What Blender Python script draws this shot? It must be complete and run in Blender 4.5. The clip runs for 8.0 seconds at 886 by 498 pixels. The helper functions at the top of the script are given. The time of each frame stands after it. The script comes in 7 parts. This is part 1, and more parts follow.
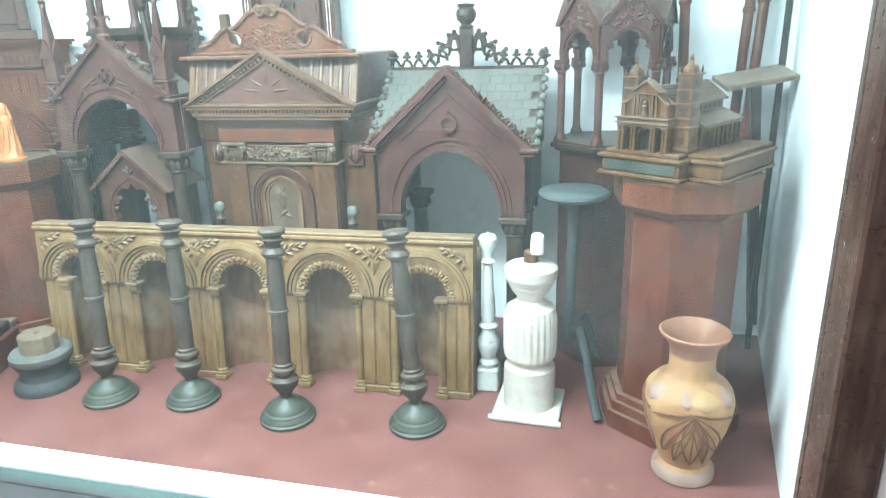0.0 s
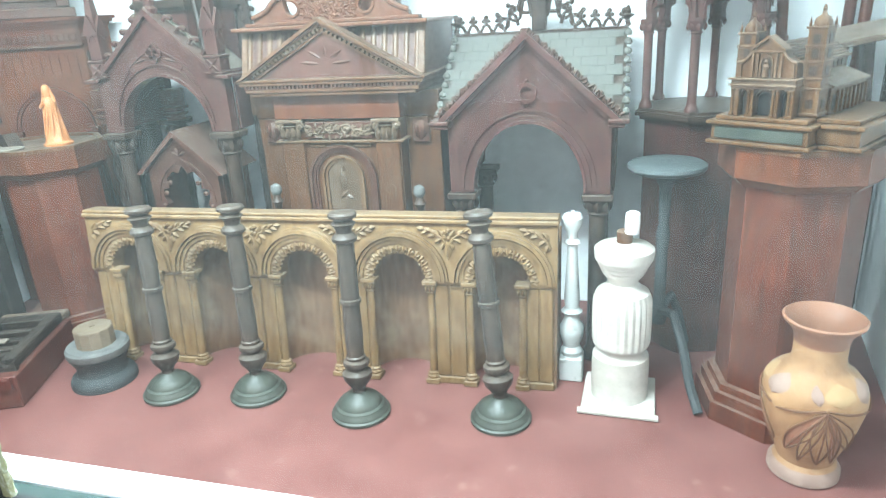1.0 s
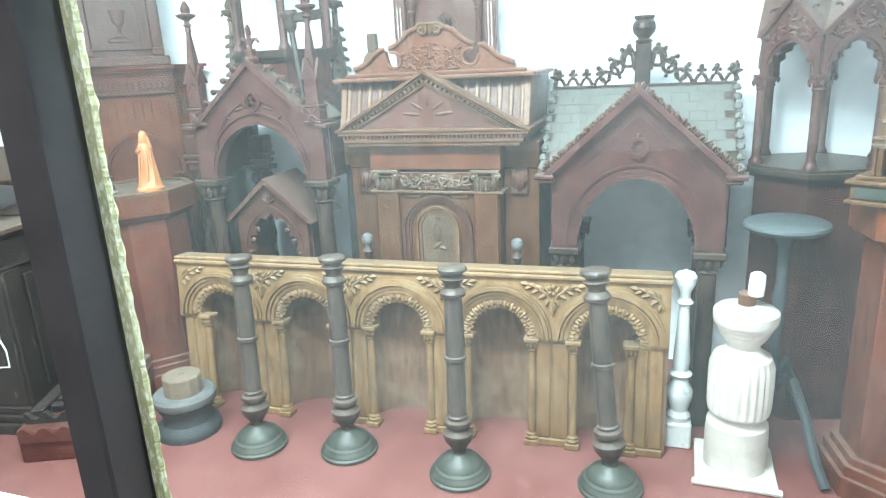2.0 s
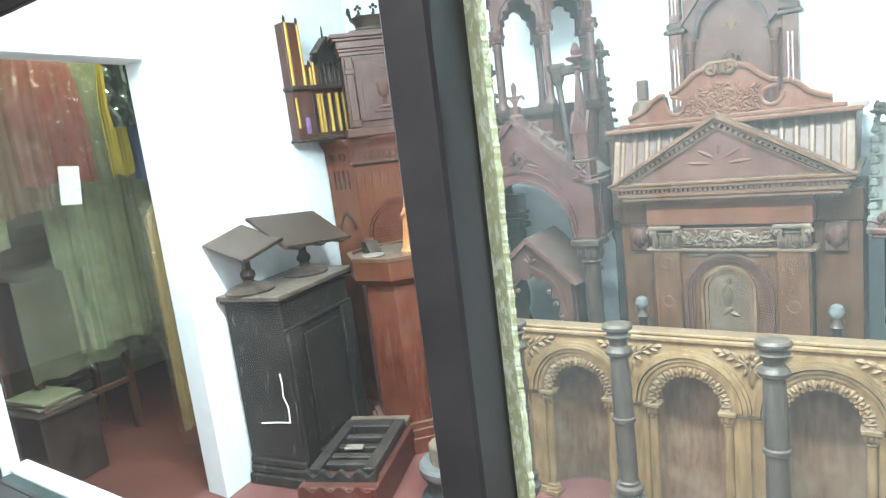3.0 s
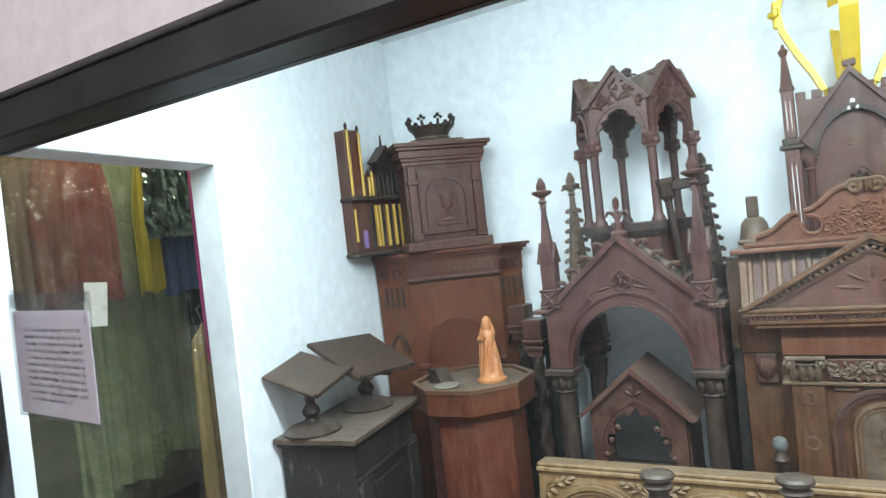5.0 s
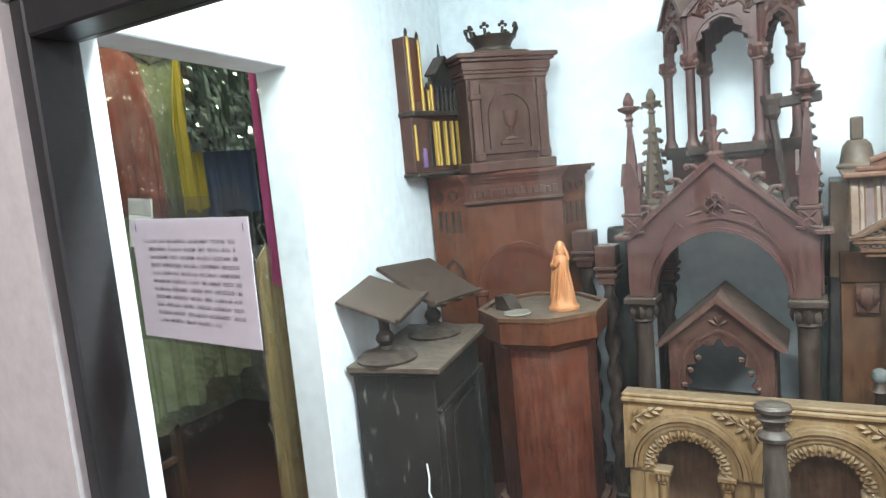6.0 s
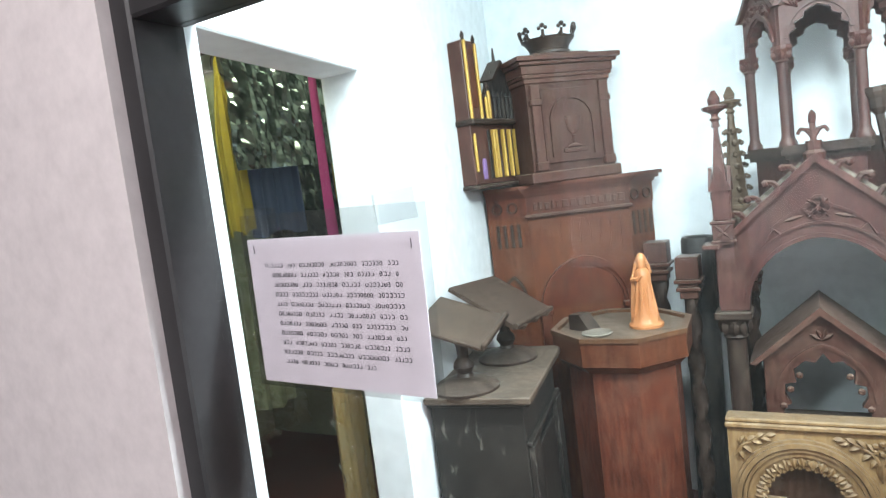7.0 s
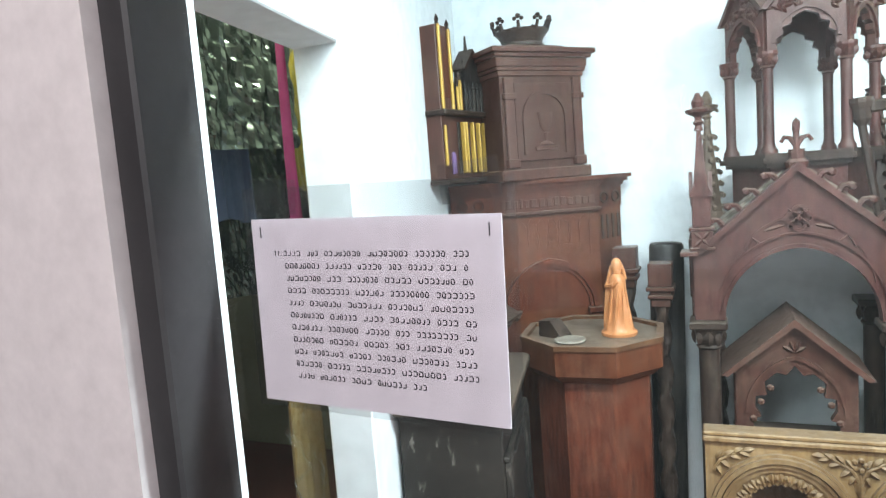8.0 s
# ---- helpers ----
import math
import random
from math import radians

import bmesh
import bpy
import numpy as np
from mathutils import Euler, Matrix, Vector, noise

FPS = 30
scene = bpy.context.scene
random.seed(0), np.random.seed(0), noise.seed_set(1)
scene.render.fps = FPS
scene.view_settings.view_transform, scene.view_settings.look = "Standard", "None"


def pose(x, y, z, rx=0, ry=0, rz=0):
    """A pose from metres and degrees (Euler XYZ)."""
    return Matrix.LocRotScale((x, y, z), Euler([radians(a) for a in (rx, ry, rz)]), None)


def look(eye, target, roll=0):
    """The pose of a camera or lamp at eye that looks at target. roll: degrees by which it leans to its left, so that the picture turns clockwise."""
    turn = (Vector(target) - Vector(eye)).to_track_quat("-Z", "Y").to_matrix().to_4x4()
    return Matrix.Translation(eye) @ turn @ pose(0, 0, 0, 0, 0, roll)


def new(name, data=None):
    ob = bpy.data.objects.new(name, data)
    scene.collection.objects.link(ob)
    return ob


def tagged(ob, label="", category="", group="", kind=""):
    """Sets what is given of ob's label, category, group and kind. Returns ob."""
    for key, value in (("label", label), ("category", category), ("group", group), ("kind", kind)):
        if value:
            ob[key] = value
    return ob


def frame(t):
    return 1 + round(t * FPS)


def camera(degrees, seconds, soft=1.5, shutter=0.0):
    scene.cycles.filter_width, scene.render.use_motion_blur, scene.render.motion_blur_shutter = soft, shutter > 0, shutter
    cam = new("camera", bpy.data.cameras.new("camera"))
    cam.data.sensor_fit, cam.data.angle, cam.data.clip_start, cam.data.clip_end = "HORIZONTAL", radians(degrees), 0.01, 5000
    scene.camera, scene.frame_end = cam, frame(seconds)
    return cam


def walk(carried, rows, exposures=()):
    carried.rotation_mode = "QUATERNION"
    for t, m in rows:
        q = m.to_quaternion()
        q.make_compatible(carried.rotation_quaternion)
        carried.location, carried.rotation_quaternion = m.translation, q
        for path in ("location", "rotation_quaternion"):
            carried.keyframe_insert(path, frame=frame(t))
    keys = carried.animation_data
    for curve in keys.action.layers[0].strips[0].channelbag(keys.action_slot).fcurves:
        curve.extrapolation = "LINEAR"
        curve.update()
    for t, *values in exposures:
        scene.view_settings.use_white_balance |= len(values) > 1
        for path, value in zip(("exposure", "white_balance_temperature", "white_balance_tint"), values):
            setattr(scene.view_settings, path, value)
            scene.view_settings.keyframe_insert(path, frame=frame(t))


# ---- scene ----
cam = camera(67.9, 8.0, soft=1.2)
PATH = [
    (0, (-0.026, -0.14, 1.409), (-0.489, 1.707, 0.798), -1.7),
    (0.5, (-0.178, -0.07, 1.385), (-0.614, 1.767, 0.727), -1.6),
    (1, (-0.283, -0.007, 1.38), (-0.805, 1.801, 0.702), -3.5),
    (1.2, (-0.328, 0.015, 1.38), (-0.838, 1.825, 0.7), -3.3),
    (2.5, (-0.748, -0.028, 1.436), (-1.595, 1.733, 1.011), -4.3),
    (3, (-0.9, 0.046, 1.43), (-2.05, 1.646, 1.086), -7.0),
    (3.5, (-1.036, 0.067, 1.407), (-2.198, 1.655, 1.047), -6.4),
    (4, (-1.219, 0.039, 1.443), (-2.212, 1.754, 1.171), -5.8),
    (4.5, (-1.339, 0.028, 1.497), (-2.221, 1.823, 1.471), -2.0),
    (5, (-1.507, 0.033, 1.51), (-2.535, 1.748, 1.48), -6.3),
    (5.2, (-1.583, 0.042, 1.516), (-2.645, 1.735, 1.448), -6.7),
    (6.5, (-2.087, -0.021, 1.491), (-3.033, 1.717, 1.203), -4.3),
    (7, (-2.222, 0.046, 1.503), (-3.208, 1.776, 1.312), -7.1),
    (7.5, (-2.32, 0.106, 1.484), (-3.289, 1.846, 1.292), -4.5),
    (8, (-2.435, 0.128, 1.489), (-3.216, 1.958, 1.28), -4.4),
]
walk(cam, [(t, look(eye, target, roll)) for t, eye, target, roll in PATH], [(0, 0.39, 6150, 1), (1.0, 0.46, 6250, 6), (3.0, 0.42, 6250, 6), (3.5, 0.44, 6350, 8), (4.0, 0.46, 6400, 9), (4.6, -0.30, 6330, 8), (5.2, -0.52, 6400, 10), (6.4, -0.05, 6500, 10), (7.0, 0.0, 6500, 10), (8, -0.08, 6500, 10)])

# ---- world and light ----
world = bpy.data.worlds.new("hall_light")
scene.world = world
world.use_nodes = True
wbg = world.node_tree.nodes["Background"]
wbg.inputs[0].default_value = (0.80, 0.86, 1.0, 1)
wbg.inputs[1].default_value = 0.35


def tube_light(name, m, length, watts, colour, width=0.12):
    lamp = bpy.data.lights.new(name, "AREA")
    lamp.shape, lamp.size, lamp.size_y = "RECTANGLE", length, width
    lamp.energy, lamp.color = watts, colour
    ob = new(name, lamp)
    ob.matrix_world = m
    return ob


COOL = (0.81, 0.96, 0.99)
tube_light("case_tube_light", pose(-2.35, 1.0, 2.5, 12, 0, 0), 0.9, 56, COOL)
tube_light("case_tube_light", pose(-1.0, 1.0, 2.5, 12, 0, 0), 1.1, 110, COOL)
tube_light("store_tube_light", pose(-3.85, 1.75, 2.45, 0, -20, 90), 1.1, 15, (0.97, 1.0, 0.74), 0.05)
# Unseen hall lamps, added to light the case from the front.
tube_light("hall_fill_light", pose(-2.2, -1.2, 2.8, 30, 0, 0), 1.2, 50, (1.0, 0.93, 0.93))
# The second is added to reach the wall behind the shingled shrine's arch.
tube_light("hall_fill_light", pose(-0.55, -1.3, 2.8, 32, 0, 0), 1.2, 30, (0.94, 0.96, 1.0))


# ---- materials ----
def shader(name):
    m = bpy.data.materials.new(name)
    m.use_nodes = True
    nt = m.node_tree
    return m, nt, nt.nodes["Principled BSDF"]


def noise_node(nt, scale, detail=4.0, stretch=(1, 1, 1), rough=0.6, coord="Object"):
    tc = nt.nodes.new("ShaderNodeTexCoord")
    mp = nt.nodes.new("ShaderNodeMapping")
    mp.inputs["Scale"].default_value = stretch
    n = nt.nodes.new("ShaderNodeTexNoise")
    n.inputs["Scale"].default_value, n.inputs["Detail"].default_value, n.inputs["Roughness"].default_value = scale, detail, rough
    nt.links.new(tc.outputs[coord], mp.inputs[0])
    nt.links.new(mp.outputs[0], n.inputs["Vector"])
    return n


def ramp(nt, source, lo, hi, a, b):
    r = nt.nodes.new("ShaderNodeValToRGB")
    r.color_ramp.elements[0].position, r.color_ramp.elements[1].position = lo, hi
    r.color_ramp.elements[0].color, r.color_ramp.elements[1].color = (*a, 1), (*b, 1)
    nt.links.new(source, r.inputs[0])
    return r


def mixed(nt, fac, a, b, mode="MIX"):
    x = nt.nodes.new("ShaderNodeMix")
    x.data_type, x.blend_type = "RGBA", mode
    for socket, value in ((x.inputs["Factor"], fac), (x.inputs["A"], a), (x.inputs["B"], b)):
        if isinstance(value, (float, int)):
            socket.default_value = value
        elif isinstance(value, tuple):
            socket.default_value = (*value, 1)
        else:
            nt.links.new(value, socket)
    return x.outputs["Result"]


def bumped(nt, bsdf, height, strength=0.3, distance=0.004):
    b = nt.nodes.new("ShaderNodeBump")
    b.inputs["Strength"].default_value, b.inputs["Distance"].default_value = strength, distance
    nt.links.new(height, b.inputs["Height"])
    nt.links.new(b.outputs[0], bsdf.inputs["Normal"])


def wood(name, dark, light, dust=(0.36, 0.28, 0.21), dusty=0.25, rough=0.36, stretch=(9, 9, 1.2), grain=7.0, dust_highlight=0.26):
    """Old stained wood: long grain, blotches and a film of dust."""
    m, nt, b = shader(name)
    g = noise_node(nt, grain, 6, stretch)
    blot = noise_node(nt, 3.2, 3)
    fine = noise_node(nt, 60, 3)
    col = ramp(nt, g.outputs[0], 0.3, 0.7, dark, light).outputs[0]
    mott = ramp(nt, blot.outputs[0], 0.3, 0.75, (0.62, 0.62, 0.62), (1.15, 1.15, 1.15)).outputs[0]
    col = mixed(nt, 0.75, col, mott, "MULTIPLY")
    pores = ramp(nt, noise_node(nt, 38, 3, (stretch[0] * 0.4, stretch[1] * 0.4, stretch[2] * 0.25)).outputs[0], 0.3, 0.66, (0.62, 0.58, 0.55), (1.12, 1.12, 1.12)).outputs[0]
    col = mixed(nt, 0.55, col, pores, "MULTIPLY")
    info = nt.nodes.new("ShaderNodeObjectInfo")
    each = ramp(nt, info.outputs["Random"], 0.0, 1.0, (0.84, 0.80, 0.78), (1.14, 1.15, 1.15)).outputs[0]
    col = mixed(nt, 1.0, col, each, "MULTIPLY")
    film = ramp(nt, noise_node(nt, 9, 5).outputs[0], 0.45, 0.75, (0, 0, 0), (dusty, dusty, dusty)).outputs[0]
    col = mixed(nt, film, col, dust)
    # dust on ledges, with the highlights of upward faces put into its pale tone
    geo, sep = nt.nodes.new("ShaderNodeNewGeometry"), nt.nodes.new("ShaderNodeSeparateXYZ")
    nt.links.new(geo.outputs["Normal"], sep.inputs[0])
    lie = ramp(nt, sep.outputs[2], 0.35, 0.9, (0, 0, 0), (dust_highlight, dust_highlight, dust_highlight)).outputs[0]
    lie = mixed(nt, 1.0, lie, ramp(nt, noise_node(nt, 22, 4).outputs[0], 0.3, 0.6, (0.35, 0.35, 0.35), (1, 1, 1)).outputs[0], "MULTIPLY")
    col = mixed(nt, lie, col, (0.37, 0.31, 0.25))
    nt.links.new(col, b.inputs["Base Color"])
    rr = ramp(nt, fine.outputs[0], 0.2, 0.8, (rough - 0.12,) * 3, (rough + 0.18,) * 3)
    nt.links.new(rr.outputs[0], b.inputs["Roughness"])
    b.inputs["Specular IOR Level"].default_value = 0.26
    bumped(nt, b, mixed(nt, 0.4, g.outputs[0], fine.outputs[0]), 0.4, 0.0025)
    return m


def plain(name, a, b2, scale=6.0, rough=0.6, metal=0.0, bump=0.15, fine=40.0, spec=0.4):
    """A painted, plastered or cast surface with stains at two scales."""
    m, nt, b = shader(name)
    big = noise_node(nt, scale, 4)
    small = noise_node(nt, fine, 4)
    col = ramp(nt, big.outputs[0], 0.3, 0.72, a, b2).outputs[0]
    spots = ramp(nt, small.outputs[0], 0.3, 0.7, (0.9, 0.9, 0.9), (1.04, 1.04, 1.04)).outputs[0]
    nt.links.new(mixed(nt, 1.0, col, spots, "MULTIPLY"), b.inputs["Base Color"])
    rr = ramp(nt, big.outputs[0], 0.3, 0.7, (max(rough - 0.1, 0.03),) * 3, (min(rough + 0.12, 1),) * 3)
    nt.links.new(rr.outputs[0], b.inputs["Roughness"])
    b.inputs["Metallic"].default_value, b.inputs["Specular IOR Level"].default_value = metal, spec
    bumped(nt, b, small.outputs[0], bump, 0.002)
    return m


def worn(name, base, base2, show, amount, scale, stretch=(1, 1, 1), rough=0.5):
    """A dark coat with scratches and flakes through which a paler layer shows."""
    m, nt, b = shader(name)
    col = ramp(nt, noise_node(nt, 4, 4).outputs[0], 0.3, 0.7, base, base2).outputs[0]
    n = noise_node(nt, scale, 8, stretch, 0.75)
    mask = ramp(nt, n.outputs[0], amount, amount + 0.06, (0, 0, 0), (0.75, 0.75, 0.75)).outputs[0]
    nt.links.new(mixed(nt, mask, col, show), b.inputs["Base Color"])
    b.inputs["Roughness"].default_value = rough
    b.inputs["Specular IOR Level"].default_value = 0.25
    bumped(nt, b, n.outputs[0], 0.2, 0.002)
    return m


def pane(name, gloss, rough=0.02, tint=(1, 1, 1), wrinkle=0.0, scale=8.0):
    """A thin clear sheet: light passes straight through, and its faces mirror."""
    m, nt, b = shader(name)
    nt.nodes.remove(b)
    out = nt.nodes["Material Output"]
    t, g = nt.nodes.new("ShaderNodeBsdfTransparent"), nt.nodes.new("ShaderNodeBsdfGlossy")
    f, power, mul, mix = nt.nodes.new("ShaderNodeLayerWeight"), nt.nodes.new("ShaderNodeMath"), nt.nodes.new("ShaderNodeMath"), nt.nodes.new("ShaderNodeMixShader")
    t.inputs[0].default_value = (*tint, 1)
    g.inputs["Roughness"].default_value = rough
    f.inputs[0].default_value = 0.5
    power.operation, power.inputs[1].default_value = "POWER", 4.0
    mul.operation, mul.use_clamp = "MULTIPLY_ADD", True
    mul.inputs[1].default_value, mul.inputs[2].default_value = 0.8, 0.03 * gloss
    nt.links.new(f.outputs["Facing"], power.inputs[0])
    nt.links.new(power.outputs[0], mul.inputs[0])
    nt.links.new(mul.outputs[0], mix.inputs[0])
    nt.links.new(t.outputs[0], mix.inputs[1])
    nt.links.new(g.outputs[0], mix.inputs[2])
    nt.links.new(mix.outputs[0], out.inputs[0])
    if wrinkle:
        n = noise_node(nt, scale, 5, (1.6, 1.6, 0.7))
        bu = nt.nodes.new("ShaderNodeBump")
        bu.inputs["Strength"].default_value, bu.inputs["Distance"].default_value = wrinkle, 0.05
        nt.links.new(n.outputs[0], bu.inputs["Height"])
        nt.links.new(bu.outputs[0], g.inputs["Normal"])
    return m


WALL = plain("white_limewash", (0.79, 0.84, 0.86), (0.825, 0.86, 0.875), 1.6, 0.85, 0, 0.03, 18)
OUTER = plain("cream_wall_paint", (0.67, 0.61, 0.615), (0.70, 0.645, 0.645), 1.2, 0.6, 0, 0.12, 30)
FLOOR = worn("red_cement", (0.150, 0.057, 0.050), (0.215, 0.095, 0.084), (0.27, 0.15, 0.132), 0.59, 9, (1, 1, 1), 0.5)
STORE_FLOOR = plain("dark_red_cement", (0.12, 0.04, 0.03), (0.17, 0.06, 0.045), 3.0, 0.5, 0, 0.2, 22)
STORE_WALL = plain("ochre_wall", (0.27, 0.28, 0.19), (0.36, 0.37, 0.26), 2.0, 0.8)
FRAME = plain("black_frame_paint", (0.024, 0.023, 0.0245), (0.042, 0.040, 0.042), 5, 0.42, 0, 0.1, 60)
# Teal rail paint, with the haze of the glass put into its colour.
TEAL = plain("teal_haze_rail_paint", (0.022, 0.045, 0.041), (0.038, 0.066, 0.060), 5, 0.5)
# The brown puts the soft reflection on the right post into its colour.
JAMB = wood("brown_jamb_reflection", (0.040, 0.022, 0.017), (0.105, 0.060, 0.048), dusty=0.15, rough=0.3)
SEAL = worn("mossy_sealant", (0.44, 0.43, 0.24), (0.25, 0.25, 0.12), (0.60, 0.60, 0.46), 0.50, 140, (1, 1, 0.4), 0.8)
MAHOGANY = wood("mahogany", (0.058, 0.015, 0.008), (0.150, 0.040, 0.020), dusty=0.10)
REDWOOD = wood("red_stained_wood", (0.080, 0.024, 0.011), (0.165, 0.052, 0.023), dusty=0.10)
PURPLEWOOD = wood("plum_brown_wood", (0.044, 0.0175, 0.0155), (0.106, 0.042, 0.036), dusty=0.10)
TEAK = wood("teak_brown_wood", (0.066, 0.029, 0.014), (0.148, 0.068, 0.034), dusty=0.10)
PALETEAK = wood("dusty_pale_teak", (0.088, 0.046, 0.024), (0.170, 0.096, 0.054), (0.34, 0.28, 0.22), 0.25)
SCROLLWOOD = wood("orange_brown_wood", (0.096, 0.034, 0.018), (0.180, 0.070, 0.038), dusty=0.10)
MAROON = wood("maroon_brown_wood", (0.060, 0.026, 0.019), (0.116, 0.050, 0.038), dusty=0.14)
DARKWOOD = wood("dark_stained_wood", (0.022, 0.015, 0.012), (0.055, 0.034, 0.027), dusty=0.12, dust_highlight=0.14)
TOPWOOD = wood("chipped_top_wood", (0.055, 0.040, 0.030), (0.115, 0.084, 0.063), dusty=0.25, stretch=(2, 9, 9), dust_highlight=0.18)
DESKWOOD = wood("dark_desk_wood", (0.042, 0.027, 0.020), (0.082, 0.055, 0.041), dusty=0.12, stretch=(2, 9, 9), dust_highlight=0.07)
BLACKWOOD = wood("black_aged_wood", (0.012, 0.011, 0.011), (0.028, 0.026, 0.025), dusty=0.10, dust_highlight=0.07)
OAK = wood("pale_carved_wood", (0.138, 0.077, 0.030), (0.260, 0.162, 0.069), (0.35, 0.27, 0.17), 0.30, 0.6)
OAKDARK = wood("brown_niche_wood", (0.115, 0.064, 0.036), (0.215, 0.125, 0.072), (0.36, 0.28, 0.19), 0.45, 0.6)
DULLWOOD = wood("dull_board_wood", (0.085, 0.058, 0.040), (0.15, 0.105, 0.074), dusty=0.3, stretch=(2, 9, 9))
CHURCHWOOD = wood("model_brown_wood", (0.062, 0.027, 0.010), (0.155, 0.074, 0.028), dusty=0.15, dust_highlight=0.12)
SLATE = plain("dusty_grey_shingle", (0.105, 0.108, 0.095), (0.175, 0.178, 0.158), 9, 0.85, 0, 0.4, 45)
DUST = plain("dust_grey_ledge", (0.17, 0.145, 0.115), (0.26, 0.225, 0.185), 9, 0.9, 0, 0.3, 45)
SHAFT = wood("grey_brown_turned_wood", (0.036, 0.028, 0.023), (0.070, 0.055, 0.046), dusty=0.16, dust_highlight=0.16)
FOOT = plain("dusty_green_grey", (0.032, 0.040, 0.033), (0.074, 0.082, 0.066), 8, 0.45, 0, 0.3, 40)
STONEBLUE = plain("blue_grey_stone", (0.024, 0.029, 0.031), (0.048, 0.056, 0.058), 8, 0.7, 0, 0.3, 40)
TABLEBLUE = plain("blue_grey_paint", (0.062, 0.078, 0.080), (0.098, 0.118, 0.120), 8, 0.55)
LIGHTSTONE = plain("pale_turned_end", (0.13, 0.10, 0.07), (0.21, 0.165, 0.115), 10, 0.8)
RIMSTONE = plain("chipped_grey_rim", (0.085, 0.090, 0.088), (0.175, 0.178, 0.168), 14, 0.85, 0, 0.5, 35)
WHITE = plain("chalky_white_paint", (0.40, 0.375, 0.32), (0.58, 0.555, 0.505), 7, 0.6, 0, 0.25, 35)
GREYWHITE = worn("flaking_grey_white_paint", (0.40, 0.435, 0.425), (0.56, 0.59, 0.57), (0.26, 0.28, 0.25), 0.56, 22)
CANDLE = plain("white_wax", (0.78, 0.78, 0.76), (0.86, 0.86, 0.84), 9, 0.5)
ORANGE = plain("orange_glazed_clay", (0.42, 0.155, 0.055), (0.55, 0.24, 0.10), 14, 0.38, 0, 0.15, 50)
GOLD = plain("yellow_gold_paint", (0.62, 0.42, 0.03), (0.78, 0.56, 0.06), 6, 0.35, 0.25)
GOLDDULL = plain("dull_gold_paint", (0.42, 0.25, 0.045), (0.55, 0.34, 0.07), 8, 0.4, 0.2)
CLAY = plain("tan_fired_clay", (0.25, 0.13, 0.06), (0.42, 0.25, 0.125), 11, 0.6, 0, 0.3, 35)
CLAYRED = plain("red_brown_clay", (0.21, 0.095, 0.055), (0.31, 0.15, 0.088), 9, 0.6)
CLAYPALE = plain("pale_slip", (0.33, 0.205, 0.10), (0.42, 0.28, 0.145), 9, 0.6)
CLAYGREY = plain("grey_slip", (0.24, 0.16, 0.13), (0.33, 0.235, 0.19), 9, 0.7)
CLAYLINE = plain("dark_incised_line", (0.13, 0.062, 0.034), (0.20, 0.10, 0.055), 9, 0.7)
MANTEL = worn("scratched_black_paint", (0.012, 0.011, 0.010), (0.032, 0.027, 0.023), (0.17, 0.155, 0.135), 0.585, 30, (1.4, 1.4, 0.45), 0.5)
REDBOX = wood("dark_red_box_wood", (0.072, 0.016, 0.012), (0.125, 0.030, 0.022), dusty=0.12, stretch=(1.5, 8, 8), dust_highlight=0.08)
PURPLE = plain("violet_cloth", (0.17, 0.10, 0.24), (0.25, 0.15, 0.32), 8, 0.8)
PAPER = plain("pinkish_paper", (0.86, 0.79, 0.87), (0.88, 0.82, 0.89), 3, 0.75, 0, 0.03)
INK = plain("printed_ink", (0.045, 0.038, 0.055), (0.07, 0.06, 0.08), 9, 0.7, 0, 0)


def dusty_pane(name, above, below, edge):
    """Glass with a film of dust and grease that catches the light, thinner below a level line."""
    m = pane(name, 0.35)
    nt = m.node_tree
    out = nt.nodes["Material Output"]
    clear = out.inputs[0].links[0].from_socket
    d, tl, add, mix = (nt.nodes.new(k) for k in ("ShaderNodeBsdfDiffuse", "ShaderNodeBsdfTranslucent", "ShaderNodeAddShader", "ShaderNodeMixShader"))
    d.inputs[0].default_value, tl.inputs[0].default_value = (0.48, 0.60, 0.60, 1), (0.32, 0.39, 0.39, 1)
    nt.links.new(d.outputs[0], add.inputs[0])
    nt.links.new(tl.outputs[0], add.inputs[1])
    tc, sep, rng_node = nt.nodes.new("ShaderNodeTexCoord"), nt.nodes.new("ShaderNodeSeparateXYZ"), nt.nodes.new("ShaderNodeMapRange")
    nt.links.new(tc.outputs["Object"], sep.inputs[0])
    nt.links.new(sep.outputs[2], rng_node.inputs[0])
    for k, v in zip((1, 2, 3, 4), (edge - 0.012, edge + 0.012, below, above)):
        rng_node.inputs[k].default_value = v
    smear = ramp(nt, noise_node(nt, 2.5, 5, (1, 1, 1.8)).outputs[0], 0.25, 0.75, (0.7, 0.7, 0.7), (1.25, 1.25, 1.25))
    mul = nt.nodes.new("ShaderNodeMath")
    mul.operation = "MULTIPLY"
    nt.links.new(rng_node.outputs[0], mul.inputs[0])
    nt.links.new(smear.outputs[0], mul.inputs[1])
    nt.links.new(mul.outputs[0], mix.inputs[0])
    nt.links.new(clear, mix.inputs[1])
    nt.links.new(add.outputs[0], mix.inputs[2])
    nt.links.new(mix.outputs[0], out.inputs[0])
    return m


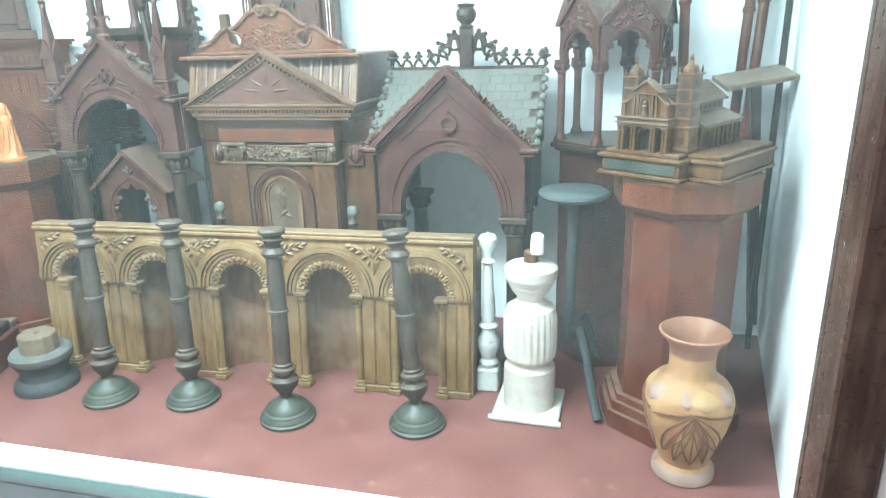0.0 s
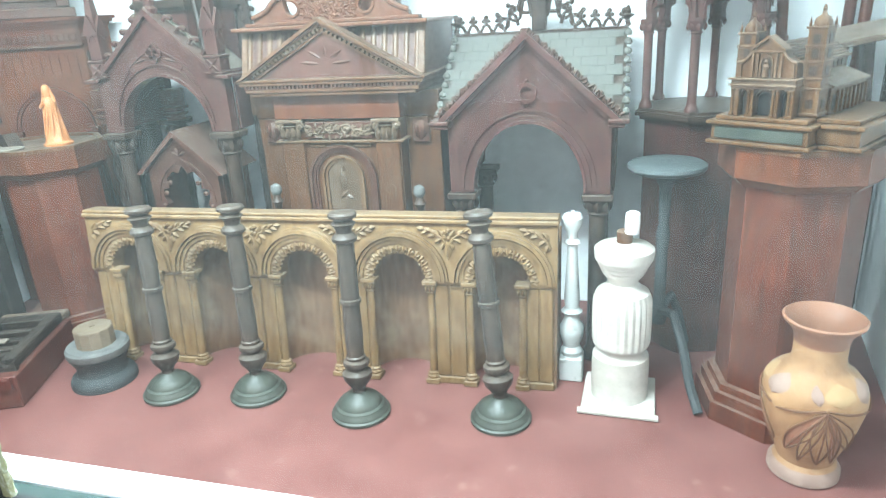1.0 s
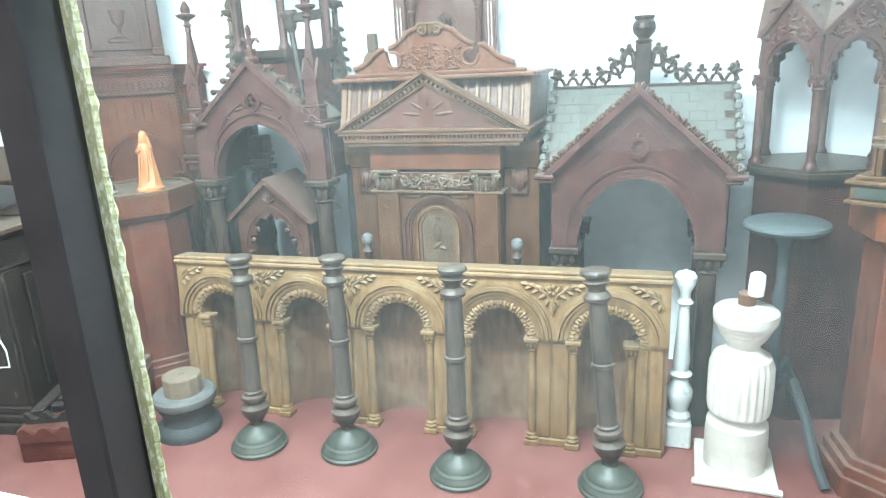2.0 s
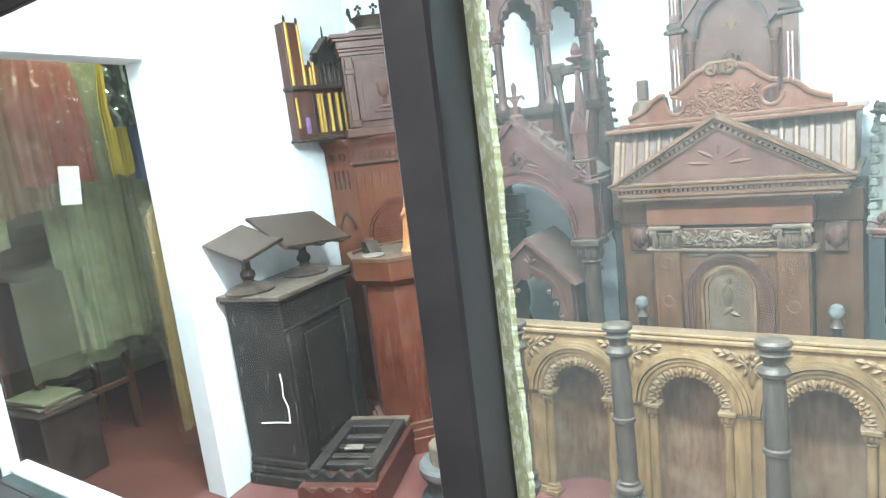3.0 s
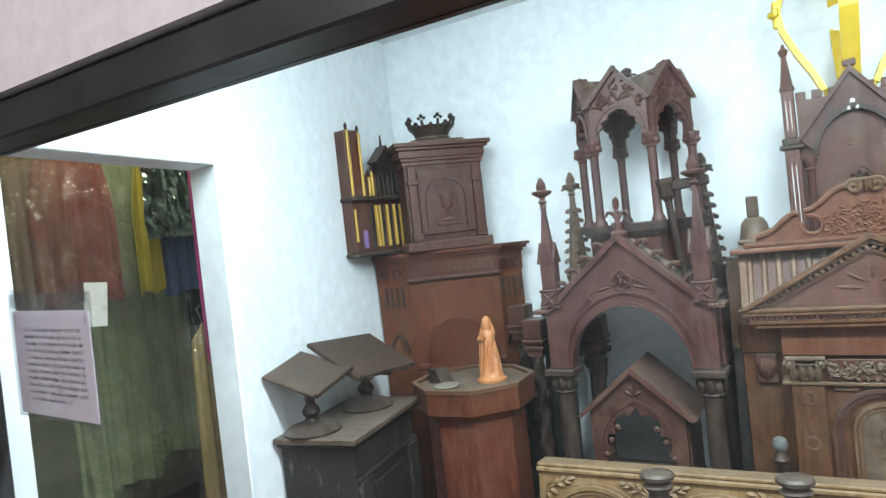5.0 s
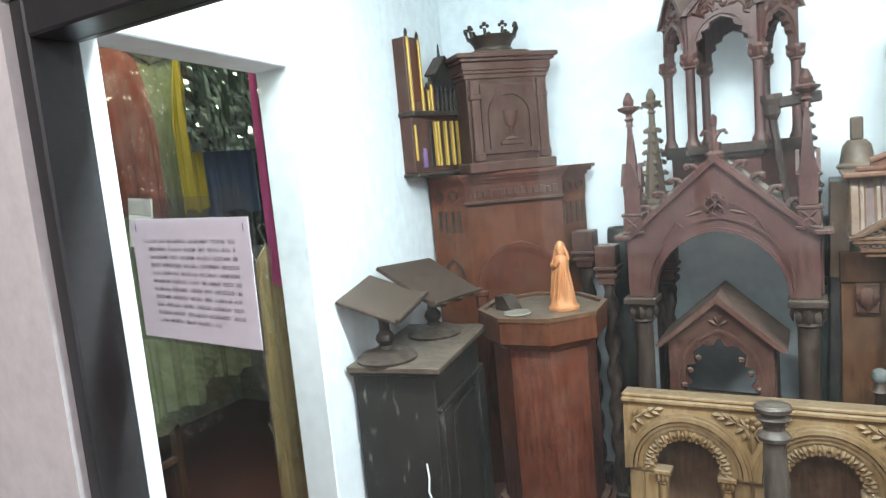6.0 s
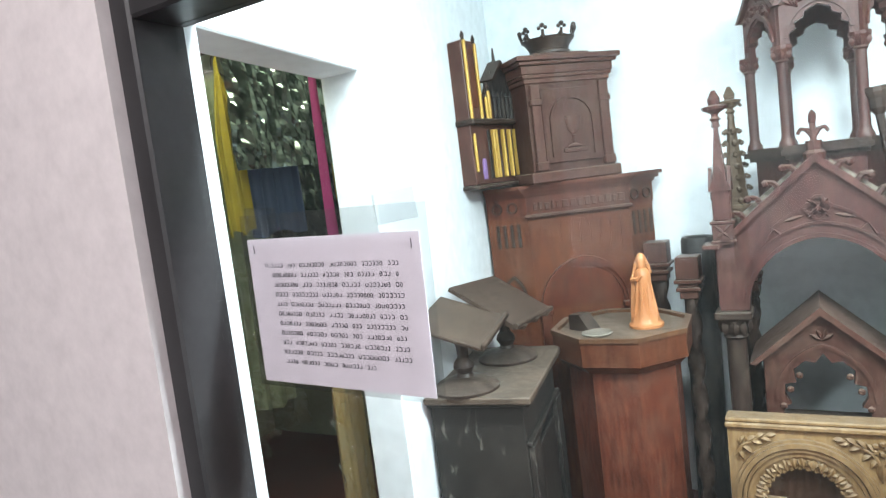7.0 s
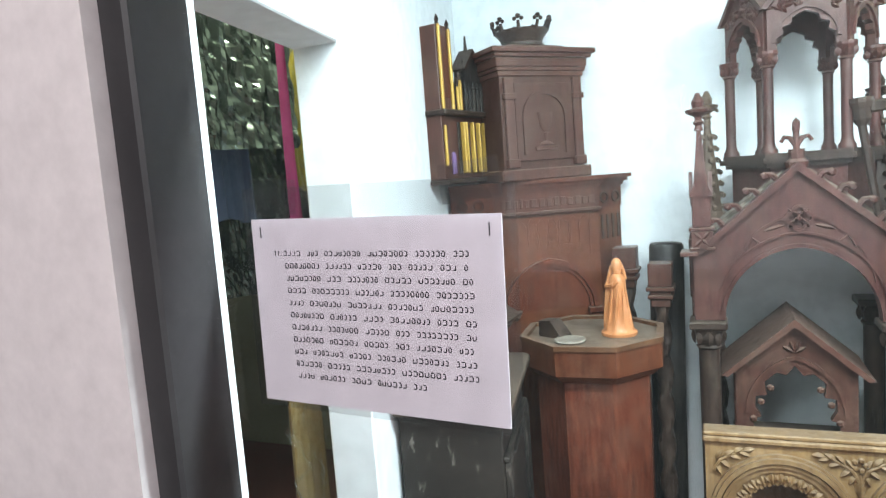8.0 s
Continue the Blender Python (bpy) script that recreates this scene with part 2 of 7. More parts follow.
GLASS = dusty_pane("window_glass", 0.006, 0.005, 1.0)
GLASS_DUSTY = dusty_pane("dusty_window_glass", 0.034, 0.018, 1.0)
SLEEVE = pane("plastic_sleeve", 2.4, 0.16, (0.90, 0.90, 0.90))
PLASTIC = pane("plastic_cover", 3.6, 0.035, (0.93, 0.96, 0.88), 0.35, 14)
BLACKFILM = plain("shiny_black_film", (0.085, 0.11, 0.098), (0.15, 0.19, 0.17), 12, 0.13, 0.85, 0.2, 60, 0.9)
CLOTHS = {
    "red": plain("red_vestment_cloth", (0.13, 0.020, 0.014), (0.22, 0.045, 0.026), 5, 0.75),
    "green": plain("pale_green_cloth", (0.17, 0.19, 0.11), (0.30, 0.32, 0.20), 5, 0.75),
    "yellow": plain("yellow_vestment_cloth", (0.30, 0.235, 0.02), (0.42, 0.34, 0.04), 5, 0.7),
    "blue": plain("slate_blue_cloth", (0.045, 0.075, 0.16), (0.09, 0.125, 0.23), 5, 0.75),
    "black": plain("dark_green_black_cloth", (0.018, 0.026, 0.022), (0.045, 0.055, 0.048), 5, 0.5),
    "brown": plain("brown_cloth", (0.13, 0.075, 0.045), (0.20, 0.12, 0.07), 5, 0.75),
    "magenta": plain("magenta_cloth", (0.36, 0.04, 0.16), (0.45, 0.06, 0.21), 5, 0.7),
    "olive": plain("olive_grey_cloth", (0.16, 0.17, 0.10), (0.27, 0.27, 0.18), 5, 0.8),
    "gold": plain("old_gold_cloth", (0.22, 0.145, 0.05), (0.31, 0.21, 0.08), 5, 0.7),
}


# ---- mesh tools ----
def part(name, bm, material, parent=None, label="", smooth=False):
    bmesh.ops.recalc_face_normals(bm, faces=bm.faces)
    me = bpy.data.meshes.new(name)
    bm.to_mesh(me)
    bm.free()
    me.materials.append(material)
    if smooth:
        me.shade_smooth()
        me.set_sharp_from_angle(angle=radians(38))
    ob = new(name, me)
    ob.parent = parent
    if label:
        tagged(ob, label)
    return ob


def thing(name, m, label, category, group="", kind=""):
    ob = new(name)
    ob.empty_display_size = 0.05
    ob.matrix_basis = m
    return tagged(ob, label, category, group, kind)


def moved(bm, verts, m):
    if m is not None:
        bmesh.ops.transform(bm, matrix=m, verts=verts)
    return verts


def box(bm, x0, x1, y0, y1, z0, z1, bevel=0.0, m=None):
    vs = [bm.verts.new((x, y, z)) for x in (x0, x1) for y in (y0, y1) for z in (z0, z1)]
    fs = [bm.faces.new([vs[i] for i in f]) for f in ((0, 1, 3, 2), (4, 6, 7, 5), (0, 4, 5, 1), (2, 3, 7, 6), (0, 2, 6, 4), (1, 5, 7, 3))]
    moved(bm, vs, m)
    if bevel:
        bmesh.ops.recalc_face_normals(bm, faces=fs)
        bmesh.ops.bevel(bm, geom=list({e for f in fs for e in f.edges}), offset=bevel, segments=1, affect="EDGES")


def lathe(bm, profile, cx=0.0, cy=0.0, seg=20, m=None, flutes=0, depth=0.0, fl=(0, 0)):
    rings = []
    for r, z in profile:
        ring = []
        for i in range(seg):
            a = 2 * math.pi * i / seg
            q = r - (depth * (0.5 + 0.5 * math.cos(a * flutes)) if flutes and fl[0] <= z <= fl[1] else 0)
            ring.append(bm.verts.new((cx + q * math.cos(a), cy + q * math.sin(a), z)))
        rings.append(ring)
    for a, b in zip(rings, rings[1:]):
        for i in range(seg):
            bm.faces.new((a[i], a[(i + 1) % seg], b[(i + 1) % seg], b[i]))
    bm.faces.new(rings[0]), bm.faces.new(rings[-1])
    moved(bm, [v for r in rings for v in r], m)


def prism(bm, pts, y0, y1, m=None):
    """A plate with the outline pts in x and z, from y0 to y1."""
    a = [bm.verts.new((x, y0, z)) for x, z in pts]
    b = [bm.verts.new((x, y1, z)) for x, z in pts]
    bm.faces.new(a), bm.faces.new(b)
    n = len(pts)
    for i in range(n):
        bm.faces.new((a[i], a[(i + 1) % n], b[(i + 1) % n], b[i]))
    moved(bm, a + b, m)


def slab(bm, pts, z0, z1, m=None, top=1.0):
    """A plate with the outline pts in plan, from z0 to z1; top scales its upper outline."""
    a = [bm.verts.new((x, y, z0)) for x, y in pts]
    b = [bm.verts.new((x * top, y * top, z1)) for x, y in pts]
    bm.faces.new(a), bm.faces.new(b)
    n = len(pts)
    for i in range(n):
        bm.faces.new((a[i], a[(i + 1) % n], b[(i + 1) % n], b[i]))
    moved(bm, a + b, m)


def tube(bm, pts, r, seg=6, m=None, r2=None):
    pts = [Vector(p) for p in pts]
    rings, up = [], Vector((0.31, 0.2, 0.93))
    for i, p in enumerate(pts):
        d = (pts[min(i + 1, len(pts) - 1)] - pts[max(i - 1, 0)]).normalized()
        side = d.cross(up)
        side = side.normalized() if side.length > 1e-4 else d.orthogonal().normalized()
        up = side.cross(d)
        q = r if r2 is None else r + (r2 - r) * i / (len(pts) - 1)
        rings.append([bm.verts.new(p + q * (math.cos(t) * side + math.sin(t) * up)) for t in (2 * math.pi * k / seg for k in range(seg))])
    for a, b in zip(rings, rings[1:]):
        for i in range(seg):
            bm.faces.new((a[i], a[(i + 1) % seg], b[(i + 1) % seg], b[i]))
    bm.faces.new(rings[0]), bm.faces.new(rings[-1])
    moved(bm, [v for k in rings for v in k], m)


def arc(cx, cz, r, a0, a1, n=14, rz=None):
    rz = r if rz is None else rz
    return [(cx + r * math.cos(radians(a0 + (a1 - a0) * i / n)), cz + rz * math.sin(radians(a0 + (a1 - a0) * i / n))) for i in range(n + 1)]


def pointed(cx, cz, half, rise, n=10):
    """The outline of an arch from its left foot over the crown to its right foot."""
    if rise <= half * 1.02:
        return arc(cx, cz, half, 180, 0, 2 * n, rise)
    big = (half * half + rise * rise) / (2 * half)
    top = math.degrees(math.asin(min(rise / big, 1)))
    left = arc(cx - half + big, cz, big, 180, 180 - top, n)
    right = arc(cx + half - big, cz, big, top, 0, n)
    return left + right[1:]


def band(bm, inner, outer, y0, y1, m=None):
    """A moulding between two open outlines of the same number of points."""
    prism(bm, list(inner) + list(reversed(outer)), y0, y1, m)


def leaf(bm, x, z, y, angle, length, width, thick=0.008, m=None):
    """One raised carved leaf that lies on a face turned to -y."""
    ca, sa = math.cos(radians(angle)), math.sin(radians(angle))
    rim, n = [], 6
    spine = []
    for i in range(n + 1):
        u = i / n
        w = width * 0.5 * math.sin(math.pi * min(1, 0.08 + 0.92 * u)) ** 0.8
        for s in (-1, 1):
            px, pz = u * length, s * w
            rim.append(bm.verts.new((x + px * ca - pz * sa, y, z + px * sa + pz * ca)))
        spine.append(bm.verts.new((x + u * length * ca, y - thick * math.sin(math.pi * (0.1 + 0.8 * u)), z + u * length * sa)))
    for i in range(n):
        bm.faces.new((rim[2 * i], rim[2 * i + 2], spine[i + 1], spine[i]))
        bm.faces.new((rim[2 * i + 1], spine[i], spine[i + 1], rim[2 * i + 3]))
    moved(bm, rim + spine, m)


def knob(bm, x, y, z, r, m=None, sz=1.0):
    made = bmesh.ops.create_icosphere(bm, subdivisions=1, radius=r)["verts"]
    bmesh.ops.transform(bm, matrix=Matrix.Translation((x, y, z)) @ Matrix.Diagonal((1, 1, sz, 1)), verts=made)
    moved(bm, made, m)


def spiral(cx, cz, r, y, turns=1.4, a0=0, n=22, flip=1):
    return [(cx + flip * r * (1 - 0.8 * i / n) * math.cos(radians(a0) + turns * 2 * math.pi * i / n), y,
             cz + r * (1 - 0.8 * i / n) * math.sin(radians(a0) + turns * 2 * math.pi * i / n)) for i in range(n + 1)]


def ngon(r, n, a0=0.0):
    return [(r * math.cos(radians(a0) + 2 * math.pi * i / n), r * math.sin(radians(a0) + 2 * math.pi * i / n)) for i in range(n)]


def build(fn, *args, **kw):
    """A fresh bmesh shaped by one call."""
    bm = bmesh.new()
    fn(bm, *args, **kw)
    return bm


# ---- the room ----
FLOOR_Z, CEIL = 0.0, 2.60


def structure(name, bm, material, label, category):
    return tagged(part(name, bm, material), label, category, kind="structure")


def left_x(y):
    return -3.285 - 0.171 * (y - 1.568)


def right_x(y):
    return 0.562 + 0.139 * (y - 1.79)


BACK = 3.02
bm = bmesh.new()
slab(bm, [(-3.45, 0.70), (0.62, 0.70), (0.95, 3.2), (-3.75, 3.2), (-3.45, 1.5)], -0.12, 0.0)
structure("floor", bm, FLOOR, "worn red cement floor of the display case", "floor")
bm = bmesh.new()
slab(bm, [(-6.6, 0.55), (-3.455, 0.55), (-3.455, 1.5), (-3.75, 3.4), (-6.6, 3.4)], -0.12, -0.004)
structure("floor_store", bm, STORE_FLOOR, "dark red cement floor of the vestment store", "floor")
bm = bmesh.new()
box(bm, -3.9, 1.3, BACK, BACK + 0.15, 0, CEIL)
structure("wall_back", bm, WALL, "white limewashed back wall", "wall")
# left wall with the wide opening to the store; its plane is splayed
wl = Matrix(((1, -0.171, 0, -3.285 + 0.171 * 1.568), (0, 1, 0, 0), (0, 0, 1, 0), (0, 0, 0, 1)))
bm = bmesh.new()
box(bm, -0.135, 0, 1.568, BACK - 0.002, 0, CEIL, 0.004, m=wl)
box(bm, -0.135, 0, 0.66, 1.566, 1.843, CEIL, 0.004, m=wl)
structure("wall_left", bm, WALL, "white limewashed side wall with a wide opening", "wall")
bm = bmesh.new()
wr = Matrix(((1, 0.139, 0, 0.562 - 0.139 * 1.79), (0, 1, 0, 0), (0, 0, 1, 0), (0, 0, 0, 1)))
box(bm, 0, 0.13, 0.772, BACK - 0.002, 0, CEIL, m=wr)
structure("wall_right", bm, WALL, "white limewashed side wall of the case", "wall")
bm = bmesh.new()
box(bm, -6.6, 1.4, 0.60, 3.4, CEIL, CEIL + 0.1)
structure("ceiling", bm, WALL, "white flat ceiling", "ceiling")
# front wall round the window
WX0, WX1, WZ0, WZ1 = -2.975, 0.302, 0.585, 1.815
bm = bmesh.new()
box(bm, -6.6, WX0 - 0.002, 0.585, 0.70, -0.35, 3.0)
box(bm, WX1 + 0.002, 3.0, 0.585, 0.70, -0.35, 3.0)
box(bm, WX0 - 0.002, WX1 + 0.002, 0.585, 0.70, -0.35, WZ0 - 0.002)
box(bm, WX0 - 0.002, WX1 + 0.002, 0.585, 0.70, WZ1 + 0.002, 3.0)
structure("wall_front", bm, OUTER, "cream painted outer wall round the display window", "wall")
bm = bmesh.new()
box(bm, -3.25, -2.99, 0.702, 0.750, 0, CEIL)
box(bm, 0.31, 0.62, 0.702, 0.77, 0, CEIL)
box(bm, -2.988, 0.308, 0.744, 0.77, 0, 0.65, 0.003)
box(bm, -2.988, 0.308, 0.7185, 0.7438, 0, 0.641, 0.003)
box(bm, -2.988, 0.308, 0.702, 0.77, 1.84, CEIL)
structure("wall_lining", bm, WALL, "white plaster lining and sill inside the window", "wall")
# the hall on the near side
bm = bmesh.new()
box(bm, -8, 5, -5.0, 0.58, -0.45, -0.35)
structure("floor_hall", bm, plain("grey_terrazzo", (0.22, 0.21, 0.2), (0.32, 0.31, 0.29), 4, 0.45), "grey hall floor before the window", "floor")
bm = bmesh.new()
box(bm, -8, -4.4, -5.15, -5.0, -0.35, 3.2)
box(bm, 3.6, 5, -5.15, -5.0, -0.35, 3.2)
box(bm, -4.4, 3.6, -5.15, -5.0, -0.35, 0.5)
box(bm, -4.4, 3.6, -5.15, -5.0, 2.9, 3.2)
for k in range(1, 5):
    box(bm, -4.4 + 1.6 * k - 0.06, -4.4 + 1.6 * k + 0.06, -5.13, -5.02, 0.5, 2.9)
box(bm, -8.15, -8.0, -5.0, 0.58, -0.35, 3.2)
box(bm, 5.0, 5.15, -5.0, 0.58, -0.35, 3.2)
structure("wall_hall", bm, OUTER, "cream hall walls facing the window", "wall")
bm = bmesh.new()
box(bm, -8, 5, -5.0, 0.58, 3.2, 3.3)
structure("ceiling_hall", bm, OUTER, "cream hall ceiling", "ceiling")
# Unseen glowing panel, added to send front light through the hall openings.
glow_mat, glow_nt, glow_b = shader("added_front_glow")
glow_b.inputs["Base Color"].default_value = (0.8, 0.85, 0.9, 1)
glow_b.inputs["Emission Color"].default_value = (0.90, 0.97, 1.0, 1)
glow_b.inputs["Emission Strength"].default_value = 1.5
bm = bmesh.new()
box(bm, -7.5, 6.5, -6.6, -6.5, -1.0, 4.5)
structure("backdrop", bm, glow_mat, "unseen glowing panel added as front light beyond the hall openings", "backdrop")
# store walls
bm = bmesh.new()
box(bm, -5.6, -5.5, 0.72, 3.35, 0, CEIL)
box(bm, -5.5, -3.72, 3.2, 3.35, 0, CEIL)
structure("wall_store", bm, STORE_WALL, "ochre walls of the vestment store", "wall")

# window: frame of square bars, mullion, panes
win = thing("window_1", pose(0, 0, 0), "long display window with a black wooden frame and reflection-brown right post", "window", kind="structure")
FW, Y0, Y1 = 0.062, 0.60, 0.685
for name, b in (("frame_post", (WX0, WX0 + 0.037, WZ0, WZ1)), ("frame_post", (WX1 - FW, WX1, WZ0, WZ1)),
                ("mullion", (-1.345, -1.345 + FW, WZ0 + FW, WZ1 - FW)),
                ("bottom_rail", (WX0 + 0.037, WX1 - FW, WZ0, WZ0 + FW)), ("top_rail", (WX0 + 0.037, WX1 - FW, WZ1 - FW, WZ1))):
    part(name, build(box, b[0], b[1], Y0, Y1, b[2], b[3], 0.004), JAMB if b[1] == WX1 else FRAME, win)
part("inner_rail", build(box, WX0 + 0.001, WX1 - 0.001, 0.686, 0.718, WZ0 + 0.001, WZ0 + 0.050, 0.002), TEAL, win, "teal painted inner rail toned with the haze of the glass")
for x0, x1 in ((WX0 + 0.037, -1.345), (-1.345 + FW, WX1 - FW)):
    pane_ob = part("pane", build(box, x0, x1, 0.664, 0.669, WZ0 + FW, WZ1 - FW), GLASS if x0 < -2 else GLASS_DUSTY, win, "" if x0 < -2 else "hazy dusty pane")
    pane_ob.visible_shadow = False
bm = bmesh.new()
rng = random.Random(4)
prev = None
for i in range(520):
    z = WZ0 + FW + (WZ1 - WZ0 - 2 * FW) * i / 519
    w = 0.021 + 0.003 * noise.noise((0, 0, z * 9)) + 0.0018 * noise.noise((5, 0, z * 90)) + 0.0016 * noise.noise((2, 0, z * 260))
    d = 0.683 + 0.006 * noise.noise((9, 0, z * 35))
    ring = [bm.verts.new(p) for p in ((-1.283, 0.670, z), (-1.283 + w * 0.8, 0.670, z), (-1.283 + w, 0.676, z), (-1.283 + w * 0.7, d, z), (-1.283, d + 0.003, z))]
    if prev:
        for j in range(5):
            bm.faces.new((prev[j], prev[(j + 1) % 5], ring[(j + 1) % 5], ring[j]))
    else:
        bm.faces.new(ring)
    prev = ring
bm.faces.new(prev)
part("sealant_strip", bm, SEAL, win, "flaking mossy sealant along the mullion")


# ---- carved arcade panel ----
def arcade():
    t = thing("carved_arcade_panel", pose(-2.5, 2.128, 0, -5.4, 0, 1.3), "pale carved wooden arcade panel with five round niches", "panel")
    L, H, SP = 2.0, 0.645, 0.425
    rng = random.Random(7)
    cs = [0.205 + 0.3975 * i for i in range(5)]
    # upper board, cut by the five arches
    outline = [(0, 0.41), (0, H), (L, H), (L, 0.41)]
    for c in reversed(cs):
        outline += [(c + 0.108, 0.41)] + arc(c, SP, 0.108, 0, 180, 14) + [(c - 0.108, 0.41)]
    part("spandrel_board", build(prism, outline, 0.0, 0.075), OAK, t)
    bm = bmesh.new()
    box(bm, -0.006, L + 0.006, -0.014, 0.084, H, H + 0.018, 0.005)
    box(bm, -0.004, L + 0.004, -0.008, 0.08, H + 0.018, H + 0.032, 0.004)
    part("top_moulding", bm, OAK, t)
    for c in cs:
        bm = bmesh.new()
        pts = [(c + 0.15 * math.cos(radians(a)), 0.045 + 0.13 * math.sin(radians(a))) for a in range(0, 181, 15)]
        pts += [(c + 0.17 * math.cos(radians(a)), 0.045 + 0.155 * math.sin(radians(a))) for a in range(180, -1, -15)]
        slab(bm, pts, 0.0, 0.60)
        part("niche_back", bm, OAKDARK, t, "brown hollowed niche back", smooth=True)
        bm = bmesh.new()
        for r, y, w in ((0.197, -0.014, 0.009), (0.188, -0.026, 0.014), (0.170, -0.018, 0.010), (0.158, -0.010, 0.014)):
            band(bm, arc(c, SP, r - w, 180, 0, 22), arc(c, SP, r, 180, 0, 22), y, 0.001)
        moulding = part("arch_moulding", bm, OAK, t)
        bm = bmesh.new()
        band(bm, arc(c, SP, 0.109, 180, 0, 22), arc(c, SP, 0.145, 180, 0, 22), -0.003, 0.03)
        for i in range(15):
            a = radians(6 + 12 * i)
            m = Matrix.Translation((c + 0.126 * math.cos(a), 0, SP + 0.126 * math.sin(a))) @ pose(0, 0, 0, 0, 90 - math.degrees(a), 0)
            leaf(bm, 0, -0.018 - 0.003 * rng.random(), -0.003, 90 + rng.uniform(-8, 8), 0.034, 0.024, 0.009, m=m)
            leaf(bm, 0.006, -0.010, -0.004, 60, 0.022, 0.012, 0.012, m=m)
            leaf(bm, -0.006, -0.010, -0.004, 120, 0.022, 0.012, 0.012, m=m)
            knob(bm, c + 0.106 * math.cos(a + 0.1), 0.004, SP + 0.106 * math.sin(a + 0.1), 0.007 + 0.002 * rng.random())
        part("bead_row", bm, OAK, moulding, "row of carved blocks inside the arch")
    # leaves in the spandrels
    xs = [0.02] + [(a + b) / 2 for a, b in zip(cs, cs[1:])] + [L - 0.02]
    for k, x in enumerate(xs):
        bm = bmesh.new()
        sides = (1,) if k == 0 else (-1,) if k == 5 else (-1, 1)
        for s in sides:
            tube(bm, [(x + s * 0.004, -0.004, 0.560), (x + s * 0.02, -0.008, 0.592), (x + s * 0.055, -0.007, 0.612), (x + s * 0.098, -0.003, 0.628)], 0.0065, 6, r2=0.003)
            for ang, ln, off, z in ((58, 0.036, 0.012, 0.592), (-32, 0.036, 0.020, 0.592), (42, 0.034, 0.034, 0.604), (-22, 0.034, 0.046, 0.608), (30, 0.030, 0.060, 0.616), (-14, 0.030, 0.074, 0.618), (8, 0.030, 0.088, 0.624), (-60, 0.036, 0.008, 0.578)):
                leaf(bm, x + s * off, z, -0.003, (ang if s > 0 else 180 - ang) + rng.uniform(-8, 8), ln, 0.019, 0.013)
        if k not in (0, 5):
            for a in range(5):
                knob(bm, x + 0.015 * math.cos(1.2566 * a), -0.006, 0.606 + 0.015 * math.sin(1.2566 * a), 0.0095)
            leaf(bm, x, 0.582, -0.002, -90, 0.075, 0.030, 0.014)
        part("spandrel_leaf", bm, OAK, t)
    # piers with their engaged shafts
    for k, x in enumerate([0.062] + xs[1:5] + [L - 0.062]):
        w = 0.05 if k in (0, 5) else 0.062
        bm = bmesh.new()
        box(bm, x - w, x + w, 0.012, 0.07, 0.0, 0.409, 0.003)
        for g0, g1 in ((-0.96, -0.10), (0.0, 0.96)):
            box(bm, x + g0 * w, x + g1 * w, 0.004, 0.014, 0.032, 0.405, 0.004)
        pier = part("pier", bm, OAK, t)
        bm = bmesh.new()
        box(bm, x - w - 0.004, x + w + 0.004, 0.0, 0.074, 0.0, 0.03, 0.004)
        part("pier_base", bm, OAK, pier)
        for s in ((1,) if k == 0 else (-1,) if k == 5 else (-1, 1)):
            cx = x + s * (w + 0.014)
            bm = bmesh.new()
            lathe(bm, [(0.016, 0.03), (0.0168, 0.2), (0.0152, 0.385)], cx, 0.012, 12)
            shaft = part("colonnette", bm, OAK, t, smooth=True)
            bm = bmesh.new()
            box(bm, cx - 0.027, cx + 0.027, -0.016, 0.045, 0.0, 0.022, 0.003)
            lathe(bm, [(0.025, 0.022), (0.027, 0.031), (0.022, 0.038), (0.023, 0.044), (0.017, 0.050)], cx, 0.012, 12)
            part("colonnette_base", bm, OAK, shaft)
            bm = bmesh.new()
            lathe(bm, [(0.015, 0.368), (0.020, 0.374), (0.016, 0.381), (0.026, 0.402), (0.027, 0.408)], cx, 0.012, 12)
            box(bm, cx - 0.029, cx + 0.029, -0.020, 0.044, 0.408, 0.424, 0.003)
            for q in (-1, 0, 1):
                leaf(bm, cx + q * 0.014, 0.380, -0.008, 90, 0.030, 0.016, 0.012)
            part("capital", bm, OAK, shaft)
    bm = bmesh.new()
    box(bm, 0.0, L, 0.19, 0.205, 0.0, 0.6)
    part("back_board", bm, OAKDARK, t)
    bm = bmesh.new()
    box(bm, L - 0.125, L, 0.02, 0.19, 0.0, 0.409, 0.003)
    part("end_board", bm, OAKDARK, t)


arcade()


